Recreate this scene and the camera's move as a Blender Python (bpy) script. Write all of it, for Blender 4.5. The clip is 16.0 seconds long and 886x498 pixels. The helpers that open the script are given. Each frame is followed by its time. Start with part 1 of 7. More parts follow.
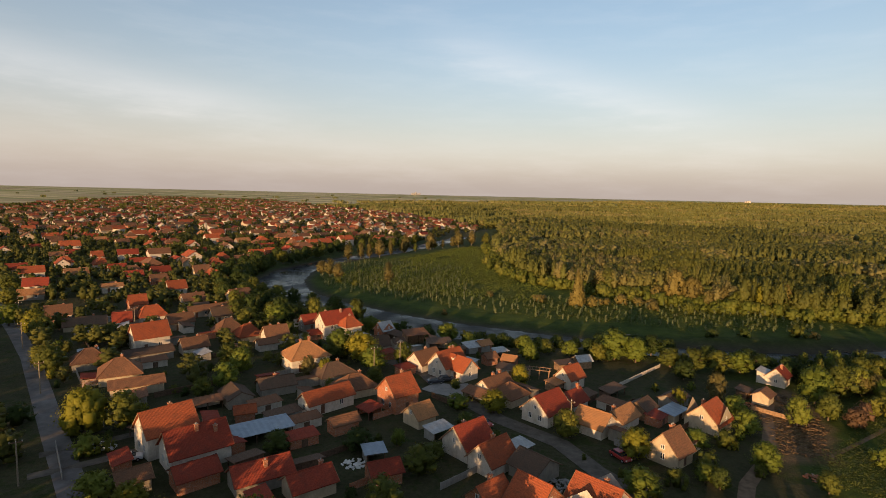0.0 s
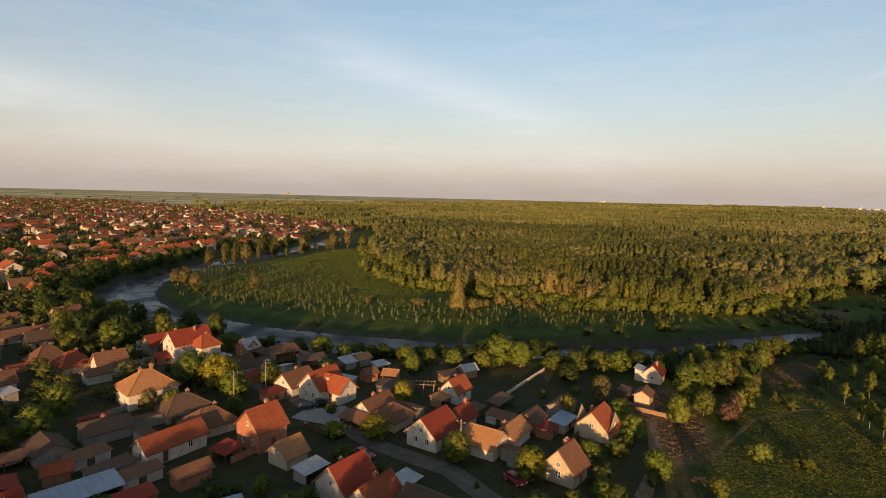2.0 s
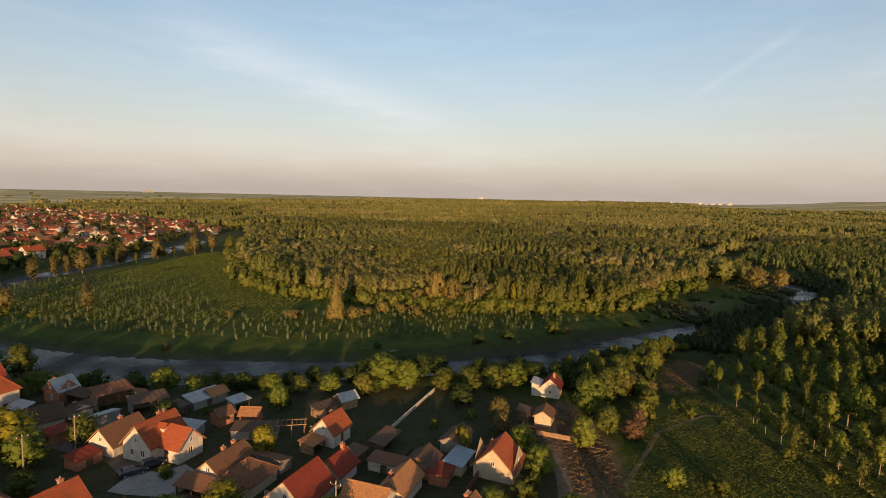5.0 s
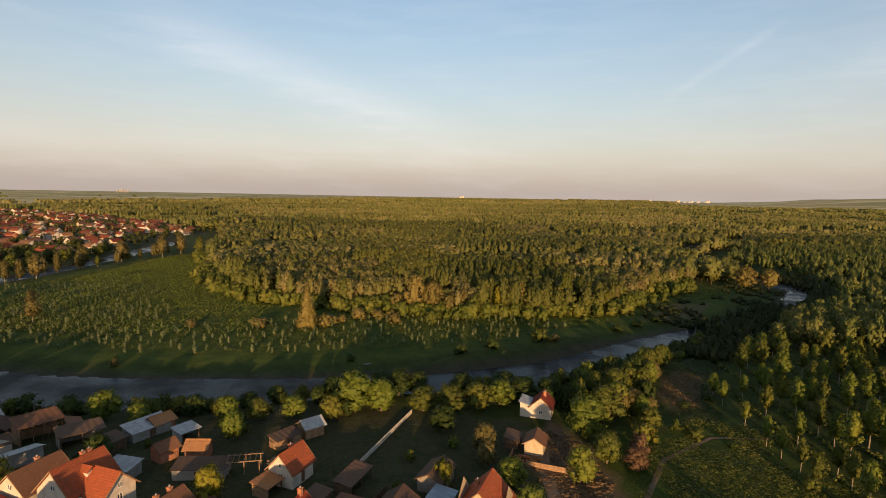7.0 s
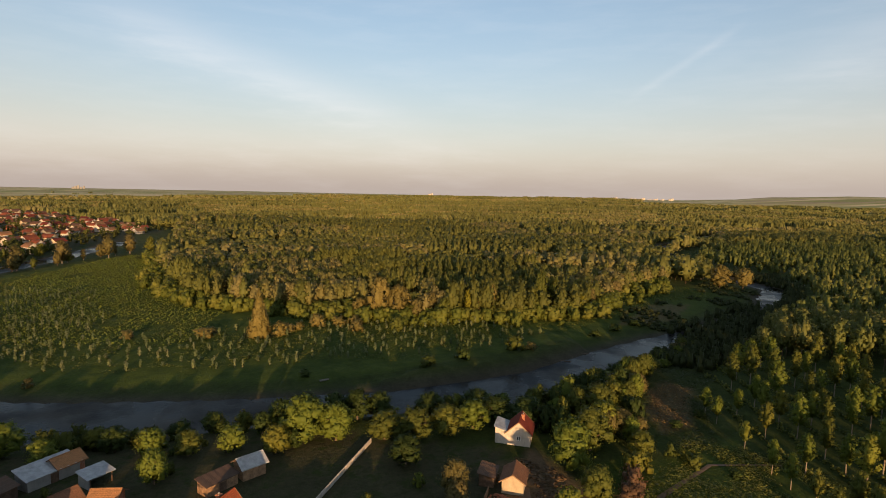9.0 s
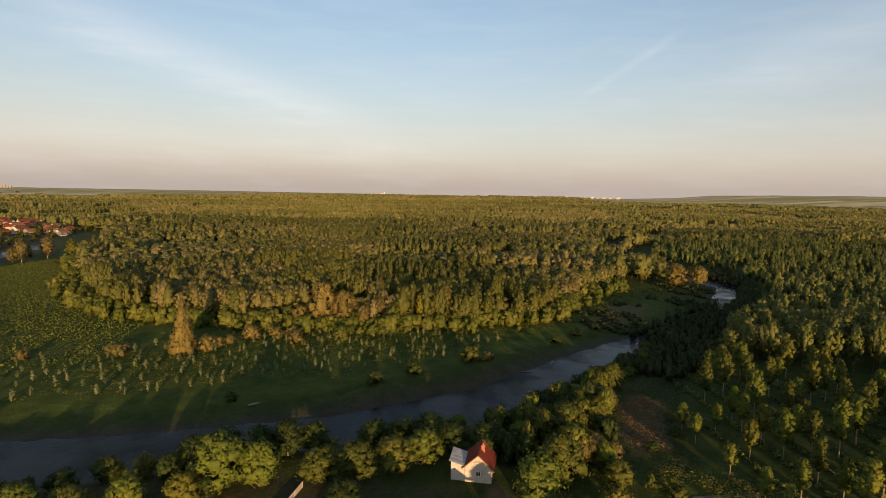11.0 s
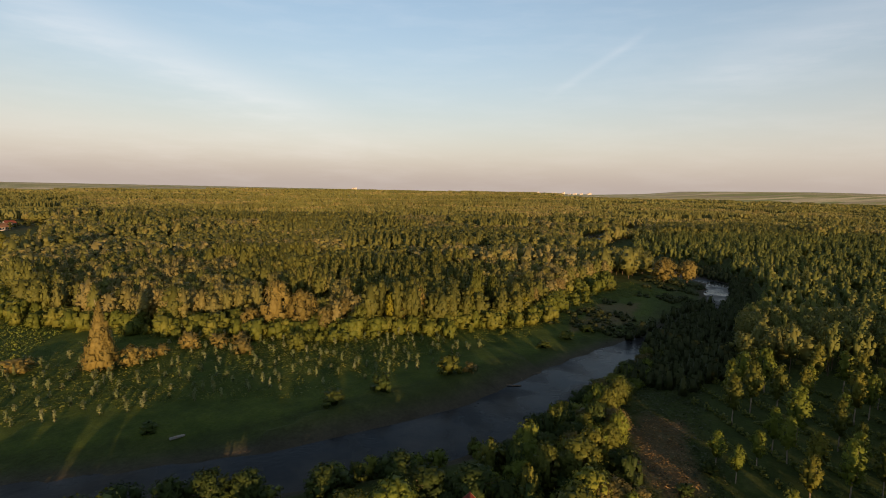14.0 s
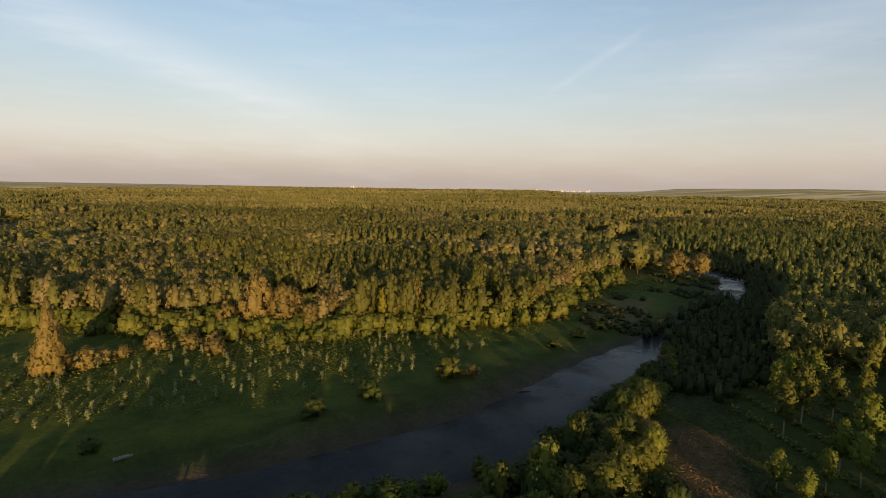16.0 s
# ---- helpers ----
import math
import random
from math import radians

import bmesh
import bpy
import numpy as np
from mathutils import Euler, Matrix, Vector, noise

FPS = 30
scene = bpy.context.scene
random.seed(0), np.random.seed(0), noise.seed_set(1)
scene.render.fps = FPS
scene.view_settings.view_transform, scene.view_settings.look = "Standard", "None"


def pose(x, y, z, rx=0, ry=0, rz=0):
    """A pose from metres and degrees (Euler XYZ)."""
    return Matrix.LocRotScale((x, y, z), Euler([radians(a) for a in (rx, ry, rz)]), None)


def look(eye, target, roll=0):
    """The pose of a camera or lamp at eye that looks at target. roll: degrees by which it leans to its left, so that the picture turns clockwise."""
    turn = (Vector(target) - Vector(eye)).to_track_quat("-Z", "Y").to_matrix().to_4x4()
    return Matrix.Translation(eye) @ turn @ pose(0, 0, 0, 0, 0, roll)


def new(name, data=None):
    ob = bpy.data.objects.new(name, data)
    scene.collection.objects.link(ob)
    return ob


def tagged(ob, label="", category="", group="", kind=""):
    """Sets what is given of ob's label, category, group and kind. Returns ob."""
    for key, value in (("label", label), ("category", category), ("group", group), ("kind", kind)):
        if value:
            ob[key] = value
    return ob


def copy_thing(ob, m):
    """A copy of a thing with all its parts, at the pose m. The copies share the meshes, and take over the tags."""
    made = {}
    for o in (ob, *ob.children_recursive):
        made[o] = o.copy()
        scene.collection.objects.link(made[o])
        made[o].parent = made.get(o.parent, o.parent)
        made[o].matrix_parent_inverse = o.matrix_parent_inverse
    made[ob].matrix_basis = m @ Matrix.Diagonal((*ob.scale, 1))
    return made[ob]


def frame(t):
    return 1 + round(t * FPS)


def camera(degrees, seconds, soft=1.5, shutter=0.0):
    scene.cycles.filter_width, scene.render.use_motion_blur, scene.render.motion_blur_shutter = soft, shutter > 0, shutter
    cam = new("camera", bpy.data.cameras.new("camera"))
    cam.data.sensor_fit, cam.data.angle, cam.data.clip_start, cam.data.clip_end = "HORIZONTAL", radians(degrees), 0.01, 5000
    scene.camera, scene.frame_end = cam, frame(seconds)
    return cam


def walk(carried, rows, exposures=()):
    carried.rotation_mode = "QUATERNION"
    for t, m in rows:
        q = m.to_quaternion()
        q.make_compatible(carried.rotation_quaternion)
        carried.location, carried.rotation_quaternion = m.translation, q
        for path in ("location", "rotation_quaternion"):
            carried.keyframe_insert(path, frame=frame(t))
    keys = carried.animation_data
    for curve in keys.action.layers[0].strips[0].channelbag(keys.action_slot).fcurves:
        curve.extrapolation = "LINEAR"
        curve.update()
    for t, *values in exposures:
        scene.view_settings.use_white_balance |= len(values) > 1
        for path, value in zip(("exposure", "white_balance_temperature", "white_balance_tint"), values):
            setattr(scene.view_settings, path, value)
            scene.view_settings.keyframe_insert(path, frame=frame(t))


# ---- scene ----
cam = camera(77.5, 16.0, soft=0.9)
PATH = [
    (0, (6.111, 9.74, 47.755), (5.952, 11.723, 47.549), 1.3),
    (0.5, (5.776, 12.86, 47.691), (5.758, 14.85, 47.49), 1.3),
    (1, (5.652, 16.251, 47.653), (5.739, 18.24, 47.454), 1.4),
    (1.5, (5.787, 19.447, 47.537), (5.967, 21.429, 47.34), 1.4),
    (2, (6.033, 22.675, 47.593), (6.318, 24.645, 47.398), 1.4),
    (2.5, (6.441, 25.911, 47.482), (6.813, 27.866, 47.29), 1.3),
    (3, (7.101, 29.278, 47.606), (7.54, 31.219, 47.413), 1.3),
    (3.5, (7.921, 32.304, 47.647), (8.432, 34.228, 47.455), 1.3),
    (4, (8.931, 35.59, 47.717), (9.52, 37.491, 47.525), 1.3),
    (4.5, (9.98, 38.871, 47.91), (10.632, 40.752, 47.716), 1.3),
    (7, (16.87, 54.784, 47.858), (17.628, 56.625, 47.659), 1.1),
    (7.5, (18.559, 58.435, 47.559), (19.326, 60.272, 47.36), 1.1),
    (8, (20.325, 61.804, 47.622), (21.123, 63.626, 47.419), 1.2),
    (8.5, (21.906, 65.089, 47.833), (22.734, 66.898, 47.627), 1.2),
    (9, (23.651, 68.542, 47.535), (24.51, 70.336, 47.329), 1.2),
    (9.5, (25.508, 72.056, 47.599), (26.384, 73.842, 47.388), 1.2),
    (10, (27.495, 75.296, 47.334), (28.419, 77.057, 47.125), 1.2),
    (12.5, (37.646, 92.779, 45.876), (38.716, 94.456, 45.661), 1.3),
    (13, (39.474, 96.081, 45.36), (40.553, 97.751, 45.142), 1.4),
    (13.5, (41.562, 99.244, 44.315), (42.651, 100.908, 44.098), 1.3),
    (14, (43.444, 102.481, 43.414), (44.537, 104.141, 43.195), 1.3),
    (14.5, (45.663, 105.509, 42.302), (46.754, 107.171, 42.083), 1.3),
    (15, (47.88, 108.83, 41.414), (48.973, 110.49, 41.191), 1.2),
    (15.5, (50.057, 112.096, 40.406), (51.152, 113.754, 40.181), 1.2),
    (16, (52.085, 115.485, 39.172), (53.184, 117.141, 38.948), 1.1),
]
walk(cam, [(t, look(eye, target, roll)) for t, eye, target, roll in PATH])

# ---- world, sun, exposure ----
SUN_AZ = radians(199.0)      # clockwise from +y, behind the camera's left shoulder
SUN_EL = radians(6.4)
world = bpy.data.worlds.new("evening_sky")
scene.world = world
world.use_nodes = True


def build_sky():
    nt = world.node_tree
    nt.nodes.clear()
    n, l = nt.nodes.new, nt.links.new

    def math_node(op, a, b=None, c=None):
        m = n("ShaderNodeMath")
        m.operation = op
        for i, v in enumerate((a, b, c)):
            if v is None:
                continue
            if isinstance(v, (int, float)):
                m.inputs[i].default_value = v
            else:
                l(v, m.inputs[i])
        return m.outputs[0]

    out, bg = n("ShaderNodeOutputWorld"), n("ShaderNodeBackground")
    sky = n("ShaderNodeTexSky")
    sky.sky_type = "NISHITA"
    sky.sun_disc = False
    sky.sun_elevation = SUN_EL
    sky.sun_rotation = SUN_AZ
    sky.altitude = 100
    sky.air_density, sky.dust_density, sky.ozone_density = SKY_AIR
    coord, sep = n("ShaderNodeTexCoord"), n("ShaderNodeSeparateXYZ")
    l(coord.outputs["Generated"], sep.inputs[0])
    x, y, z = sep.outputs
    az = math_node("ARCTAN2", x, y)
    el = math_node("ARCSINE", z)
    comb = n("ShaderNodeCombineXYZ")
    l(az, comb.inputs[0])
    l(el, comb.inputs[1])
    wisp = n("ShaderNodeTexNoise")
    wisp.inputs["Scale"].default_value = 7.0
    wisp.inputs["Detail"].default_value = 6.0
    wisp.inputs["Roughness"].default_value = 0.62
    stretch = n("ShaderNodeMapping")
    stretch.inputs["Rotation"].default_value = (0, 0, radians(22))
    stretch.inputs["Scale"].default_value = (0.8, 4.5, 1)
    l(comb.outputs[0], stretch.inputs[0])
    l(stretch.outputs[0], wisp.inputs["Vector"])
    total = None
    # cirrus streaks and an old contrail: end points (azimuth, elevation), width, strength, in degrees
    for a0, e0, a1, e1, wide, strength, rag in (
        (-9.0, 15.6, 26.0, 4.9, 1.7, 0.16, 1.2), (-60.0, 12.0, -16.0, 6.0, 1.6, 0.18, 1.2),
        (43.0, 8.8, 53.5, 15.4, 0.3, 0.075, 0.7), (54.0, 9.5, 78.0, 17.0, 1.8, 0.09, 1.2),
        (-30.0, 3.6, 40.0, 4.2, 1.6, 0.08, 1.0),
    ):
        ax, ay, bx, by = radians(a0), radians(e0), radians(a1), radians(e1)
        length = math.hypot(bx - ax, by - ay)
        ux, uy = (bx - ax) / length, (by - ay) / length
        along = math_node("ADD", math_node("MULTIPLY", math_node("SUBTRACT", az, ax), ux), math_node("MULTIPLY", math_node("SUBTRACT", el, ay), uy))
        across = math_node("ADD", math_node("MULTIPLY", math_node("SUBTRACT", az, ax), -uy), math_node("MULTIPLY", math_node("SUBTRACT", el, ay), ux))
        bent = math_node("ADD", across, math_node("MULTIPLY", math_node("SUBTRACT", wisp.outputs[0], 0.5), radians(wide) * 1.6 * rag))
        core = math_node("POWER", 2.718, math_node("MULTIPLY", math_node("POWER", math_node("DIVIDE", bent, radians(wide)), 2.0), -0.7))
        rise = math_node("SMOOTH_MIN", math_node("MULTIPLY", math_node("MINIMUM", along, math_node("SUBTRACT", length, along)), 4.0 / length), 1.0, 0.4)
        rise = math_node("MAXIMUM", rise, 0.0)
        body = math_node("MULTIPLY", math_node("MULTIPLY", core, rise), strength)
        body = math_node("MULTIPLY", body, math_node("ADD", math_node("MULTIPLY", wisp.outputs[0], 1.2 * rag), 1.0 - 0.6 * rag))
        total = body if total is None else math_node("ADD", total, body)
    veil = math_node("MULTIPLY", math_node("MAXIMUM", math_node("SUBTRACT", wisp.outputs[0], 0.45), 0.0), 0.22)
    veil = math_node("ADD", veil, 0.10)
    total = math_node("MINIMUM", math_node("ADD", total, veil), 0.9)
    # the evening haze low over the plain
    low = math_node("POWER", 2.718, math_node("MULTIPLY", math_node("POWER", math_node("DIVIDE", math_node("MAXIMUM", el, 0.0), radians(HAZE[0])), 1.5), -1.0))
    haze = n("ShaderNodeMix")
    haze.data_type = "RGBA"
    l(math_node("MULTIPLY", low, HAZE[1]), haze.inputs["Factor"])
    l(sky.outputs[0], haze.inputs["A"])
    haze.inputs["B"].default_value = HAZE_COLOR
    # dusk dims the sky close above the land
    dusk = n("ShaderNodeVectorMath")
    dusk.operation = "SCALE"
    l(haze.outputs["Result"], dusk.inputs[0])
    near_land = math_node("POWER", 2.718, math_node("MULTIPLY", math_node("POWER", math_node("DIVIDE", math_node("MAXIMUM", el, 0.0), radians(2.6)), 2.0), -1.0))
    l(math_node("SUBTRACT", 1.0, math_node("MULTIPLY", near_land, 0.30)), dusk.inputs["Scale"])
    mix = n("ShaderNodeMix")
    mix.data_type = "RGBA"
    l(total, mix.inputs["Factor"])
    l(dusk.outputs[0], mix.inputs["A"])
    mix.inputs["B"].default_value = CLOUD_COLOR
    l(mix.outputs["Result"], bg.inputs[0])
    bg.inputs[1].default_value = SKY_STRENGTH
    l(bg.outputs[0], out.inputs[0])


SKY_STRENGTH = 0.137
SKY_AIR = (1.0, 0.9, 2.0)
HAZE = (10.0, 0.87)
HAZE_COLOR = (3.25, 2.58, 2.28, 1)
CLOUD_COLOR = (5.4, 5.1, 5.0, 1)
build_sky()
sun = new("sun", bpy.data.lights.new("sun", "SUN"))
sun.data.energy = 5.0
sun.data.angle = radians(0.6)
sun.data.color = (1.0, 0.60, 0.29)
to_sun = Vector((math.sin(SUN_AZ) * math.cos(SUN_EL), math.cos(SUN_AZ) * math.cos(SUN_EL), math.sin(SUN_EL)))
sun.matrix_world = look(to_sun * 100, (0, 0, 0))
scene.view_settings.exposure = 0.6


# ---- materials ----
class Nodes:
    """Short hand for one node material."""

    def __init__(self, name, rough=0.8, spec=0.2, metal=0.0):
        self.mat = bpy.data.materials.new(name)
        self.mat.use_nodes = True
        self.tree = self.mat.node_tree
        self.bsdf = self.tree.nodes["Principled BSDF"]
        self.out = self.tree.nodes["Material Output"]
        self.bsdf.inputs["Roughness"].default_value = rough
        self.bsdf.inputs["Specular IOR Level"].default_value = spec
        self.bsdf.inputs["Metallic"].default_value = metal
        self.coord = self.add("ShaderNodeTexCoord")

    def add(self, kind):
        return self.tree.nodes.new(kind)

    def link(self, a, b):
        self.tree.links.new(a, b)

    def noise(self, scale, detail=4, rough=0.6, stretch=None, vector=None):
        t = self.add("ShaderNodeTexNoise")
        t.inputs["Scale"].default_value, t.inputs["Detail"].default_value, t.inputs["Roughness"].default_value = scale, detail, rough
        source = vector or self.coord.outputs["Object"]
        if stretch:
            m = self.add("ShaderNodeMapping")
            m.inputs["Scale"].default_value = stretch
            self.link(source, m.inputs[0])
            source = m.outputs[0]
        self.link(source, t.inputs["Vector"])
        return t.outputs[0]

    def ramp(self, value, *stops):
        r = self.add("ShaderNodeValToRGB")
        e = r.color_ramp.elements
        while len(e) < len(stops):
            e.new(0.5)
        for item, (pos, col) in zip(e, stops):
            item.position, item.color = pos, (*col, 1)
        self.link(value, r.inputs[0])
        return r.outputs[0]

    def mix(self, fac, a, b, mode="MIX"):
        m = self.add("ShaderNodeMix")
        m.data_type, m.blend_type = "RGBA", mode
        for key, v in (("Factor", fac), ("A", a), ("B", b)):
            if isinstance(v, (int, float)):
                m.inputs[key].default_value = v
            elif isinstance(v, tuple):
                m.inputs[key].default_value = (*v, 1)
            else:
                self.link(v, m.inputs[key])
        return m.outputs["Result"]

    def calc(self, op, a, b=0.0):
        m = self.add("ShaderNodeMath")
        m.operation = op
        for i, v in enumerate((a, b)):
            if isinstance(v, (int, float)):
                m.inputs[i].default_value = v
            else:
                self.link(v, m.inputs[i])
        return m.outputs[0]

    def attr(self, name):
        a = self.add("ShaderNodeAttribute")
        a.attribute_name = name
        return a.outputs["Fac"]

    def random(self):
        return self.add("ShaderNodeObjectInfo").outputs["Random"]

    def island(self):
        return self.add("ShaderNodeNewGeometry").outputs["Random Per Island"]

    def color(self, c):
        self.link(c, self.bsdf.inputs["Base Color"])
        return self

    def bump(self, height, strength=0.5, distance=0.05):
        b = self.add("ShaderNodeBump")
        b.inputs["Strength"].default_value, b.inputs["Distance"].default_value = strength, distance
        self.link(height, b.inputs["Height"])
        self.link(b.outputs[0], self.bsdf.inputs["Normal"])
        return self


def shade(c, k):
    return tuple(v * k for v in c)


def leaf_material(name, base, other, stuff, glow=0.30):
    """Foliage: each leaf and each plant a little different, light shining through."""
    m = Nodes(name, 0.62, 0.15)
    plant = m.attr("tone") if stuff else m.random()
    c = m.ramp(plant, (0.0, shade(base, 0.8)), (0.55, base), (1.0, other))
    leaf = m.ramp(m.island(), (0.0, (0.93, 0.94, 0.92)), (1.0, (1.07, 1.06, 1.03)))
    c = m.mix(1.0, c, leaf, "MULTIPLY")
    c = m.mix(1.0, c, m.ramp(m.noise(0.6, 3, 0.6), (0.3, (0.83, 0.85, 0.83)), (0.68, (1.14, 1.12, 1.07))), "MULTIPLY")
    m.color(c)
    t = m.add("ShaderNodeBsdfTranslucent")
    m.link(c, t.inputs[0])
    s = m.add("ShaderNodeMixShader")
    s.inputs[0].default_value = glow
    m.link(m.bsdf.outputs[0], s.inputs[1])
    m.link(t.outputs[0], s.inputs[2])
    m.link(s.outputs[0], m.out.inputs[0])
    return m.mat


def tile_material(name, base, old, moss):
    m = Nodes(name, 0.85, 0.15)
    rows = m.add("ShaderNodeTexWave")
    rows.inputs["Scale"].default_value, rows.inputs["Distortion"].default_value = 1.15, 0.3
    rows.bands_direction = "Y"
    cols = m.add("ShaderNodeTexWave")
    cols.inputs["Scale"].default_value, cols.inputs["Distortion"].default_value = 1.5, 0.2
    for w in (rows, cols):
        m.link(m.coord.outputs["Object"], w.inputs["Vector"])
    stain = m.noise(0.55, 6, 0.7)
    fine = m.noise(5.0, 3, 0.7)
    c = m.ramp(stain, (0.3, base), (0.7, old))
    c = m.mix(m.ramp(m.noise(0.9, 5, 0.75), (0.52, (0, 0, 0)), (0.7, (0.6, 0.6, 0.6))), c, moss)
    c = m.mix(0.75, c, m.ramp(fine, (0.3, (0.6, 0.6, 0.6)), (0.7, (1.35, 1.3, 1.25))), "MULTIPLY")
    c = m.mix(1.0, c, m.ramp(m.random(), (0, (0.78, 0.78, 0.8)), (1, (1.15, 1.1, 1.05))), "MULTIPLY")
    m.color(c)
    m.bump(m.calc("ADD", rows.outputs[1], cols.outputs[1]), 0.5, 0.04)
    return m.mat


def plaster_material(name, base, dirt, rough=0.85):
    m = Nodes(name, rough, 0.15)
    c = m.ramp(m.noise(0.7, 6, 0.7), (0.35, base), (0.72, dirt))
    low = m.noise(2.5, 5, 0.7, stretch=(1, 1, 0.25))
    c = m.mix(m.ramp(low, (0.5, (0, 0, 0)), (0.75, (0.55, 0.55, 0.55))), c, shade(dirt, 0.75))
    m.color(c)
    m.bump(m.noise(14, 3), 0.25, 0.02)
    return m.mat


def plain_material(name, base, rough=0.6, spec=0.3, metal=0.0, scale=3.0, vary=0.25):
    m = Nodes(name, rough, spec, metal)
    c = m.ramp(m.noise(scale, 5, 0.65), (0.3, shade(base, 1 - vary)), (0.7, shade(base, 1 + vary)))
    m.color(c)
    m.bump(m.noise(scale * 6, 3), 0.15, 0.01)
    return m.mat


def brick_material(name, base, mortar):
    m = Nodes(name, 0.9, 0.1)
    b = m.add("ShaderNodeTexBrick")
    mp = m.add("ShaderNodeMapping")
    mp.inputs["Rotation"].default_value = (radians(90), 0, 0)
    m.link(m.coord.outputs["Object"], mp.inputs[0])
    m.link(mp.outputs[0], b.inputs["Vector"])
    b.inputs["Scale"].default_value = 1.0
    b.inputs["Brick Width"].default_value, b.inputs["Row Height"].default_value, b.inputs["Mortar Size"].default_value = 0.27, 0.085, 0.006
    b.inputs["Color1"].default_value, b.inputs["Color2"].default_value, b.inputs["Mortar"].default_value = (*base, 1), (*shade(base, 0.75), 1), (*mortar, 1)
    c = m.mix(0.8, b.outputs[0], m.ramp(m.noise(1.3, 5, 0.7), (0.3, (0.7, 0.7, 0.7)), (0.75, (1.25, 1.2, 1.15))), "MULTIPLY")
    m.color(c)
    m.bump(b.outputs[1], 0.4, -0.02)
    return m.mat


M = {}
M["tile_orange"] = tile_material("tile_orange", (0.34, 0.088, 0.034), (0.24, 0.070, 0.034), (0.13, 0.065, 0.036))
M["tile_red"] = tile_material("tile_red", (0.25, 0.046, 0.025), (0.18, 0.040, 0.024), (0.10, 0.042, 0.028))
M["tile_brown"] = tile_material("tile_brown", (0.19, 0.095, 0.052), (0.14, 0.076, 0.046), (0.09, 0.062, 0.042))
M["tile_dark"] = tile_material("tile_dark", (0.12, 0.075, 0.05), (0.09, 0.065, 0.048), (0.075, 0.06, 0.04))
M["tile_tan"] = tile_material("tile_tan", (0.34, 0.17, 0.075), (0.27, 0.14, 0.065), (0.18, 0.11, 0.06))
M["white"] = plaster_material("white_plaster", (0.60, 0.53, 0.44), (0.38, 0.33, 0.265))
M["cream"] = plaster_material("cream_plaster", (0.50, 0.40, 0.27), (0.33, 0.265, 0.18))
M["grey"] = plaster_material("grey_plaster", (0.28, 0.245, 0.20), (0.18, 0.16, 0.13))
M["brick"] = brick_material("brick_wall", (0.40, 0.15, 0.075), (0.36, 0.31, 0.26))
M["concrete"] = plaster_material("concrete", (0.30, 0.28, 0.25), (0.20, 0.19, 0.17))
M["metal_blue"] = plain_material("metal_sheet", (0.24, 0.28, 0.32), 0.45, 0.4, 0.3, 0.8, 0.2)
M["metal_grey"] = plain_material("grey_sheet", (0.34, 0.34, 0.33), 0.55, 0.3, 0.2, 0.8, 0.3)
M["wood"] = plain_material("weathered_wood", (0.26, 0.16, 0.09), 0.8, 0.15, 0.0, 2.0, 0.4)
M["wood_dark"] = plain_material("dark_wood", (0.11, 0.07, 0.045), 0.8, 0.15, 0.0, 2.0, 0.4)
M["frame"] = plain_material("window_frame", (0.66, 0.63, 0.58), 0.5, 0.3, 0.0, 3.0, 0.1)
M["frame_brown"] = plain_material("brown_frame", (0.12, 0.06, 0.035), 0.5, 0.3)
M["pane"] = plain_material("window_pane", (0.025, 0.03, 0.035), 0.08, 0.6, 0.0, 1.0, 0.2)
M["bark"] = plain_material("bark", (0.13, 0.095, 0.065), 0.9, 0.1, 0.0, 4.0, 0.4)
M["bark_pale"] = plain_material("pale_bark", (0.22, 0.18, 0.13), 0.9, 0.1, 0.0, 4.0, 0.35)
M["asphalt"] = plain_material("asphalt", (0.130, 0.118, 0.108), 0.9, 0.2, 0.0, 0.35, 0.35)
M["gravel"] = plain_material("gravel", (0.115, 0.098, 0.078), 0.95, 0.1, 0.0, 0.6, 0.35)
M["track"] = plain_material("dirt_track", (0.155, 0.108, 0.070), 0.95, 0.1, 0.0, 0.6, 0.35)
M["car_white"] = plain_material("white_car_paint", (0.62, 0.62, 0.62), 0.3, 0.5, 0.0, 2, 0.05)
M["car_red"] = plain_material("red_car_paint", (0.30, 0.03, 0.025), 0.3, 0.5, 0.0, 2, 0.05)
M["car_dark"] = plain_material("dark_car_paint", (0.035, 0.037, 0.045), 0.3, 0.5, 0.0, 2, 0.05)
M["rubber"] = plain_material("rubber", (0.02, 0.02, 0.02), 0.8, 0.2)
GREENS = {
    "leaf": ((0.100, 0.115, 0.022), (0.145, 0.145, 0.024)),
    "leaf_bright": ((0.130, 0.165, 0.026), (0.175, 0.190, 0.030)),
    "leaf_yellow": ((0.180, 0.175, 0.020), (0.240, 0.215, 0.024)),
    "leaf_dark": ((0.045, 0.068, 0.016), (0.070, 0.090, 0.020)),
    "leaf_rust": ((0.135, 0.116, 0.040), (0.175, 0.140, 0.052)),
    "leaf_tan": ((0.190, 0.155, 0.046), (0.222, 0.178, 0.056)),
    "leaf_pale": ((0.160, 0.190, 0.085), (0.210, 0.230, 0.110)),
    "leaf_red": ((0.115, 0.070, 0.042), (0.150, 0.090, 0.055)),
}
for key, (a, b) in GREENS.items():
    M[key] = leaf_material(key, a, b, False)
M["forest"] = leaf_material("forest_leaf", (0.122, 0.132, 0.032), (0.196, 0.172, 0.066), True)
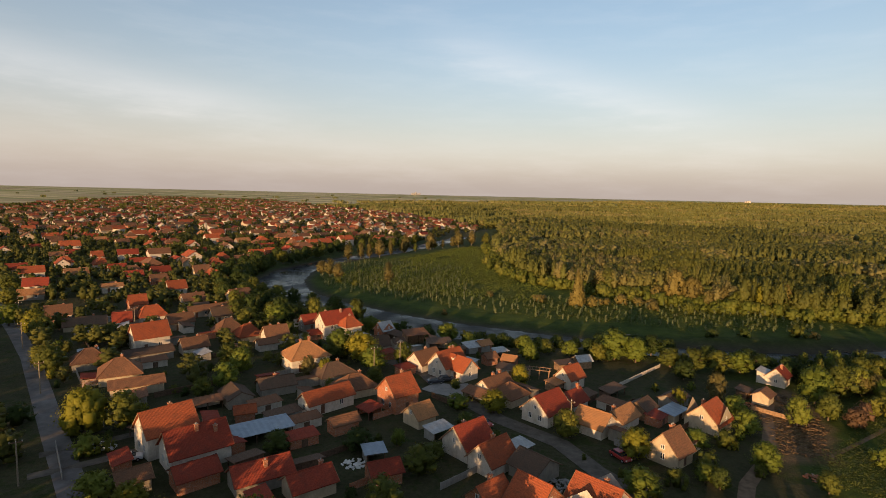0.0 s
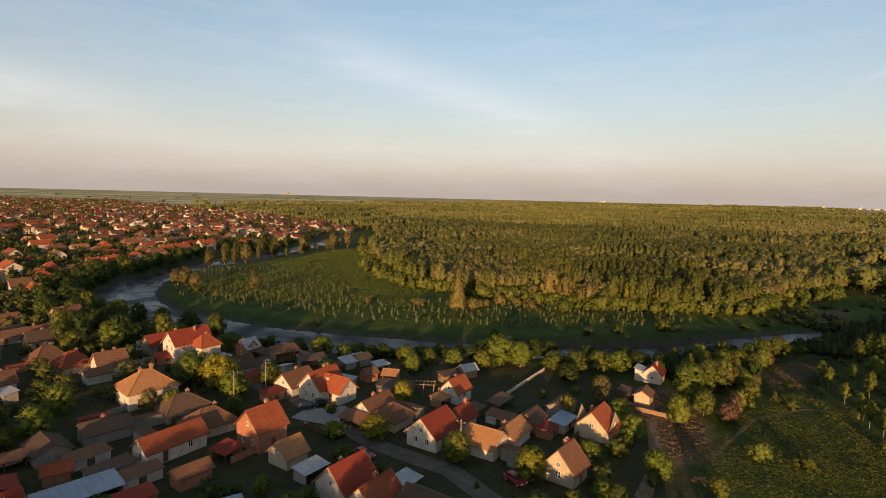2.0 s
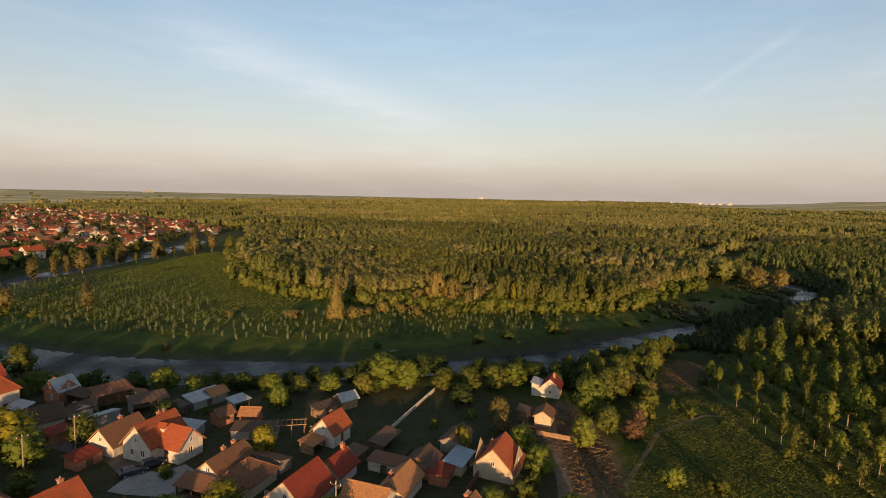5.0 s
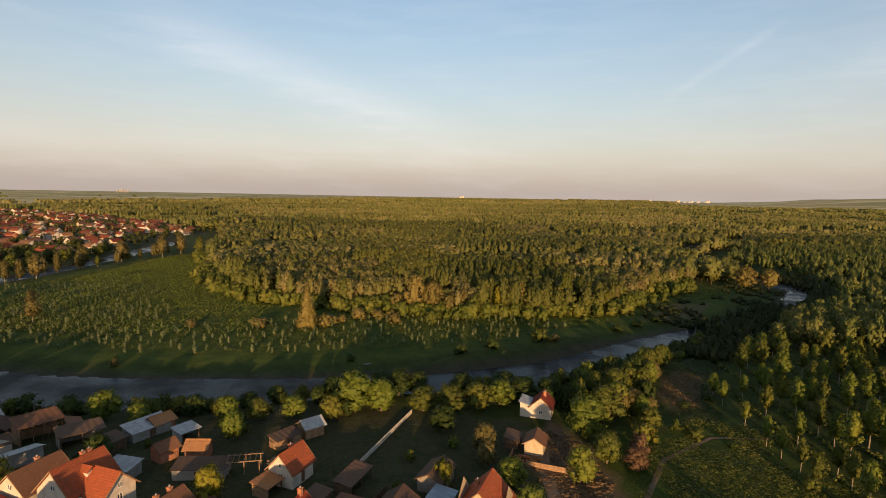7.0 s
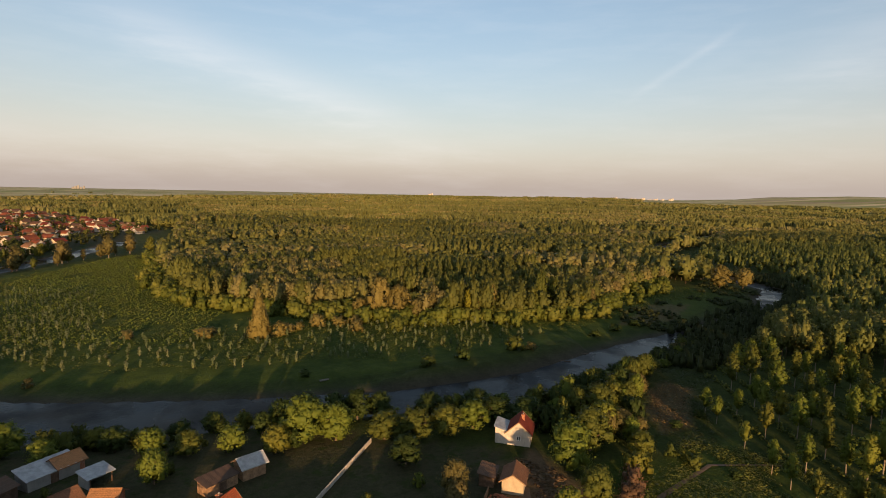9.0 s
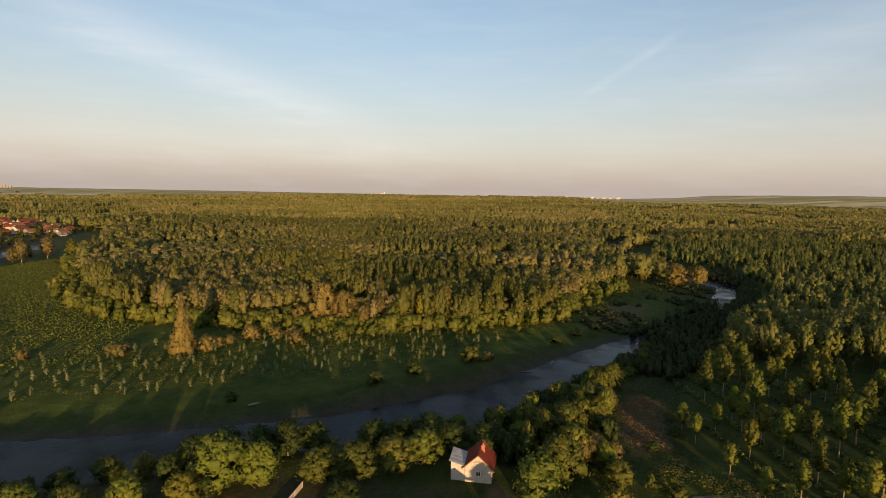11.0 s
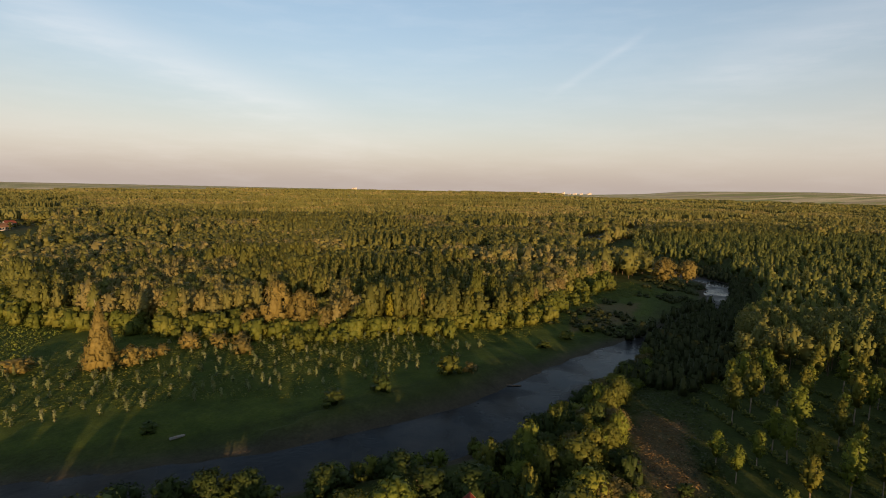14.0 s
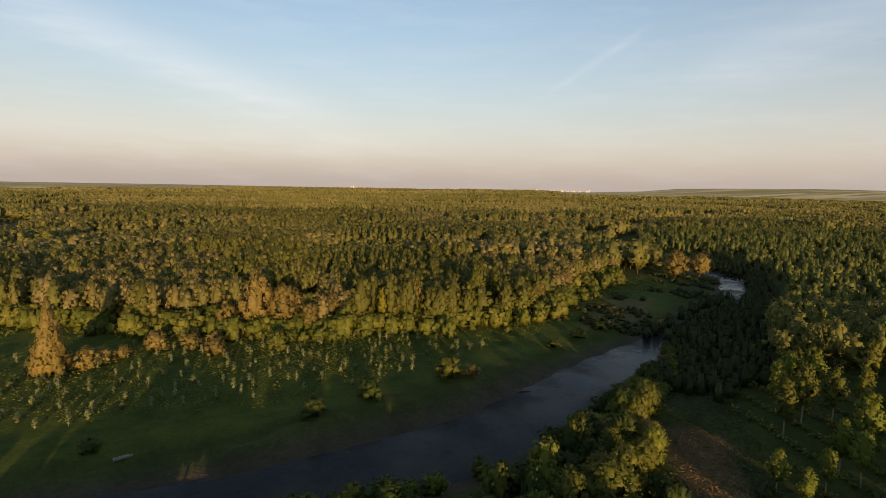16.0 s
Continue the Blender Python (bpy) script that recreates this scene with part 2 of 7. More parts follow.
M["garden"] = leaf_material("garden_leaf", (0.088, 0.095, 0.022), (0.160, 0.155, 0.034), True)
M["crop"] = leaf_material("crop_leaf", (0.145, 0.185, 0.028), (0.205, 0.225, 0.038), True)
M["sapling_rows"] = leaf_material("sapling_row_leaf", (0.150, 0.175, 0.075), (0.220, 0.230, 0.110), True)
M["forest_green"] = leaf_material("young_forest_leaf", (0.120, 0.140, 0.036), (0.165, 0.165, 0.050), True)
M["weeds"] = leaf_material("weed_leaf", (0.108, 0.126, 0.027), (0.170, 0.172, 0.042), True)
M["scrub"] = leaf_material("scrub_leaf", (0.050, 0.062, 0.022), (0.085, 0.090, 0.036), True)
M["parched"] = leaf_material("parched_grass", (0.165, 0.105, 0.058), (0.215, 0.140, 0.075), True)
M["dry"] = leaf_material("dry_grass", (0.165, 0.108, 0.045), (0.210, 0.140, 0.060), True)
# mid and far leaves paler than the near forest's: distance haze put into colour
M["forest_mid"] = leaf_material("hazed_mid_forest_leaf", (0.142, 0.148, 0.040), (0.205, 0.180, 0.070), True)
M["forest_far"] = leaf_material("hazed_far_forest_leaf", (0.142, 0.146, 0.046), (0.200, 0.175, 0.070), True, 0.2)
M["shrub"] = leaf_material("shrub_leaf", (0.100, 0.120, 0.020), (0.175, 0.175, 0.036), True)
M["sapling"] = leaf_material("sapling_leaf", (0.150, 0.185, 0.080), (0.220, 0.240, 0.120), False)


def ground_material():
    m = Nodes("ground", 0.95, 0.1)
    big, mid, fine = m.noise(0.02, 5, 0.6), m.noise(0.16, 6, 0.7), m.noise(1.6, 5, 0.75)
    grass = m.ramp(mid, (0.3, (0.024, 0.034, 0.008)), (0.52, (0.040, 0.054, 0.011)), (0.75, (0.072, 0.078, 0.021)))
    lush = m.ramp(mid, (0.3, (0.028, 0.046, 0.007)), (0.7, (0.072, 0.094, 0.015)))
    dirt = m.ramp(m.noise(0.28, 6, 0.75), (0.35, (0.036, 0.038, 0.017)), (0.5, (0.064, 0.053, 0.032)), (0.62, (0.030, 0.041, 0.012)), (0.8, (0.044, 0.058, 0.017)))
    mud = m.ramp(mid, (0.3, (0.036, 0.031, 0.022)), (0.7, (0.070, 0.058, 0.042)))
    bare = m.ramp(mid, (0.3, (0.150, 0.095, 0.055)), (0.7, (0.095, 0.075, 0.036)))
    strips = m.add("ShaderNodeTexBrick")
    mp = m.add("ShaderNodeMapping")
    mp.inputs["Rotation"].default_value = (0, 0, radians(12))
    m.link(m.coord.outputs["Object"], mp.inputs[0])
    m.link(mp.outputs[0], strips.inputs["Vector"])
    strips.inputs["Scale"].default_value, strips.inputs["Mortar Size"].default_value = 1.0, 0.0
    strips.inputs["Brick Width"].default_value, strips.inputs["Row Height"].default_value = 420, 75
    strips.inputs["Color1"].default_value, strips.inputs["Color2"].default_value = (0, 0, 0, 1), (1, 1, 1, 1)
    field = m.ramp(strips.outputs[0], (0.0, (0.24, 0.25, 0.09)), (0.3, (0.30, 0.28, 0.11)), (0.55, (0.56, 0.46, 0.25)), (0.75, (0.28, 0.23, 0.13)), (1.0, (0.60, 0.50, 0.29)))
    c = grass
    edge = m.calc("MULTIPLY", m.calc("SUBTRACT", mid, 0.5), 0.9)

    def over(base, name, top):
        f = m.calc("ADD", m.attr(name), m.calc("MULTIPLY", edge, m.calc("MULTIPLY", m.attr(name), m.calc("SUBTRACT", 1.0, m.attr(name)))))
        clamp = m.add("ShaderNodeClamp")
        m.link(f, clamp.inputs[0])
        return m.mix(clamp.outputs[0], base, top)

    c = over(c, "field", field)
    c = over(c, "dirt", dirt)
    c = over(c, "lush", lush)
    c = over(c, "bare", bare)
    c = over(c, "mud", mud)
    c = m.mix(0.7, c, m.ramp(fine, (0.3, (0.6, 0.6, 0.6)), (0.7, (1.35, 1.35, 1.3))), "MULTIPLY")
    m.color(c)
    m.bump(m.calc("ADD", fine, m.calc("MULTIPLY", mid, 3.0)), 0.9, 0.25)
    return m.mat


M["ground"] = ground_material()


def water_material():
    m = Nodes("river_water", 0.2, 0.28)
    m.bsdf.inputs["IOR"].default_value = 1.16
    murk = m.ramp(m.noise(0.06, 5, 0.65), (0.4, (0.010, 0.011, 0.012)), (0.62, (0.036, 0.032, 0.026)))
    m.color(murk)
    ripple = m.noise(1.1, 4, 0.6, stretch=(1, 1, 1))
    m.bump(ripple, 0.6, 0.08)
    rough = m.ramp(m.noise(0.045, 4, 0.6), (0.42, (0.12, 0.12, 0.12)), (0.62, (0.5, 0.5, 0.5)))
    m.link(rough, m.bsdf.inputs["Roughness"])
    return m.mat


M["water"] = water_material()


# ---- mesh helpers ----
def np_mesh(name, verts, faces, mats, index=None, tone=None):
    """A mesh from arrays; faces are all of one size."""
    me = bpy.data.meshes.new(name)
    verts, faces = np.asarray(verts, np.float32), np.asarray(faces, np.int32)
    k = faces.shape[1]
    me.vertices.add(len(verts))
    me.vertices.foreach_set("co", verts.ravel())
    me.loops.add(faces.size)
    me.loops.foreach_set("vertex_index", faces.ravel())
    me.polygons.add(len(faces))
    me.polygons.foreach_set("loop_start", np.arange(0, faces.size, k, dtype=np.int32))
    if index is not None:
        me.polygons.foreach_set("material_index", np.asarray(index, np.int32))
    for m in mats if isinstance(mats, (list, tuple)) else [mats]:
        me.materials.append(m)
    if tone is not None:
        me.attributes.new("tone", "FLOAT", "POINT").data.foreach_set("value", np.asarray(tone, np.float32))
    me.update(calc_edges=True)
    return me


def bm_mesh(name, bm, mat):
    bmesh.ops.recalc_face_normals(bm, faces=bm.faces)
    me = bpy.data.meshes.new(name)
    bm.to_mesh(me)
    bm.free()
    me.materials.append(mat)
    return me


def part(name, data, parent, label="", mat=None, m=None):
    """One mesh object under a thing or a part; data is a mesh or a bmesh."""
    if not isinstance(data, bpy.types.Mesh):
        data = bm_mesh(name, data, mat)
    ob = new(name, data)
    ob.parent = parent
    if m is not None:
        ob.matrix_basis = m
    return tagged(ob, label)


def box(bm, x0, x1, y0, y1, z0, z1, bevel=0.0):
    v = [bm.verts.new((x, y, z)) for z in (z0, z1) for x, y in ((x0, y0), (x1, y0), (x1, y1), (x0, y1))]
    fs = [bm.faces.new([v[i] for i in f]) for f in ((0, 3, 2, 1), (4, 5, 6, 7), (0, 1, 5, 4), (1, 2, 6, 5), (2, 3, 7, 6), (3, 0, 4, 7))]
    if bevel:
        bmesh.ops.bevel(bm, geom=list({e for f in fs for e in f.edges}), offset=bevel, segments=1, affect="EDGES")
    return bm


def tube(bm, a, b, ra, rb, sides=7):
    a, b = Vector(a), Vector(b)
    q = (b - a).to_track_quat("Z", "Y")
    rings = []
    for p, r in ((a, ra), (b, rb)):
        rings.append([bm.verts.new(p + q @ Vector((r * math.cos(i * math.tau / sides), r * math.sin(i * math.tau / sides), 0))) for i in range(sides)])
    for i in range(sides):
        bm.faces.new((rings[0][i], rings[0][(i + 1) % sides], rings[1][(i + 1) % sides], rings[1][i]))
    bm.faces.new(rings[1])
    bm.faces.new(rings[0][::-1])
    return bm


# ---- the lie of the land ----
RIVER = [(-20, 620, 5), (-44, 527, 6), (-68, 456, 6), (-76, 435, 6), (-92, 400, 6), (-105, 364, 7), (-109, 330, 10), (-104, 293, 12), (-91, 266, 11), (-80, 253, 10), (-60, 237, 8.5), (-32, 218, 8),
         (-6, 204.5, 9.5), (25, 195, 8.2), (46, 189.5, 7.5), (70, 185.5, 6.8), (94, 183, 8.6), (110, 184.5, 7.8), (130, 190, 8.0), (155, 197, 6.8), (174, 203, 4.5), (190, 208.5, 0.8), (235, 222, 0.6),
         (258, 224, 2), (285, 241, 5), (312, 256, 5), (330, 300, 4), (352, 360, 4), (395, 420, 7), (470, 470, 8), (600, 520, 9)]


def river_distance(x, y):
    """Metres from the water's edge, positive on land, for arrays."""
    best = np.full(np.shape(x), 1e9)
    for (x0, y0, r0), (x1, y1, r1) in zip(RIVER, RIVER[1:]):
        dx, dy = x1 - x0, y1 - y0
        t = np.clip(((x - x0) * dx + (y - y0) * dy) / (dx * dx + dy * dy), 0, 1)
        best = np.minimum(best, np.hypot(x - x0 - t * dx, y - y0 - t * dy) - (r0 + t * (r1 - r0)))
    return best


def smooth(a, b, v):
    t = np.clip((v - a) / (b - a), 0, 1)
    return t * t * (3 - 2 * t)


def inside(poly, x, y):
    """Whether points lie within a polygon, for arrays."""
    x, y = np.asarray(x, float), np.asarray(y, float)
    hit = np.zeros(x.shape, bool)
    for (x0, y0), (x1, y1) in zip(poly, poly[1:] + poly[:1]):
        if y0 == y1:
            continue
        cross = (y0 > y) != (y1 > y)
        hit ^= cross & (x < (x1 - x0) * (y - y0) / (y1 - y0) + x0)
    return hit


def height(x, y):
    x, y = np.asarray(x, float), np.asarray(y, float)
    d = river_distance(x, y)
    wave = 0.25 * np.sin(x * 0.031 + 1.3) * np.sin(y * 0.027) + 0.12 * np.sin(x * 0.11) * np.sin(y * 0.13 + 0.7)
    south = smooth(0, 25, (186 - y) + 0.35 * np.maximum(x, 0) * (x < 140))
    bank = smooth(0.0, 1.0, d / np.where(south > 0.5, 7.0, 16.0))
    base = wave * smooth(20, 60, d) + 0.95 * south
    low = -2.9 + 1.1 * smooth(-4, 0.2, d)
    far = np.hypot(x, y)
    rise = 16 * smooth(2600, 4900, far) + 75 * smooth(3600, 4700, far) * smooth(0.86, 1.02, np.arctan2(x, np.maximum(y, 1)) * (y > 0)) * (0.7 + 0.3 * np.sin(x * 0.004) * np.cos(y * 0.003))
    return np.where(d < 0.2, low, -1.8 + (1.8 + base - 0.55 * (1 - smooth(0, 70, d)) * (1 - south)) * bank) + rise


def gz(x, y):
    return float(height(np.array([x]), np.array([y]))[0])


def steps(fine0, fine1, d, low, high, grow=1.22):
    out = list(np.arange(fine0, fine1 + d / 2, d))
    s = d
    while out[-1] < high:
        s *= grow
        out.append(out[-1] + s)
    s = d
    while out[0] > low:
        s *= grow
        out.insert(0, out[0] - s)
    return np.array(out)


VILLAGE = [(-260, 60), (70, 60), (62, 118), (76, 150), (50, 170), (30, 178), (-30, 192), (-62, 214), (-100, 244), (-124, 268), (-132, 300), (-136, 380), (-112, 470), (-70, 510),
           (-8, 690), (14, 735), (-60, 900), (-200, 1150), (-400, 1400), (-800, 2000), (-1400, 2206), (-900, 880), (-480, 465), (-260, 200)]
MEADOW = [(-88, 292), (-60, 256), (0, 222), (60, 204), (110, 204), (150, 213), (215, 226), (262, 250), (268, 276), (230, 272), (198, 257), (172, 241), (140, 242), (122, 246), (101, 251), (80, 268), (55, 288),
          (28, 318), (16, 388), (12, 490), (-8, 496), (-40, 450), (-72, 400), (-90, 362), (-96, 312)]


def build_ground():
    xs, ys = steps(-230, 380, 2.5, -5000, 5000), steps(70, 330, 2.5, -5000, 5000, 1.16)
    gx, gy = np.meshgrid(xs, ys)
    x, y = gx.ravel(), gy.ravel()
    verts = np.stack([x, y, height(x, y)], -1)
    w = len(xs)
    i = (np.arange(len(ys) - 1)[:, None] * w + np.arange(w - 1)).ravel()
    faces = np.stack([i, i + 1, i + 1 + w, i + w], -1)
    me = np_mesh("ground", verts, faces, M["ground"])
    me.polygons.foreach_set("use_smooth", np.ones(len(faces), bool))
    d = river_distance(x, y)
    zones = {
        "dirt": inside(VILLAGE, x, y) * 0.75,
        "lush": inside(MEADOW, x, y) * 1.0 + inside([(60, 95), (110, 95), (118, 135), (88, 138), (66, 125)], x, y) * 0.8,
        "field": smooth(900, 1300, np.hypot(x, y)) * 1.0,
        "mud": (1 - smooth(0.5, 7, d)) * (d > -30),
        "bare": inside([(109, 145), (117, 144), (124, 151), (136, 160), (133, 166), (124, 163), (115, 155)], x, y) * 0.7
        + inside([(60, 110), (66, 130), (70, 144), (80, 148), (82, 139), (77, 122), (71, 110)], x, y) * 0.9 + inside([(210, 246), (196, 236), (178, 228), (172, 222), (200, 222), (228, 240)], x, y) * 0.6,
    }
    for name, v in zones.items():
        me.attributes.new(name, "FLOAT", "POINT").data.foreach_set("value", np.clip(v, 0, 1).astype(np.float32))
    return tagged(new("ground", me), "flat river plain of grass, village yards and far fields", "ground", kind="structure")


build_ground()


def ribbon(points, z_of, name, mat, label, category, thick=0.0):
    """A strip along a centre line of x, y, half width, laid on the ground."""
    fine = []
    for (x0, y0, r0), (x1, y1, r1) in zip(points, points[1:]):
        n = max(1, int(math.hypot(x1 - x0, y1 - y0) / 3))
        fine += [(x0 + (x1 - x0) * k / n, y0 + (y1 - y0) * k / n, r0 + (r1 - r0) * k / n) for k in range(n)]
    fine.append(points[-1])
    verts, faces = [], []
    for i, (x, y, r) in enumerate(fine):
        xa, ya, _ = fine[max(i - 1, 0)]
        xb, yb, _ = fine[min(i + 1, len(fine) - 1)]
        l = math.hypot(xb - xa, yb - ya)
        nx, ny = -(yb - ya) / l, (xb - xa) / l
        for k in (-1, -0.5, 0, 0.5, 1):
            px, py = x + nx * r * k, y + ny * r * k
            verts.append((px, py, z_of(px, py) + (0.02 * (1 - k * k) if thick else 0)))
    for i in range(len(fine) - 1):
        for k in range(4):
            a = 5 * i + k
            faces.append((a, a + 5, a + 6, a + 1))
    me = np_mesh(name, verts, faces, mat)
    me.flip_normals() if me.polygons[0].normal.z < 0 else None
    return tagged(new(name, me), label, category, kind="structure")


def wide(points, more):
    return [(x, y, r + more) for x, y, r in points]


ribbon(wide(RIVER, 3.0), lambda x, y: -1.8, "water", M["water"], "slow grey river with shallow shoals", "river")


def on_ground(x, y):
    return gz(x, y) + 0.07


ribbon([(-38, 66, 2.1), (-55.6, 84.8, 2.1), (-82.2, 111.4, 2.1), (-115, 144.4, 2.1), (-164.5, 190, 2.1), (-180, 206, 2.1), (-330, 345, 2.1)], on_ground, "road", M["asphalt"], "grey asphalt village road", "road", 1)
ribbon([(40, 84, 1.9), (25.9, 101, 2.0), (21, 111, 2.1), (10, 121, 2.1), (-4, 138, 1.9), (-9, 148, 1.8), (-26, 162, 1.6)], on_ground, "street", M["gravel"], "dusty gravel village lane", "road", 1)
ribbon([(46, 92, 1.2), (50, 100, 1.25), (55.5, 107, 1.1), (60.5, 115, 1.2), (65, 124, 1.1), (68, 131, 1.0), (72, 138, 0.9)], on_ground, "dirt_track", M["track"], "rutted earth track", "track", 1)
ribbon([(70, 112, 0.5), (78, 118, 0.45), (90, 127, 0.5), (106, 131, 0.4), (118, 126, 0.35)], on_ground, "field_path", M["track"], "trodden earth path through grass", "track", 1)
ribbon([(-7, 139, 3.2), (-1, 136, 4.2), (4, 139, 3.5)], lambda x, y: gz(x, y) + 0.10, "yard_paving", M["concrete"], "pale concrete yard", "yard", 1)
for dx, dy in ((-70, 106), (-66, 98), (-62, 91)):
    ribbon([(dx - 4, dy - 3, 1.2), (dx + 4, dy + 4, 1.2), (dx + 9, dy + 9, 1.2)], on_ground, "driveway", M["gravel"], "gravel driveway beside the road", "driveway", 1)


# ---- houses ----
def panel(bm, origin, ux, width, height_, holes, depth=0.16):
    """An upright wall face with openings through its skin; outward is ux x z."""
    o, ux = Vector(origin), Vector(ux)
    n = ux.cross(Vector((0, 0, 1)))
    xs = sorted({0.0, width, *(v for h in holes for v in (h[0], h[1]))})
    zs = sorted({0.0, height_, *(v for h in holes for v in (h[2], h[3]))})

    def at(x, z, back=0.0):
        return bm.verts.new(o + ux * x + Vector((0, 0, z)) - n * back)

    for x0, x1 in zip(xs, xs[1:]):
        for z0, z1 in zip(zs, zs[1:]):
            cx, cz = (x0 + x1) / 2, (z0 + z1) / 2
            if not any(h[0] < cx < h[1] and h[2] < cz < h[3] for h in holes):
                bm.faces.new((at(x0, z0), at(x1, z0), at(x1, z1), at(x0, z1)))
    for x0, x1, z0, z1 in holes:
        ring = ((x0, z0), (x1, z0), (x1, z1), (x0, z1))
        for (a, b), (c, d) in zip(ring, ring[1:] + ring[:1]):
            bm.faces.new((at(a, b), at(a, b, depth), at(c, d, depth), at(c, d)))


WINDOWS = {}


def window_meshes(w, h):
    key = (round(w, 2), round(h, 2))
    if key not in WINDOWS:
        bm = bmesh.new()
        t = 0.09
        xs, zs = (0, t, w / 2 - t / 2, w / 2 + t / 2, w - t, w), (0, t, h - t, h)
        grid = [[[bm.verts.new((x, y, z)) for z in zs] for x in xs] for y in (0.03, 0.12)]
        open_ = {(1, 1), (3, 1)}
        for i in range(5):
            for j in range(3):
                if (i, j) in open_:
                    for (a, b), (c, d) in (((i, j), (i + 1, j)), ((i + 1, j), (i + 1, j + 1)), ((i + 1, j + 1), (i, j + 1)), ((i, j + 1), (i, j))):
                        bm.faces.new((grid[0][a][b], grid[1][a][b], grid[1][c][d], grid[0][c][d]))
                    continue
                bm.faces.new((grid[0][i][j], grid[0][i + 1][j], grid[0][i + 1][j + 1], grid[0][i][j + 1]))
        frame_mesh = bm_mesh("window", bm, M["frame"])
        bm = bmesh.new()
        box(bm, t * 0.8, w - t * 0.8, 0.08, 0.10, t * 0.8, h - t * 0.8)
        WINDOWS[key] = frame_mesh, bm_mesh("pane", bm, M["pane"])
    return WINDOWS[key]


def roof_mesh(L, W, eave, ridge, hip, over, mat, thick=0.17, lift=0.0):
    """A gable or hipped roof as one shell with thickness. hip: how much of the ridge each end gives away, 0 to 1."""
    pitch = (ridge - eave) / (W / 2)
    l, w = L / 2 + over, W / 2 + over
    ez = eave - over * pitch + lift
    r = max(0.05, l - (w if hip else 0) * (hip if hip else 0))
    if not hip:
        r = l
    top = [(-l, -w, ez), (l, -w, ez), (l, w, ez), (-l, w, ez), (-r, 0, ridge + lift), (r, 0, ridge + lift)]
    faces = [(0, 1, 5, 4), (2, 3, 4, 5)] + ([(1, 2, 5), (3, 0, 4)] if hip else [])
    bm = bmesh.new()
    up = [bm.verts.new((x, y, z + thick)) for x, y, z in top]
    low = [bm.verts.new(p) for p in top]
    for f in faces:
        bm.faces.new([up[i] for i in f])
        bm.faces.new([low[i] for i in reversed(f)])
    rim = [(0, 1), (1, 2), (2, 3), (3, 0)] if hip else [(0, 1), (1, 5), (5, 2), (2, 3), (3, 4), (4, 0)]
    for a, b in rim:
        bm.faces.new((low[a], low[b], up[b], up[a]))
    # ridge tiles
    for a, b in [((-r, 0, ridge + lift + thick), (r, 0, ridge + lift + thick))] + (
            [((sx * r, 0, ridge + lift + thick), (sx * l, sy * w, ez + thick)) for sx in (-1, 1) for sy in (-1, 1)] if hip else []):
        if (Vector(a) - Vector(b)).length > 0.2:
            tube(bm, a, b, 0.11, 0.11, 5)
    return bm_mesh("roof", bm, mat)


def spread(length, size, gap, margin=0.8):
    n = max(0, int((length - 2 * margin + gap) / (size + gap)))
    if n == 0:
        return []
    step = (length - 2 * margin) / n
    return [margin + step * (k + 0.5) - size / 2 for k in range(n)]


def settle(x, y, low, high, least, rise):
    """Heights given over the river plain, as heights over the terrace at x, y."""
    up = max(0.0, gz(x, y))
    low = max(least, low - up)
    return low, max(low + rise, high - up)


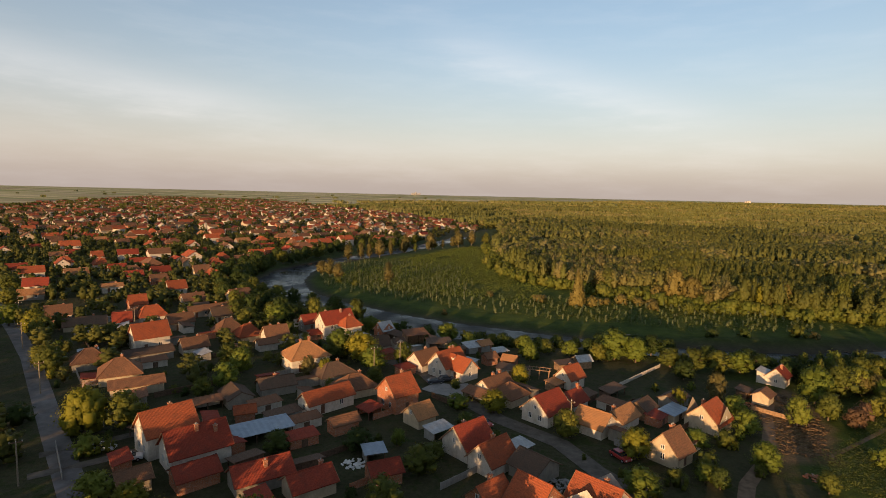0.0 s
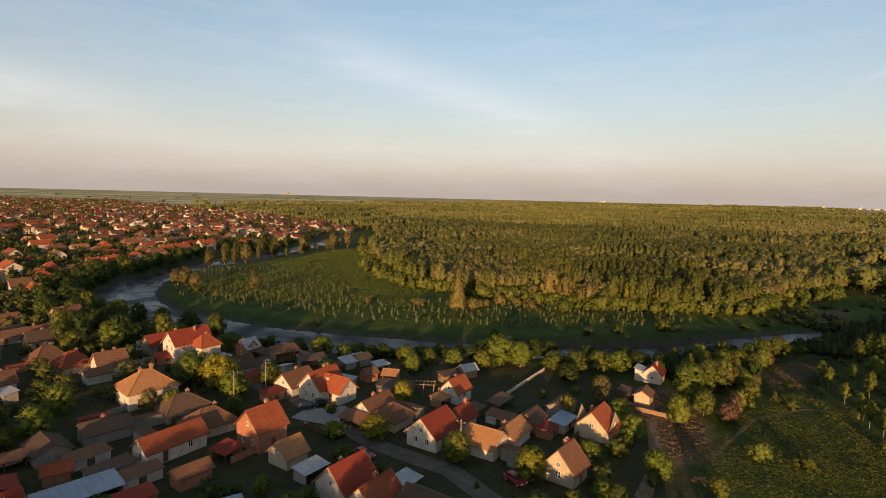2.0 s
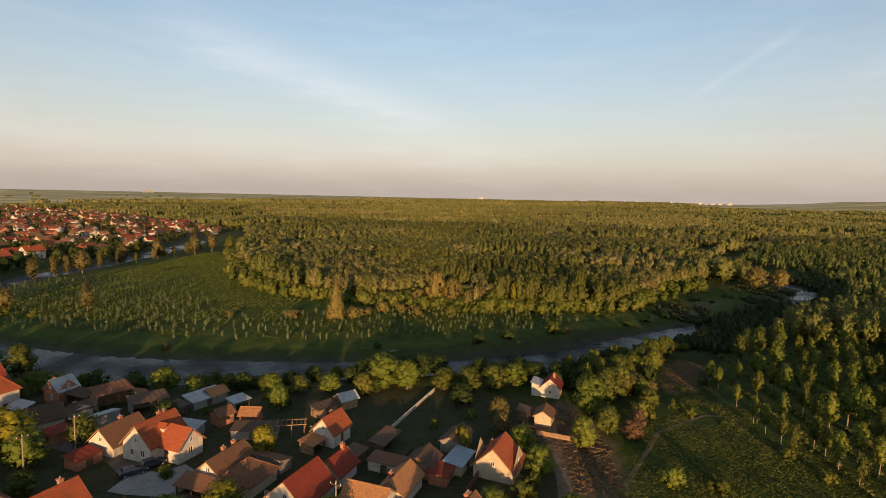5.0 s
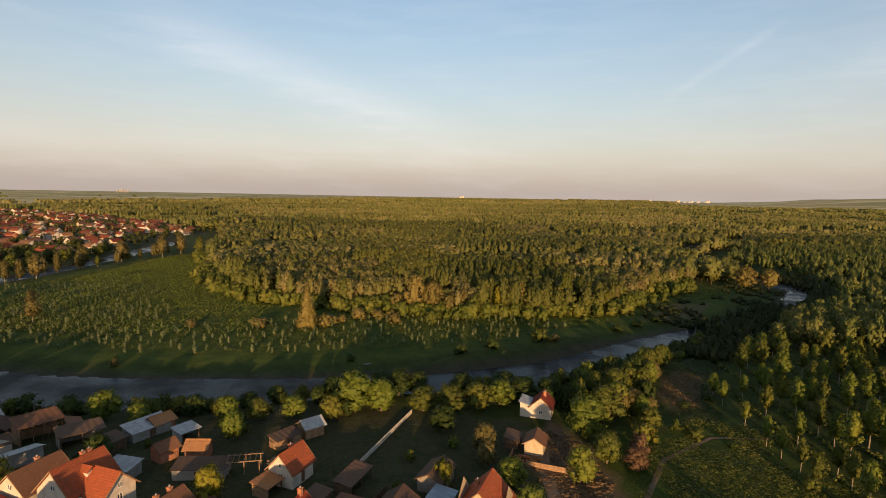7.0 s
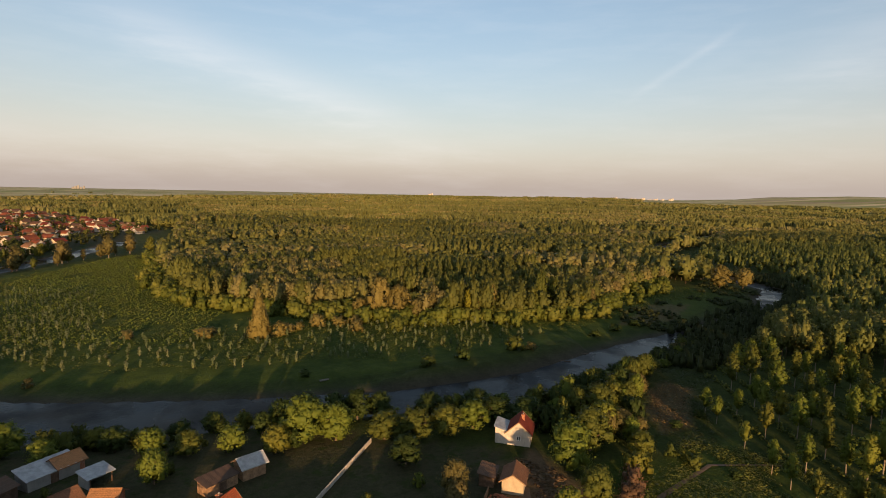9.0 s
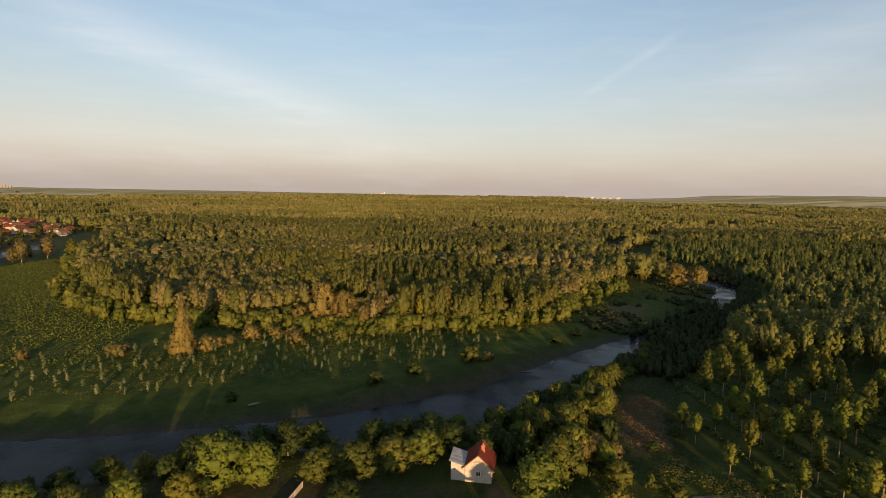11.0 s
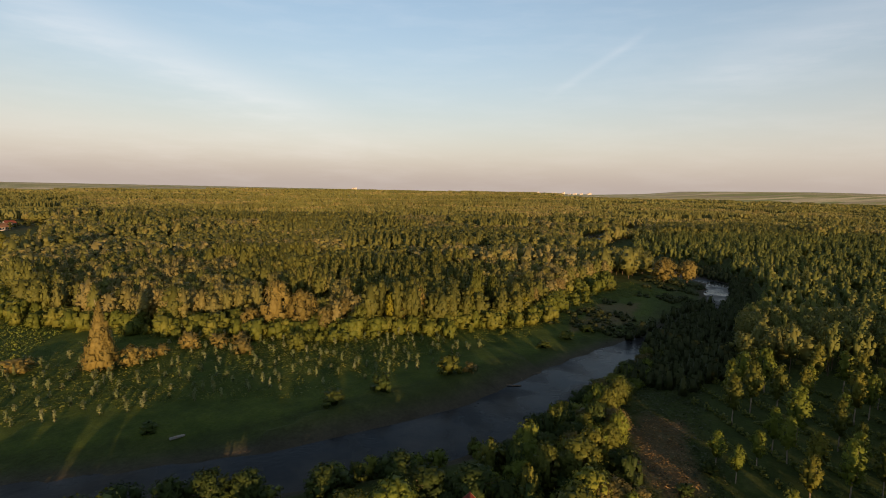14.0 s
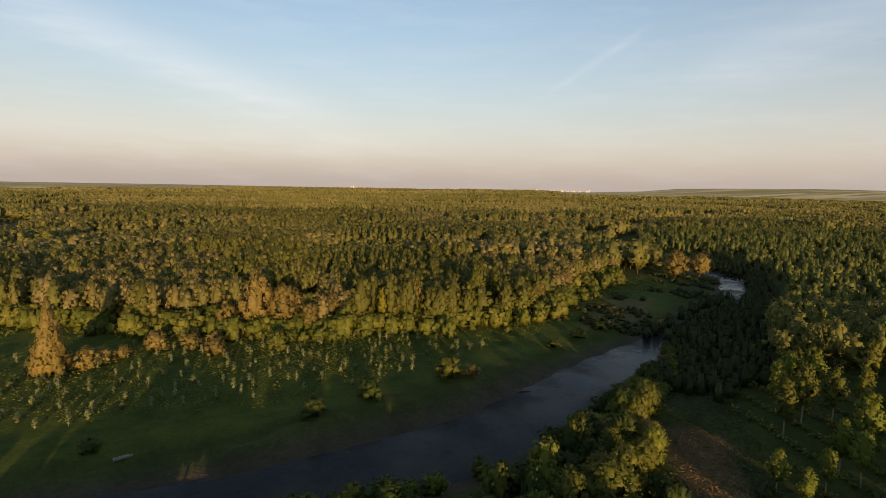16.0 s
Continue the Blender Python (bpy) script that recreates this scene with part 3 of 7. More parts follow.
def house(x, y, yaw, L, W, eave, ridge, roof, wall, label, hip=0, chimney=((0.2, 0.15),), name="house", over=0.4, gap=2.8, win=(0.9, 1.25), door=True, category="house", group="", dormer=0, z=None, roof_label="", simple=False):
    """A house: x along its ridge, walls with real openings, windows, door, roof and chimneys."""
    if z is None:
        eave, ridge = settle(x, y, eave, ridge, 2.15, 1.0)
    root = new(name)
    root.matrix_basis = pose(x, y, gz(x, y) if z is None else z, 0, 0, yaw)
    tagged(root, label, category, group)
    floors = max(1, int((eave + 0.4) / 2.6))
    bm = bmesh.new()
    places = []
    for (ox, oy), (ux, uy), width in (((-L / 2, -W / 2), (1, 0), L), ((L / 2, -W / 2), (0, 1), W), ((L / 2, W / 2), (-1, 0), L), ((-L / 2, W / 2), (0, -1), W)):
        holes = []
        for f in range(floors):
            zb = f * 2.7 + 0.95
            if zb + win[1] > eave - 0.15:
                continue
            for k, px in enumerate(spread(width, win[0], gap)):
                if door and f == 0 and k == 0 and width == L and uy == 0 and ux == 1:
                    holes.append((px, px + 0.95, 0.1, 2.1))
                    places.append((ox + ux * px, oy + uy * px, 0.1, math.degrees(math.atan2(uy, ux)), True))
                    continue
                holes.append((px, px + win[0], zb, zb + win[1]))
                places.append((ox + ux * px, oy + uy * px, zb, math.degrees(math.atan2(uy, ux)), False))
        panel(bm, (ox, oy, -0.5), (ux, uy, 0), width, eave + 0.5, [(a, b, c + 0.5, d + 0.5) for a, b, c, d in holes])
        if not hip and width == W:
            a = [bm.verts.new(p) for p in ((ox, oy, eave), (ox + ux * W, oy + uy * W, eave), (ox + ux * W / 2, oy + uy * W / 2, ridge))]
            bm.faces.new(a)
            if ridge - eave > 2.0:
                s = 0.75
                mz = eave + 0.35
                places.append((ox + ux * (W / 2 - s / 2) - uy * -0.0, oy + uy * (W / 2 - s / 2), mz, math.degrees(math.atan2(uy, ux)), None))
    part("wall", bm, root, mat=M[wall])
    part("roof", roof_mesh(L, W, eave, ridge, hip, over, M[roof]), root, roof_label)
    for px, py, pz, turn, kind in places:
        if kind is True:
            b2 = bmesh.new()
            box(b2, 0, 0.95, 0.06, 0.14, 0, 2.0)
            box(b2, 0.08, 0.87, 0.03, 0.07, 0.15, 0.9)
            box(b2, 0.08, 0.87, 0.03, 0.07, 1.05, 1.85)
            part("door", b2, root, "wooden door", M["frame_brown"], pose(px, py, pz, 0, 0, turn))
            continue
        frame_mesh, pane_mesh = window_meshes(0.75, 0.85) if kind is None else window_meshes(*win)
        m = pose(px, py, pz, 0, 0, turn)
        if kind is None:
            m = m @ Matrix.Translation((0, -0.11, 0))
        w = part("window", pane_mesh if simple else frame_mesh, root, m=m)
        if not simple:
            part("pane", pane_mesh, w)
    pitch = (ridge - eave) / (W / 2)
    if not hip and not simple:
        slope = math.degrees(math.atan(pitch))
        run = (W / 2 + over) / math.cos(radians(slope))
        bm = bmesh.new()
        box(bm, -0.02, 0.02, -run, 0.0, -0.02, 0.15)
        board = bm_mesh("bargeboard", bm, M["wood"] if wall in ("white", "cream") else M["wood_dark"])
        for sx in (-1, 1):
            for turn in (0, 180):
                part("bargeboard", board, root, m=pose(sx * (L / 2 + over + 0.035), 0, ridge, 0, 0, turn) @ pose(0, 0, 0, slope, 0, 0))
    for fx, fy in chimney:
        cx, cy = fx * L, fy * W
        top = ridge - abs(cy) * pitch
        b2 = bmesh.new()
        box(b2, cx - 0.28, cx + 0.28, cy - 0.28, cy + 0.28, top - 0.6, top + 1.15)
        box(b2, cx - 0.36, cx + 0.36, cy - 0.36, cy + 0.36, top + 0.95, top + 1.1)
        c = part("chimney", b2, root, mat=M["brick"])
        b2 = bmesh.new()
        tube(b2, (cx, cy, top + 1.1), (cx, cy, top + 1.4), 0.13, 0.11, 6)
        part("pot", b2, c, mat=M["concrete"])
    for k in range(dormer):
        dx, dy = (k - (dormer - 1) / 2) * L * 0.45, -W * 0.27
        zt = ridge - abs(dy) * pitch
        b2 = bmesh.new()
        box(b2, dx - 0.65, dx + 0.65, dy - 0.9, dy + 1.2, zt - 0.9, zt + 0.55)
        d = part("dormer", b2, root, mat=M[wall])
        rm = roof_mesh(2.3, 1.5, zt + 0.5, zt + 1.0, 0, 0.15, M[roof], 0.1)
        part("roof", rm, d, m=pose(dx, dy + 0.15, 0, 0, 0, 90))
    return root


def shed(x, y, yaw, L, W, low, high, roof, wall, label, posts=False, group="", name="shed"):
    """A lean-to with a single slope; posts: open in front."""
    low, high = settle(x, y, low, high, 1.75, 0.4)
    root = new(name)
    root.matrix_basis = pose(x, y, gz(x, y), 0, 0, yaw)
    tagged(root, label, "shed", group)
    bm = bmesh.new()
    if posts:
        box(bm, -L / 2, L / 2, W / 2 - 0.15, W / 2, -0.3, high - 0.1)
        box(bm, -L / 2, -L / 2 + 0.15, -W / 2, W / 2 - 0.152, -0.3, low - 0.1)
    else:
        v = [(-L / 2, -W / 2, -0.3), (L / 2, -W / 2, -0.3), (L / 2, W / 2, -0.3), (-L / 2, W / 2, -0.3), (-L / 2, -W / 2, low - 0.06), (L / 2, -W / 2, low - 0.06), (L / 2, W / 2, high - 0.06), (-L / 2, W / 2, high - 0.06)]
        vs = [bm.verts.new(p) for p in v]
        for f in ((0, 1, 5, 4), (1, 2, 6, 5), (2, 3, 7, 6), (3, 0, 4, 7), (4, 5, 6, 7)):
            bm.faces.new([vs[i] for i in f])
    part("wall", bm, root, mat=M[wall])
    bm = bmesh.new()
    o = 0.3
    slope = (high - low) / W
    n = max(4, int(L / 0.5))
    rings = []
    for k in range(n + 1):
        px = -L / 2 - o + (L + 2 * o) * k / n
        dz = 0.05 * (k % 2)
        rings.append([bm.verts.new((px, py, high + (py - W / 2) * slope + dz + t)) for t, py in ((0.07, -W / 2 - o), (0.07, W / 2 + o), (0, W / 2 + o), (0, -W / 2 - o))])
    for a, b in zip(rings, rings[1:]):
        for i in range(4):
            bm.faces.new((a[i], b[i], b[(i + 1) % 4], a[(i + 1) % 4]))
    bm.faces.new(rings[0])
    bm.faces.new(rings[-1][::-1])
    part("roof", bm, root, mat=M[roof])
    if posts:
        for k in range(max(2, int(L / 3) + 1)):
            b2 = bmesh.new()
            n = max(2, int(L / 3) + 1)
            px = -L / 2 + 0.3 + (L - 0.5) * k / (n - 1)
            box(b2, px - 0.08, px + 0.08, -W / 2, -W / 2 + 0.16, -0.3, low - 0.02)
            part("post", b2, root, mat=M["wood_dark"])
    else:
        b2 = bmesh.new()
        box(b2, -0.6, 0.6, -W / 2 - 0.05, -W / 2 - 0.004, 0, min(1.9, low - 0.3))
        part("door", b2, root, mat=M["wood_dark"])
    return root




def village_near():
    # along the asphalt road
    house(-50.1, 100.4, 52, 8.4, 6.6, 5.2, 8.5, "tile_orange", "white", "two-storey white house with a steep orange tiled roof", chimney=((0.12, 0.12), (-0.12, 0.3)))
    house(-42.4, 96.2, 46, 9.6, 7.1, 4.2, 7.4, "tile_red", "white", "white gabled house with a weathered red tiled roof", chimney=((0.0, -0.1), (0.3, -0.2)))
    house(-38.9, 89.5, 46, 6.3, 4.8, 2.6, 4.5, "tile_red", "brick", "low brick outbuilding with a dull red tiled roof", chimney=())
    house(-47.5, 86.9, 46, 4.4, 4.3, 2.5, 4.2, "tile_brown", "cream", "small old house with a brown tiled porch roof", chimney=())
    house(-28.5, 90.4, 40, 8.8, 5.2, 2.9, 5.0, "tile_red", "grey", "long low house with a dark red tiled roof and tall stack", chimney=((0.05, -0.2),))
    house(-20.1, 88.7, 42, 6.8, 4.9, 2.8, 4.9, "tile_red", "cream", "low house with a dull red roof and white windows", chimney=((0.35, 0.2),))
    shed(-35.2, 106.8, 40, 10.6, 4.8, 2.7, 3.3, "metal_blue", "grey", "long outbuilding under pale blue metal sheeting", posts=True)
    shed(-26.8, 104.9, 40, 5.3, 3.0, 2.4, 2.9, "tile_red", "brick", "low shed with a red tiled lean-to roof")
    house(-27.3, 122.0, 49, 10.9, 4.7, 3.6, 5.5, "tile_orange", "white", "long white house with a bright red tiled roof", chimney=(), gap=4.5)
    shed(-34.0, 114.4, 49, 7.0, 2.8, 2.2, 2.7, "tile_dark", "concrete", "dark lean-to shed against a long wall")
    house(-12.2, 124.5, 47, 6.1, 6.6, 5.0, 8.2, "tile_orange", "brick", "unplastered two-storey brick house with an orange roof", chimney=((0.2, 0.05),))
    house(-6.5, 116.9, 47, 4.5, 4.9, 2.9, 5.2, "tile_tan", "cream", "small cream house with an old tan tiled roof", chimney=())
    house(-20.8, 111.4, 44, 5.3, 3.1, 2.4, 3.3, "tile_brown", "brick", "low brick shed with a brown tiled roof", chimney=(), name="outbuilding")
    house(-23.4, 131.1, 40, 8.8, 6.4, 3.0, 5.6, "tile_brown", "cream", "low house with a hipped brown tiled roof", hip=1)
    house(-31.0, 139.9, 44, 8.8, 6.1, 2.9, 5.2, "tile_dark", "grey", "old house with a dark hipped tile roof", hip=1)
    house(-40.8, 148.3, 40, 10.1, 8.3, 4.6, 7.9, "tile_tan", "white", "large two-storey house with a hipped tan roof", hip=1, chimney=((-0.1, 0.1), (0.1, 0.0)))
    house(-41.5, 129.8, 38, 7.7, 4.9, 2.8, 4.5, "tile_dark", "grey", "long grey house with a low dark roof", chimney=((0.0, 0.2),))
    house(-47.5, 122.4, -48, 7.0, 5.2, 2.8, 4.3, "tile_dark", "grey", "grey cube-like house with a shallow dark roof", chimney=())
    house(-41.5, 113.4, 30, 3.7, 2.4, 2.0, 2.7, "tile_orange", "brick", "tiny shed with an orange tiled roof", chimney=(), door=False, name="outbuilding")
    house(-80.8, 131.9, 35, 8.8, 7.8, 3.4, 6.4, "tile_brown", "cream", "broad cream house with a hipped brown roof", hip=0.9, chimney=((0.05, 0.05),))
    house(-72.0, 124.9, 38, 10.6, 4.8, 2.6, 4.4, "tile_brown", "cream", "long annexe with a faded brown roof", chimney=())
    house(-94.6, 139.9, 40, 7.9, 7.0, 2.8, 5.8, "tile_brown", "grey", "low house with an old brown hipped roof", hip=0.9)
    house(-89.8, 157.6, 48, 9.0, 7.0, 5.2, 8.6, "tile_orange", "white", "tall white gabled house with an orange roof", chimney=((0.1, 0.1),))
    house(-84.0, 147.9, 44, 11.4, 5.2, 2.9, 3.9, "tile_dark", "grey", "long grey building with a low dark roof", chimney=())
    house(-109.0, 188.9, 44, 8.4, 6.5, 3.4, 6.4, "tile_orange", "white", "white house with an orange hipped roof", hip=0.7)
    house(-126.2, 206.9, 46, 5.7, 5.0, 3.2, 6.2, "tile_orange", "brick", "small brick house with an orange roof")
    house(-116.0, 184.9, 50, 6.6, 5.7, 2.6, 5.2, "tile_brown", "white", "small white house with a brown roof")
    house(-123.0, 175.3, 36, 11.6, 5.2, 2.7, 4.8, "tile_dark", "cream", "long low old house with a dark roof", chimney=((0.2, 0.1),))
    house(-115.0, 181.9, 36, 5.3, 5.4, 2.7, 5.2, "tile_red", "cream", "cream house end with a red roof")
    house(-141.7, 186.9, 38, 7.5, 5.7, 2.8, 5.6, "tile_brown", "white", "white gabled house with a brown roof")
    house(-187.7, 230.4, 34, 8.8, 6.5, 4.0, 6.8, "tile_red", "white", "white house with a tidy red roof")
    house(-180.0, 218.9, 34, 8.8, 4.3, 2.4, 4.2, "tile_tan", "grey", "low barn with a tan tiled roof", chimney=())
    house(-75.6, 155.8, 46, 6.6, 5.2, 2.8, 5.4, "tile_brown", "white", "small white gabled house with a brown roof")
    house(-75.2, 175.8, 48, 7.9, 7.0, 3.0, 6.2, "tile_brown", "cream", "house with a pyramid brown roof", hip=0.9)
    house(-67.0, 171.4, 48, 7.0, 6.5, 2.9, 5.8, "tile_orange", "cream", "house with an orange hipped roof", hip=0.8)
    house(-57.4, 169.6, 40, 6.6, 6.5, 3.2, 6.2, "tile_brown", "white", "white house with a mottled brown roof", chimney=((0.2, 0.1), (-0.2, 0.1)))
    house(-57.0, 161.9, 42, 5.3, 3.9, 2.4, 3.8, "tile_brown", "white", "little white annexe with a brown roof", chimney=())
    house(-42.8, 183.9, 47, 10.9, 6.5, 5.4, 8.7, "tile_red", "white", "big white riverside house with a red roof", chimney=((-0.3, 0.1), (0.15, -0.1)))
    house(-37.6, 181.9, 47, 5.7, 5.7, 4.8, 7.2, "tile_orange", "white", "white wing with a balcony under an orange hipped roof", hip=0.7, chimney=((0.1, 0.1),))
    house(-54.0, 190.9, 47, 5.3, 4.3, 3.0, 5.4, "tile_red", "grey", "grey annexe with a red roof", chimney=())
    house(-26.9, 185.8, 50, 4.7, 4.7, 3.0, 5.2, "metal_grey", "brick", "brick boathouse under grey metal sheeting", chimney=(), gap=3.5)
    shed(-15.3, 177.2, 32, 7.2, 3.9, 3.6, 4.6, "tile_brown", "wood", "half-built timber shed with a rusty tiled roof", posts=True)
    house(-20.0, 170.9, 40, 3.5, 3.5, 2.6, 3.6, "tile_dark", "white", "small white outbuilding with dark roof", chimney=(), name="outbuilding")
    shed(-7.4, 171.6, 20, 7.1, 4.3, 3.0, 3.5, "tile_dark", "grey", "open barn with a sagging dark roof", posts=True)
    shed(3.8, 170.6, 38, 7.7, 3.5, 2.6, 3.4, "metal_grey", "concrete", "long workshop with a grey sheet roof")
    house(5.8, 172.4, 38, 4.0, 3.7, 2.4, 3.6, "tile_tan", "brick", "garden hut with a tan roof", chimney=(), name="outbuilding")
    house(-25.0, 166.7, 30, 5.6, 5.2, 2.9, 5.2, "tile_dark", "white", "white house under a dark mossy roof", chimney=())
    house(-3.1, 148.7, 50, 8.0, 6.4, 3.9, 7.2, "tile_orange", "white", "white house with dormers and an orange-red roof", chimney=((0.15, 0.08), (0.28, 0.08)), dormer=1)
    house(0.8, 146.1, -42, 5.7, 5.4, 3.6, 6.2, "tile_orange", "white", "white gabled wing of the dormer house", chimney=())
    house(-9.6, 153.1, 52, 7.7, 5.7, 2.9, 5.6, "tile_brown", "white", "old white house with a long rusty brown roof", chimney=((0.1, 0.1),))
    # the lane's houses
    house(3.8, 105.6, 46, 6.8, 6.6, 3.4, 6.6, "tile_red", "white", "gabled house with a clean red tiled roof", chimney=((0.0, 0.2),))
    house(8.1, 100.1, 48, 6.4, 5.4, 3.4, 6.1, "tile_orange", "white", "white gabled house with an orange roof", chimney=((0.1, 0.1),))
    house(15.0, 98.3, -44, 5.7, 6.1, 2.7, 5.0, "tile_dark", "grey", "old barn with a mossy patched roof", chimney=())
    house(14.0, 86.3, -42, 5.6, 6.1, 4.2, 7.0, "tile_orange", "brick", "brick house with a bright orange roof", chimney=())
    house(7.6, 87.4, 48, 5.3, 4.8, 3.4, 5.6, "tile_orange", "brick", "brick side wing with an orange roof", chimney=((0.1, 0.1),))
    house(23.5, 88.2, -40, 7.0, 7.0, 3.4, 6.2, "tile_orange", "white", "house with a wide orange tiled roof", chimney=((0.1, 0.15),))
    house(-9.5, 93.9, 30, 4.9, 4.3, 2.7, 4.4, "tile_red", "brick", "small brick house with a red roof", chimney=())
    shed(-12.5, 100.9, 25, 3.5, 3.0, 2.2, 2.6, "metal_blue", "grey", "carport under pale metal sheeting", posts=True)
    house(8.8, 136.0, 50, 8.1, 5.2, 2.8, 5.1, "tile_brown", "white", "low white cottage with a brown roof", chimney=((0.0, 0.1), (0.3, 0.1)), gap=1.6)
    house(12.1, 131.8, 50, 6.5, 6.3, 2.8, 5.2, "tile_brown", "cream", "cottage with a hipped brown roof", hip=0.95, chimney=())
    house(19.5, 122.9, 48, 7.8, 6.6, 3.6, 6.6, "tile_red", "white", "white gabled house with a red roof and upstairs windows", chimney=())
    house(25.8, 129.5, 48, 5.5, 4.7, 2.8, 5.0, "tile_red", "white", "rear wing with a red roof and a white stack", chimney=((0.35, 0.0),))
    shed(29.5, 133.9, 48, 5.3, 2.6, 2.2, 2.8, "tile_dark", "wood_dark", "dark timber shed in a back yard")
    house(28.6, 117.9, -41, 6.4, 6.1, 2.9, 5.3, "tile_tan", "white", "white house with a sunlit tan tiled roof", chimney=())
    house(34.4, 121.2, 49, 7.1, 4.5, 2.8, 4.9, "tile_tan", "white", "white wing with a tan roof", chimney=((-0.2, 0.2),))
    house(40.1, 126.9, 51, 4.9, 4.7, 2.7, 4.7, "tile_dark", "wood", "dark old barn with a mossy roof", chimney=(), door=False)
    shed(42.2, 123.4, 51, 4.4, 3.1, 2.2, 2.8, "tile_red", "brick", "small brick lean-to with a red roof")
    house(52.4, 123.0, 47, 6.8, 6.8, 3.0, 6.4, "tile_orange", "cream", "cream gabled house with a bright orange roof", chimney=((0.05, 0.2),))
    shed(46.6, 126.5, 47, 6.2, 3.1, 2.7, 3.1, "metal_blue", "cream", "annexe under pale metal sheeting")
    house(49.0, 133.9, 46, 6.2, 4.0, 2.4, 3.6, "tile_dark", "grey", "dark lean-to barn behind the cream house", chimney=())
    house(39.8, 107.2, 44, 5.3, 5.7, 3.4, 6.6, "tile_brown", "cream", "steep-gabled house with a brown tiled roof", chimney=((0.2, 0.1), (0.3, 0.1)))
    house(27.4, 143.8, 45, 5.4, 4.7, 3.6, 6.1, "tile_orange", "white", "small white house with a balcony and orange roof", chimney=((0.2, 0.2),))
    shed(23.4, 140.9, 45, 3.5, 3.0, 1.8, 2.2, "tile_tan", "wood", "low woodshed with a tan roof", posts=True)
    house(33.0, 159.5, 20, 3.9, 3.3, 2.6, 3.8, "metal_grey", "wood", "timber garden hut by the river trees", chimney=(), door=False, name="outbuilding")
    shed(28.0, 156.9, 30, 5.3, 2.6, 2.0, 2.6, "tile_dark", "wood", "long dark poultry shed")
    house(80.9, 152.6, 50, 5.0, 4.3, 3.5, 5.5, "tile_red", "white", "white riverside house with a steep red roof", chimney=((0.0, -0.12),), win=(0.8, 0.9))
    shed(78.3, 154.6, 50, 4.4, 2.2, 3.5, 4.1, "metal_grey", "white", "white side wing with a grey lean-to roof")
    house(70.6, 138.6, 50, 4.2, 3.4, 2.7, 4.2, "tile_brown", "cream", "small old house with a brown roof", chimney=())
    shed(67.8, 142.0, 50, 3.8, 2.4, 2.4, 2.9, "tile_dark", "wood_dark", "dark timber shed beside the old house")
    house(7.7, 158.4, 36, 3.3, 3.1, 2.8, 4.0, "tile_brown", "brick", "little brick tower hut with a brown roof", chimney=(), name="outbuilding")
    house(13.2, 156.8, -20, 3.6, 3.1, 2.1, 3.1, "tile_tan", "brick", "brick hut with a tan roof", chimney=(), name="outbuilding")
    shed(13.8, 150.1, -18, 8.2, 3.5, 2.2, 3.0, "tile_dark", "concrete", "long low shed with a dark roof")
    shed(36.5, 138.4, 48, 7.0, 2.8, 2.2, 2.6, "tile_dark", "wood_dark", "open dark byre beside the gardens", posts=True)
    # between the road and the river's bend
    for x, y, yaw, L, W, eave, ridge, roof, wall, hip, label in (
        (-132, 243, 48, 7.5, 6.2, 3.0, 6.0, "tile_orange", "white", 0, "white gabled house with a sunlit orange roof"),
        (-145, 289, 46, 7.8, 6.5, 3.4, 6.6, "tile_brown", "cream", 0, "cream gabled house with a dull brown roof"),
        (-162, 346, 44, 7.4, 6.8, 3.6, 6.4, "tile_orange", "brick", 0.9, "unplastered brick house with an orange hipped roof"),
        (-150, 348, 44, 8.6, 5.6, 2.8, 5.0, "tile_brown", "brick", 0, "low brick house with a brown roof"),
        (-147, 386, 48, 7.0, 6.0, 3.2, 6.0, "tile_orange", "brick", 0, "brick house with a bright orange roof"),
        (-112, 221, 50, 8.4, 5.4, 2.8, 5.0, "tile_brown", "cream", 0, "low cream house with a faded brown roof"),
        (-97, 205, 48, 15.0, 4.2, 2.6, 4.0, "tile_brown", "grey", 0, "very long low house with an old brown roof"),
        (-178, 281, 46, 9.0, 6.4, 3.0, 5.8, "tile_brown", "white", 0.8, "white house with a hipped brown roof"),
        (-170, 270, 46, 8.0, 5.2, 2.8, 5.0, "tile_red", "cream", 0, "cream house with a dark red roof"),
        (-218, 336, 40, 11.0, 7.0, 5.0, 7.6, "tile_red", "white", 0, "large two-storey white house with a red roof"),
        (-228, 322, 48, 5.6, 6.0, 4.8, 7.6, "tile_orange", "white", 0, "tall narrow white house with an orange roof"),
        (-236, 306, 40, 9.0, 7.2, 3.0, 5.8, "tile_orange", "white", 0.9, "white house under an orange hipped roof"),
        (-160, 240, 44, 8.0, 4.6, 2.8, 3.8, "tile_tan", "white", 0, "low white building with a shallow tan roof"),
        (-152, 262, 48, 7.2, 5.6, 2.8, 5.2, "tile_brown", "brick", 0, "brick house with an old brown roof"),
        (-96, 184, 46, 7.6, 5.8, 2.8, 5.2, "tile_brown", "grey", 0, "grey rendered house with a mossy brown roof"),
        (-88, 196, 46, 6.2, 5.4, 2.8, 5.2, "tile_dark", "cream", 0, "small cream house with a dark roof"),
    ):
        house(x, y, yaw, L, W, eave, ridge, roof, wall, label, hip=hip)


village_near()


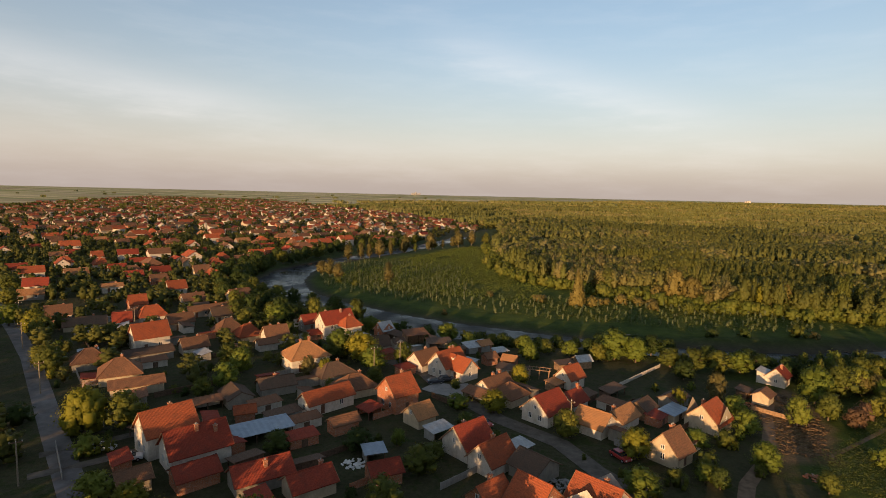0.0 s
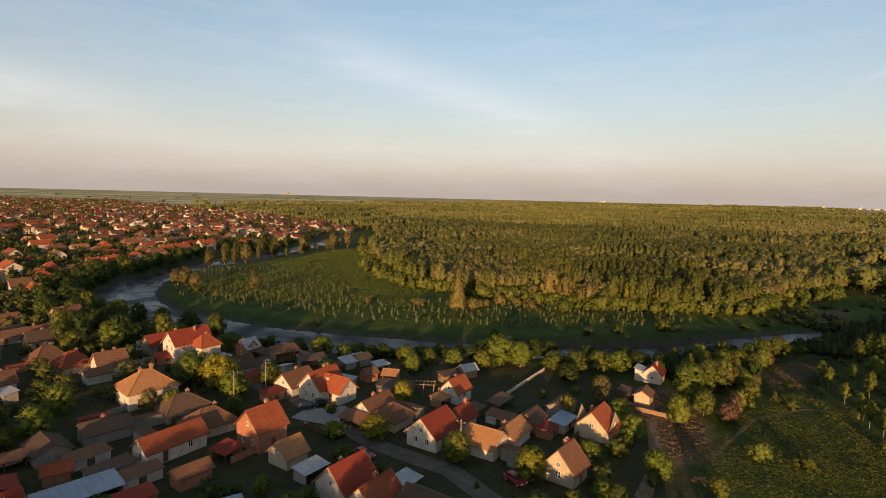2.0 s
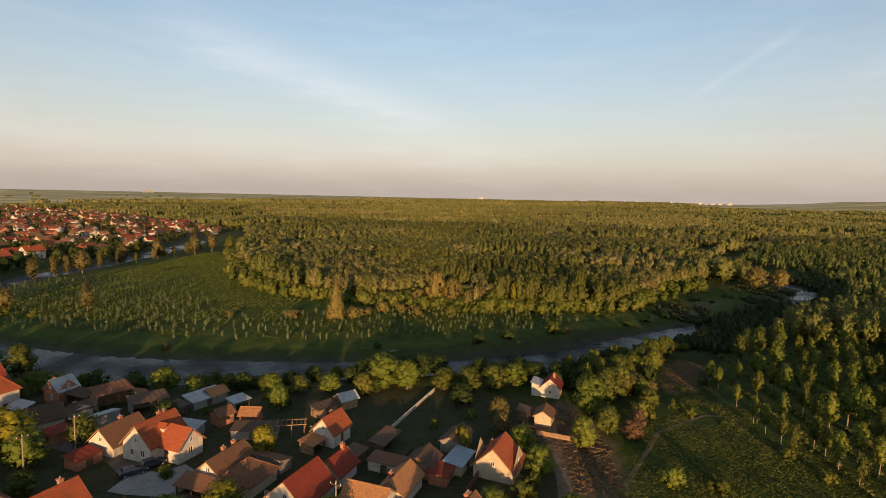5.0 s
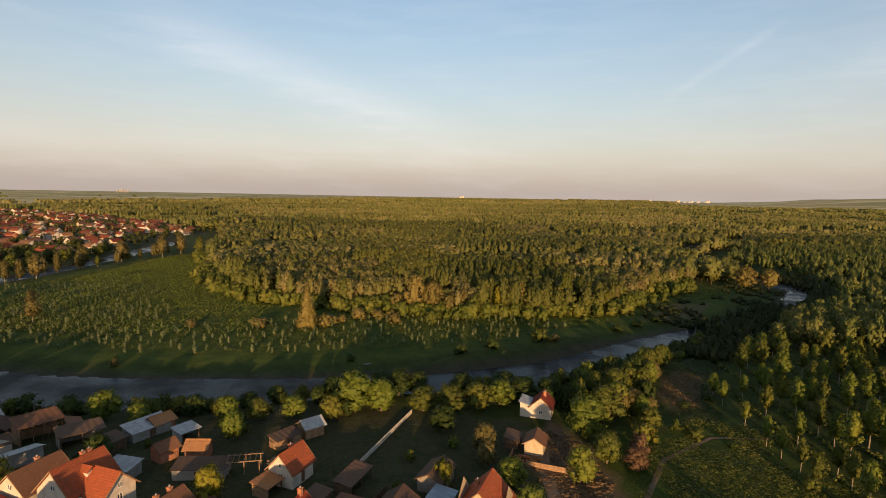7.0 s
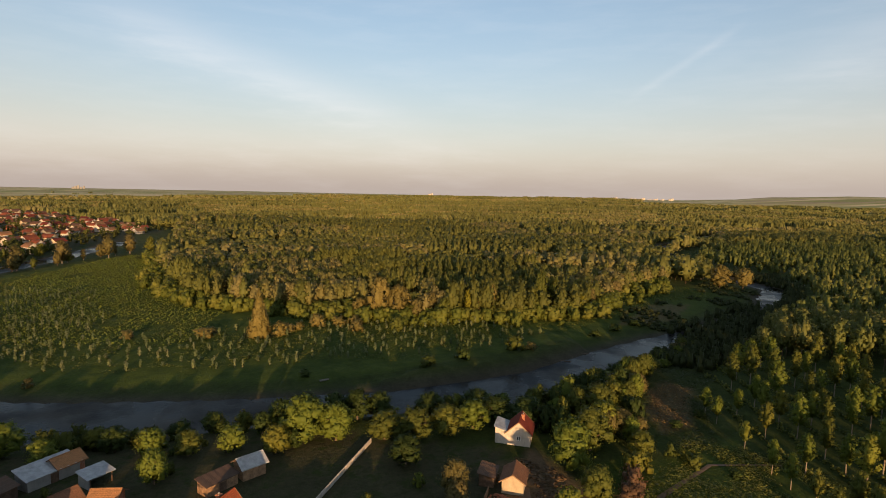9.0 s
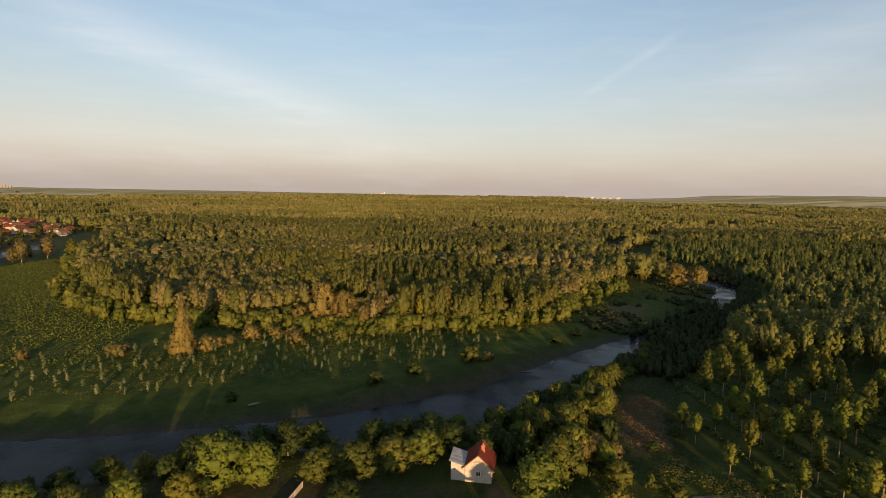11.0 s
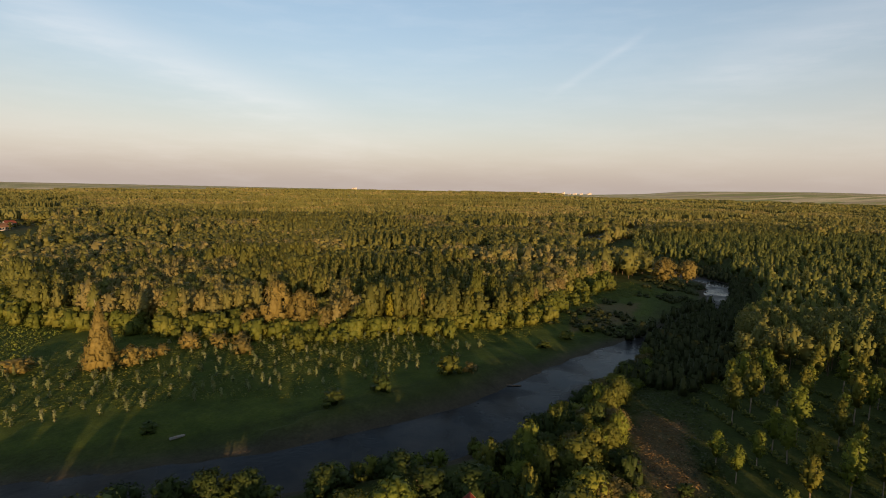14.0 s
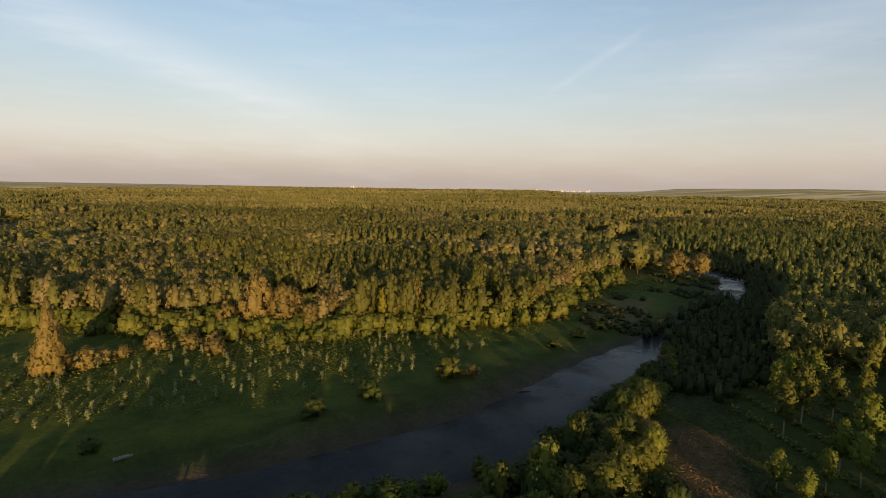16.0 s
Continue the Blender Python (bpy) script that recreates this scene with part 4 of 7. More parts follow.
def yard_sheds():
    """Low sheds and lean-tos huddled in the yards beside the houses."""
    r = np.random.default_rng(61)
    made = [(o.matrix_basis.translation.x, o.matrix_basis.translation.y, o.matrix_basis.to_euler().z) for o in scene.objects if o.parent is None and o.name.startswith(("house", "shed", "outbuilding"))]
    taken = [(x, y) for x, y, _ in made]
    kinds = (("tile_dark", "wood_dark", "low dark timber shed in a crowded yard"), ("tile_brown", "grey", "old grey outbuilding with a brown tiled roof"), ("metal_grey", "concrete", "low concrete shed under grey sheeting"),
             ("tile_red", "brick", "small brick yard shed with a red roof"), ("tile_brown", "white", "whitewashed yard shed with a worn brown roof"))
    count = 0
    for x, y, yaw in made:
        if count >= 70 or not (-170 < x < 55 and 84 < y < 250) or (x > -25 and r.uniform() < 0.6):
            continue
        for attempt in range(10):
            a, d = yaw + float(r.choice([0, 0.5, 1.0, 1.5])) * math.pi, float(r.uniform(6.0, 8.5))
            px, py = x + d * math.cos(a), y + d * math.sin(a)
            road = min(abs((py - 84) + (px + 56) * 0.93), 99 if px < -30 or py > 150 else abs((px - 12) * 0.8 + (py - 119)) + 1.5)
            garden = 30 < px < 64 and 138 < py < 168
            if road < 6.5 or garden or not inside(VILLAGE, [px], [py])[0] or min(math.hypot(px - u, py - v) for u, v in taken) < 5.6:
                continue
            roof, wall, label = kinds[int(r.integers(0, len(kinds)))]
            low = float(r.uniform(1.9, 2.5))
            shed(px, py, math.degrees(yaw) + float(r.choice([0, 90, 180, 270])) + float(r.uniform(-5, 5)), float(r.uniform(3.6, 6.4)), float(r.uniform(2.4, 3.3)), low, low + float(r.uniform(0.5, 1.1)), roof, wall, label, posts=bool(r.uniform() < 0.3), group="yard sheds")
            taken.append((px, py))
            count += 1
            break


yard_sheds()


# ---- plants ----
rng = np.random.default_rng(7)


def leaf_quads(P, N, S, r, upright=0.0):
    """Four-cornered leafy sprays at P, facing N, of size S: verts (4n, 3)."""
    n = len(P)
    N = N / np.maximum(np.linalg.norm(N, axis=1, keepdims=True), 1e-6)
    side = r.normal(size=(n, 3))
    side[:, :2] += upright * np.stack([-N[:, 1], N[:, 0]], -1) * np.sign(r.normal(size=(n, 1)))
    b = np.cross(side, N)
    b /= np.maximum(np.linalg.norm(b, axis=1, keepdims=True), 1e-6)
    a = np.cross(b, N)
    s = np.asarray(S).reshape(-1, 1)
    k = r.uniform(0.55, 1.0, (n, 1)) * (1 + 0.35 * upright)
    bend = N * s * 0.18
    V = np.stack([P - a * s * 0.5, P - b * s * 0.5 * k + bend, P + a * s * 0.5, P + b * s * 0.5 * k + bend], 1)
    return V.reshape(-1, 3)


CROWNS = {  # foot of the crown, height of clumps against their width, spread of the clumps
    "wood_poplar": (0.14, 1.5, 0.70), "poplar": (0.30, 1.5, 0.70), "spire": (0.0, 1.5, 0.8), "willow": (0.10, 1.4, 0.8), "bush": (0.02, 0.95, 0.75), "sapling": (0.10, 2.2, 0.45), "round": (0.12, 1.0, 0.78),
}


def outline(kind, u):
    """Half width of a crown, of one at its widest, at the part u of its height."""
    if kind in ("wood_poplar", "poplar"):
        return np.clip((u + 0.06) / 0.34, 0.3, 1) ** 0.7 * np.clip(1 - np.clip((u - 0.25) / 0.76, 0, 1) ** 1.9, 0, 1) ** 0.8
    if kind == "sapling":
        return np.clip(u / 0.22, 0.35, 1) ** 0.6 * (1 - u ** 2.2) ** 0.7
    if kind == "spire":
        return 0.05 + 0.95 * (1 - u) ** 1.25
    if kind == "bush":
        return np.sqrt(np.clip(1 - (u * 0.97) ** 2.4, 0, 1))
    return np.clip((u + 0.12) / 0.36, 0.3, 1) ** 0.6 * np.clip(1 - np.clip((u - 0.32) / 0.685, 0, 1) ** 1.8, 0, 1) ** 0.65


def unit_lump(level):
    """A ball of six or twenty-four four-cornered faces: corners and faces."""
    n = level + 1
    grid, seen, faces = {}, [], []

    def corner(p):
        if p not in grid:
            grid[p] = len(seen)
            v = np.array(p, float) - level / 2
            seen.append(v / np.linalg.norm(v))
        return grid[p]

    for axis in range(3):
        for side in (0, level):
            for i in range(n - 1):
                for j in range(n - 1):
                    quad = []
                    for a, b in ((i, j), (i + 1, j), (i + 1, j + 1), (i, j + 1)):
                        p = [a, b]
                        p.insert(axis, side)
                        quad.append(corner(tuple(p)))
                    if (side == 0) != (axis == 1):
                        quad.reverse()
                    faces.append(quad)
    return np.array(seen), np.array(faces)


def crown(r, kind, h, w, clumps, leaves, size, core=0.68, sides=6, rings=4, shell=0.0, lump=0, swell=0.62):
    """A crown of height h and half width w: leafy sprays gathered in clumps about a dense middle, with the way each one faces the light."""
    foot, tall, spread = CROWNS[kind]
    u = (np.arange(clumps) + r.uniform(0, 1, clumps)) / clumps
    u = 0.04 + 0.86 * u
    ang = np.arange(clumps) * 2.4 + r.uniform(-0.7, 0.7, clumps)
    prof = outline(kind, u)
    deep = np.sqrt(r.uniform(0.2, 1, clumps))
    cr = w * r.uniform(0.26, 0.44, clumps) * (0.45 + 0.55 * prof) * (1.25 if clumps < 12 else 1.0)
    C = np.stack([w * spread * prof * deep * np.cos(ang), w * spread * prof * deep * np.sin(ang), h * (foot + (1 - foot) * u)], -1)
    squash = np.array([1.0, 1.0, tall])
    per = max(1, leaves // clumps)
    D = r.normal(size=(clumps, per, 3))
    D /= np.linalg.norm(D, axis=2, keepdims=True)
    D[:, :, 2] = np.where(D[:, :, 2] < -0.5, -D[:, :, 2], D[:, :, 2])
    # sprays look outwards from the crown, rarely in
    radial = np.stack([np.cos(ang), np.sin(ang), 0.2 + 0 * ang], -1)
    inward = (D * radial[:, None, :]).sum(-1, keepdims=True)
    D = np.where((inward < -0.2) & (r.uniform(0, 1, inward.shape) < 0.75), D - 1.8 * inward * radial[:, None, :], D)
    P = C[:, None, :] + D * cr[:, None, None] * r.uniform(0.7, 1.15, (clumps, per, 1)) * squash
    P, D = P.reshape(-1, 3), D.reshape(-1, 3)
    if shell:
        # most sprays clothe the crown's outside, bulging where the limbs are
        n = len(P)
        on = r.uniform(0, 1, n) < shell
        v, a = r.uniform(0.0, 0.99, n) ** 0.85, r.uniform(0, math.tau, n)
        bulge = 0.84 + 0.16 * np.sin(3 * a + 9 * v + r.uniform(0, 6)) * np.sin(2 * a - 13 * v + r.uniform(0, 6)) + r.normal(0, 0.13, n)
        skin = np.stack([w * outline(kind, v) * bulge * np.cos(a), w * outline(kind, v) * bulge * np.sin(a), h * (foot + (1 - foot) * v)], -1)
        way = np.stack([np.cos(a), np.sin(a), -0.25 + 1.1 * v ** 1.5], -1)
        way /= np.linalg.norm(way, axis=1, keepdims=True)
        P, D = np.where(on[:, None], skin, P), np.where(on[:, None], way, D)
    P[:, 2] = np.maximum(P[:, 2], 0.12)
    V = leaf_quads(P, D + r.normal(size=D.shape) * 0.35, size * r.uniform(0.6, 1.35, len(P)), r, 0.3 if tall > 1.3 else 0.0)
    F = quad_faces(len(V) // 4)
    mid = np.array([0, 0, h * (foot + (1 - foot) * 0.4)])
    away = lambda Q: (Q - mid) / np.array([w, w, 0.6 * h])
    body = away(P)
    body /= np.maximum(np.linalg.norm(body, axis=1, keepdims=True), 1e-6)
    facing = np.repeat(0.6 * D + 0.7 * body + r.normal(size=D.shape) * 0.10 + (0, 0, 0.05), 4, axis=0)
    if lump:
        # leafy masses, each a knobbly lump
        ball, quads = unit_lump(lump)
        k = len(ball)
        B = ball[None] * (1 + r.normal(0, 0.2, (clumps, k, 1)))
        turn = r.uniform(0, math.tau, clumps)[:, None]
        B = np.stack([B[:, :, 0] * np.cos(turn) - B[:, :, 1] * np.sin(turn), B[:, :, 0] * np.sin(turn) + B[:, :, 1] * np.cos(turn), B[:, :, 2]], -1)
        K = (C[:, None, :] + B * (cr * swell)[:, None, None] * squash).reshape(-1, 3)
        K[:, 2] = np.maximum(K[:, 2], 0.05)
        F = np.concatenate([F, (quads[None] + (len(V) + np.arange(clumps) * k)[:, None, None]).reshape(-1, 4)])
        V = np.concatenate([V, K])
        out = away(K)
        out /= np.maximum(np.linalg.norm(out, axis=1, keepdims=True), 1e-6)
        facing = np.concatenate([facing, B.reshape(-1, 3) * 0.75 + out * 0.6])
    if core:
        us = np.linspace(0.02, 0.95, rings)
        turn = np.arange(sides) / sides * math.tau
        rad = w * outline(kind, us)[:, None] * core * r.uniform(0.8, 1.2, (rings, sides))
        K = np.stack([rad * np.cos(turn), rad * np.sin(turn), np.broadcast_to((h * (foot + (1 - foot) * us))[:, None], rad.shape) + r.normal(0, 0.02 * h, rad.shape)], -1).reshape(-1, 3)
        K[:, 2] = np.maximum(K[:, 2], 0.05)
        i, j = np.meshgrid(np.arange(rings - 1), np.arange(sides), indexing="ij")
        q = np.stack([i * sides + j, i * sides + (j + 1) % sides, (i + 1) * sides + (j + 1) % sides, (i + 1) * sides + j], -1).reshape(-1, 4)
        F = np.concatenate([F, q + len(V)])
        V = np.concatenate([V, K])
        facing = np.concatenate([facing, away(K)])
    return V, F, facing / np.maximum(np.linalg.norm(facing, axis=1, keepdims=True), 1e-6)


def face_light(me, facing):
    """Foliage takes the light as the crown's body does, not as single blades."""
    me.polygons.foreach_set("use_smooth", np.ones(len(me.polygons), bool))
    me.attributes.new("custom_normal", "FLOAT_VECTOR", "POINT").data.foreach_set("vector", np.asarray(facing, np.float32).ravel())


def quad_faces(n):
    return np.arange(n * 4).reshape(-1, 4)


def trunk_mesh(r, h, w, rad, kind, mat):
    bm = bmesh.new()
    top = h * {"poplar": 0.8, "spire": 0.99, "bush": 0.4}.get(kind, 0.62)
    lean = Vector((r.uniform(-0.03, 0.03) * h, r.uniform(-0.03, 0.03) * h, 0))
    mid = Vector((0, 0, top * 0.5)) + lean * 0.4
    tube(bm, (0, 0, -0.4), mid, rad, rad * 0.72, 6)
    tube(bm, mid, Vector((0, 0, top)) + lean, rad * 0.72, rad * 0.3, 6)
    if kind == "sapling":
        bm.free()
        bm = bmesh.new()
        tube(bm, (0, 0, -0.4), Vector((0, 0, h * 0.85)) + lean, rad, rad * 0.4, 5)
    for k in range({"bush": 4, "spire": 9, "sapling": 0}.get(kind, 6)):
        a, t = r.uniform(0, math.tau), r.uniform(0.35, 0.9)
        base = Vector((0, 0, top * t)) + lean * t
        reach = w * r.uniform(0.35, 0.7) * (0.45 if kind in ("poplar", "spire") else 1)
        rise = h * r.uniform(0.1, 0.24)
        tube(bm, base, base + Vector((reach * math.cos(a), reach * math.sin(a), rise)), rad * 0.42 * (1.1 - t * 0.5), rad * 0.12, 4)
    return bm_mesh("trunk", bm, mat)


TREES = {}
KINDS = {  # crown clumps, leaves, leaf size, trunk radius for the nominal size
    "round": (40, 1080, 0.31, 0.2), "poplar": (24, 456, 0.29, 0.10), "wood_poplar": (28, 532, 0.30, 0.12), "willow": (90, 2340, 0.36, 0.34),
    "bush": (18, 288, 0.26, 0.06), "spire": (120, 3000, 0.34, 0.32), "sapling": (9, 72, 0.26, 0.03),
}


def tree_model(kind, leaf, variant, ratio):
    """A tree of height 1 scaled later; kept once for each kind, leaf and variant."""
    key = (kind, leaf, variant)
    if key not in TREES:
        r = np.random.default_rng(abs(hash_text(kind + leaf)) + variant)
        clumps, leaves, size, rad = KINDS[kind]
        h = {"round": 7.0, "poplar": 9.0, "wood_poplar": 9.0, "willow": 10.0, "bush": 3.0, "spire": 13.0, "sapling": 2.4}[kind]
        w = {"round": 3.0, "poplar": 1.5, "wood_poplar": 1.9, "willow": 5.2, "bush": 2.0, "spire": 4.0, "sapling": 0.35}[kind]
        V, F, facing = crown(r, kind, h, w, clumps, leaves, size, 0.3 if kind == "sapling" else 0.34, 5 if kind == "sapling" else 6, 3 if kind == "sapling" else 4, {"spire": 0.7, "willow": 0.4, "round": 0.3, "wood_poplar": 0.3}.get(kind, 0.0), 0 if kind == "sapling" else 1)
        cm = np_mesh("crown", V, F, M[leaf])
        face_light(cm, facing)
        bark = M["bark_pale"] if kind in ("poplar", "sapling", "spire", "wood_poplar") else M["bark"]
        tm = trunk_mesh(r, h, w, rad, kind, bark)
        TREES[key] = h, w, cm, tm
    return TREES[key]


def hash_text(text):
    v = 17
    for ch in text:
        v = (v * 31 + ord(ch)) % 100003
    return v


TREE_LABEL = {
    "leaf": "green", "leaf_bright": "fresh green", "leaf_yellow": "yellow-green", "leaf_dark": "dark green",
    "leaf_rust": "rust-brown", "leaf_pale": "pale green", "leaf_red": "reddish", "leaf_tan": "tan-brown", "sapling": "pale green",
}
PLACED = []


def tree(x, y, h, w, kind="round", leaf="leaf", group="", label=""):
    variant = int(rng.integers(0, 4))
    h0, w0, cm, tm = tree_model(kind, leaf, variant, 1)
    name = {"bush": "bush", "willow": "willow_tree", "poplar": "poplar_tree", "wood_poplar": "poplar_tree", "spire": "old_poplar_tree", "sapling": "sapling"}.get(kind, "tree")
    root = new(name)
    k = w / w0
    root.matrix_basis = pose(x, y, gz(x, y) - 0.05, 0, 0, float(rng.uniform(0, 360))) @ Matrix.Diagonal((k, k, h / h0, 1))
    word = {"bush": "leafy bush", "willow": "big drooping willow", "poplar": "slender poplar", "wood_poplar": "leafy poplar", "spire": "old lopped poplar with a brushy foot", "sapling": "young planted sapling"}.get(kind, "broadleaf tree")
    tagged(root, label or f"{TREE_LABEL[leaf]} {word} in evening sun", "bush" if kind == "bush" else "tree", group)
    part("trunk", tm, root)
    part("crown", cm, root)
    PLACED.append((x, y, w))
    return root


def stuff_trees(name, xy, temps, mat, label, category, hs, ws, tones, r, pick=None):
    """Many plants in one mesh: temps are leaf arrays of a plant 1 m high and 1 m in half width, each with two stem faces last."""
    if pick is None:
        pick = r.integers(0, len(temps), len(xy))
    z = height(xy[:, 0], xy[:, 1])
    Vs, Ts, Is, Fs, Ns, base = [], [], [], [], [], 0
    for k, (T, F, N) in enumerate(temps):
        i = np.flatnonzero(pick == k)
        if not len(i):
            continue
        a = r.uniform(0, math.tau, len(i))
        c, s = np.cos(a)[:, None], np.sin(a)[:, None]
        X = (T[None, :, 0] * c - T[None, :, 1] * s) * ws[i, None] + xy[i, 0, None]
        Y = (T[None, :, 0] * s + T[None, :, 1] * c) * ws[i, None] + xy[i, 1, None]
        Z = T[None, :, 2] * hs[i, None] + z[i, None]
        Vs.append(np.stack([X, Y, Z], -1).reshape(-1, 3))
        Ns.append(np.stack([N[None, :, 0] * c - N[None, :, 1] * s, N[None, :, 0] * s + N[None, :, 1] * c, np.broadcast_to(N[None, :, 2], X.shape)], -1).reshape(-1, 3))
        Ts.append(np.repeat(tones[i], len(T)))
        one = np.zeros(len(F), int)
        one[-2:] = 1
        Is.append(np.tile(one, len(i)))
        Fs.append((F[None] + (base + np.arange(len(i)) * len(T))[:, None, None]).reshape(-1, 4))
        base += len(i) * len(T)
    V, tone = np.concatenate(Vs), np.concatenate(Ts)
    F = np.concatenate(Fs)
    me = np_mesh(name, V, F, [mat, M["bark"]], np.concatenate(Is), tone)
    face_light(me, np.concatenate(Ns))
    return tagged(new(name, me), label, category, kind="stuff")


def templates(kind, n, clumps, leaves, size, seed, sides=5, rings=3, core=0.66, shell=0.0, lump=0, swell=0.76):
    """Plants 10 m high, shrunk to one metre of height and half width."""
    out = []
    for k in range(n):
        r = np.random.default_rng(seed + k)
        w = {"poplar": 2.0, "wood_poplar": 2.0, "bush": 7.0}.get(kind, 3.2)
        V, F, facing = crown(r, kind, 10.0, w, clumps, leaves, size, core, sides, rings, shell, lump, swell)
        t, top = 0.1, 6.0 if kind != "bush" else 1.0
        stem = np.array([(-t, 0, -0.3), (t, 0, -0.3), (t * 0.4, 0, top), (-t * 0.4, 0, top), (0, -t, -0.3), (0, t, -0.3), (0, t * 0.4, top), (0, -t * 0.4, top)])
        flat = np.repeat(np.array([(0, -1.0, 0), (1.0, 0, 0)]), 4, axis=0)
        out.append((np.concatenate([V, stem]) * np.array([1 / w, 1 / w, 0.1]), np.concatenate([F, quad_faces(2) + len(V)]), np.concatenate([facing, flat])))
    return out


def groves(n, trees, seed, wide):
    """Patches of distant trees, each tree two pointed sprays; one metre high and one in half width."""
    out = []
    for k in range(n):
        r = np.random.default_rng(seed + k)
        rad, ang, yaw = np.sqrt(r.uniform(0, 1, trees)), r.uniform(0, math.tau, trees), r.uniform(0, math.tau, trees)
        x, y, top = rad * np.cos(ang), rad * np.sin(ang), r.uniform(0.84, 1.0, trees)
        c, s_, half = np.cos(yaw), np.sin(yaw), wide * r.uniform(0.7, 1.3, trees)
        belly = top * r.uniform(0.45, 0.75, trees)
        z = np.zeros(trees)
        V = np.stack([np.stack([x, y, z], -1), np.stack([x + c * half, y + s_ * half, belly], -1), np.stack([x, y, top], -1), np.stack([x - c * half, y - s_ * half, belly], -1)], 1).reshape(-1, 3)
        out_ = np.stack([s_, -c, z], -1)
        lean = np.stack([c, s_, z], -1)
        up = np.array([0, 0, 1.0])
        N = np.stack([out_ - 0.1 * up, out_ + 0.5 * lean + 0.3 * up, out_ + 0.8 * up, out_ - 0.5 * lean + 0.3 * up], 1).reshape(-1, 3)
        N /= np.linalg.norm(N, axis=1, keepdims=True)
        stem = np.array([(-0.01, 0, -0.03), (0.01, 0, -0.03), (0.01, 0, 0.3), (-0.01, 0, 0.3), (0, -0.01, -0.03), (0, 0.01, -0.03), (0, 0.01, 0.3), (0, -0.01, 0.3)])
        flat = np.repeat(np.array([(0, -1.0, 0), (1.0, 0, 0)]), 4, axis=0)
        out.append((np.concatenate([V, stem]), quad_faces(trees + 2), np.concatenate([N, flat])))
    return out


def jitter(x0, x1, y0, y1, d, r, turn=0.0, wob=0.4):
    nx, ny = int((x1 - x0) / d) + 1, int((y1 - y0) / d) + 1
    gx, gy = np.meshgrid(np.arange(nx) * d, np.arange(ny) * d)
    p = np.stack([gx.ravel(), gy.ravel()], -1) + r.uniform(-wob, wob, (nx * ny, 2)) * d
    c = np.array([(x1 - x0) / 2, (y1 - y0) / 2])
    co, si = math.cos(turn), math.sin(turn)
    q = (p - c) @ np.array([[co, si], [-si, co]])
    return q + c + np.array([x0, y0])


def in_view(p, far=5000.0, a0=-47, a1=74):
    """Land that the flight ever looks upon."""
    az = np.degrees(np.arctan2(p[:, 0] - 8, p[:, 1] + 25))
    return (az > a0) & (az < a1) & (np.hypot(p[:, 0], p[:, 1]) < far)


FOREST = [(277, 280), (258, 282), (233, 275), (200, 259), (172, 242), (160, 240), (140, 242), (122, 246), (101, 251), (80, 268), (68, 277), (55, 288), (40, 299), (29, 317), (24, 332), (16, 388), (12, 490), (22, 640), (20, 740),
          (-50, 905), (-190, 1160), (-390, 1420), (-620, 1760), (-420, 2250), (200, 2900), (900, 3700), (5000, 3900), (5000, 900), (700, 330), (480, 440), (390, 400), (350, 345), (330, 306), (300, 288)]
SOUTHWOOD = [(176, 173), (201, 186), (243, 203), (280, 220), (318, 244), (352, 285), (372, 360), (500, 450), (700, 520), (5000, 900), (5000, -400), (300, 40), (210, 118), (180, 158)]
lumps = lambda x, y: np.sin(x * 0.021 + 0.4) * np.sin(y * 0.017 + 1.1) + 0.6 * np.sin(x * 0.047 + y * 0.031) + 0.35 * np.sin(x * 0.11 - y * 0.08)
# clearings in the wood: centre, half axes
GLADES = [(70, 272, 27, 8), (124, 416, 20, 6), (205, 362, 26, 8), (156, 338, 12, 6), (284, 372, 26, 8), (60, 405, 16, 6), (330, 420, 30, 9), (240, 470, 34, 9), (150, 520, 40, 9), (420, 520, 40, 10), (90, 610, 40, 12), (300, 640, 50, 14), (103, 285, 13, 15), (136, 265, 4.5, 4.5), (157, 251, 9, 6), (92, 267, 8, 8), (120, 252, 3, 3), (176, 262, 4, 4), (93, 262, 17, 11)]


def stand_of(p, step, r):
    """Each plant's stand: the nearest of scattered middles; and how near its edge it grows."""
    x0, y0 = p.min(0) - step
    x1, y1 = p.max(0) + step
    nx, ny = int((x1 - x0) / step) + 2, int((y1 - y0) / step) + 2
    mid = np.stack(np.meshgrid(np.arange(nx), np.arange(ny), indexing="ij"), -1) * step + r.uniform(0, step, (nx, ny, 2)) + (x0, y0)
    cell = ((p - (x0, y0)) / step).astype(int)
    best, second, who = np.full(len(p), 1e9), np.full(len(p), 1e9), np.zeros(len(p), int)
    warp = np.stack([np.sin(p[:, 1] * 0.09), np.sin(p[:, 0] * 0.08 + 1)], -1) * step * 0.1
    for dx in (-1, 0, 1):
        for dy in (-1, 0, 1):
            c = np.clip(cell + (dx, dy), 0, (nx - 1, ny - 1))
            d = np.linalg.norm((p + warp - mid[c[:, 0], c[:, 1]]) * (0.75, 1.3), axis=1)
            nearer = d < best
            second = np.where(nearer, best, np.minimum(second, d))
            who = np.where(nearer, c[:, 0] * ny + c[:, 1], who)
            best = np.minimum(best, d)
    return who, second - best


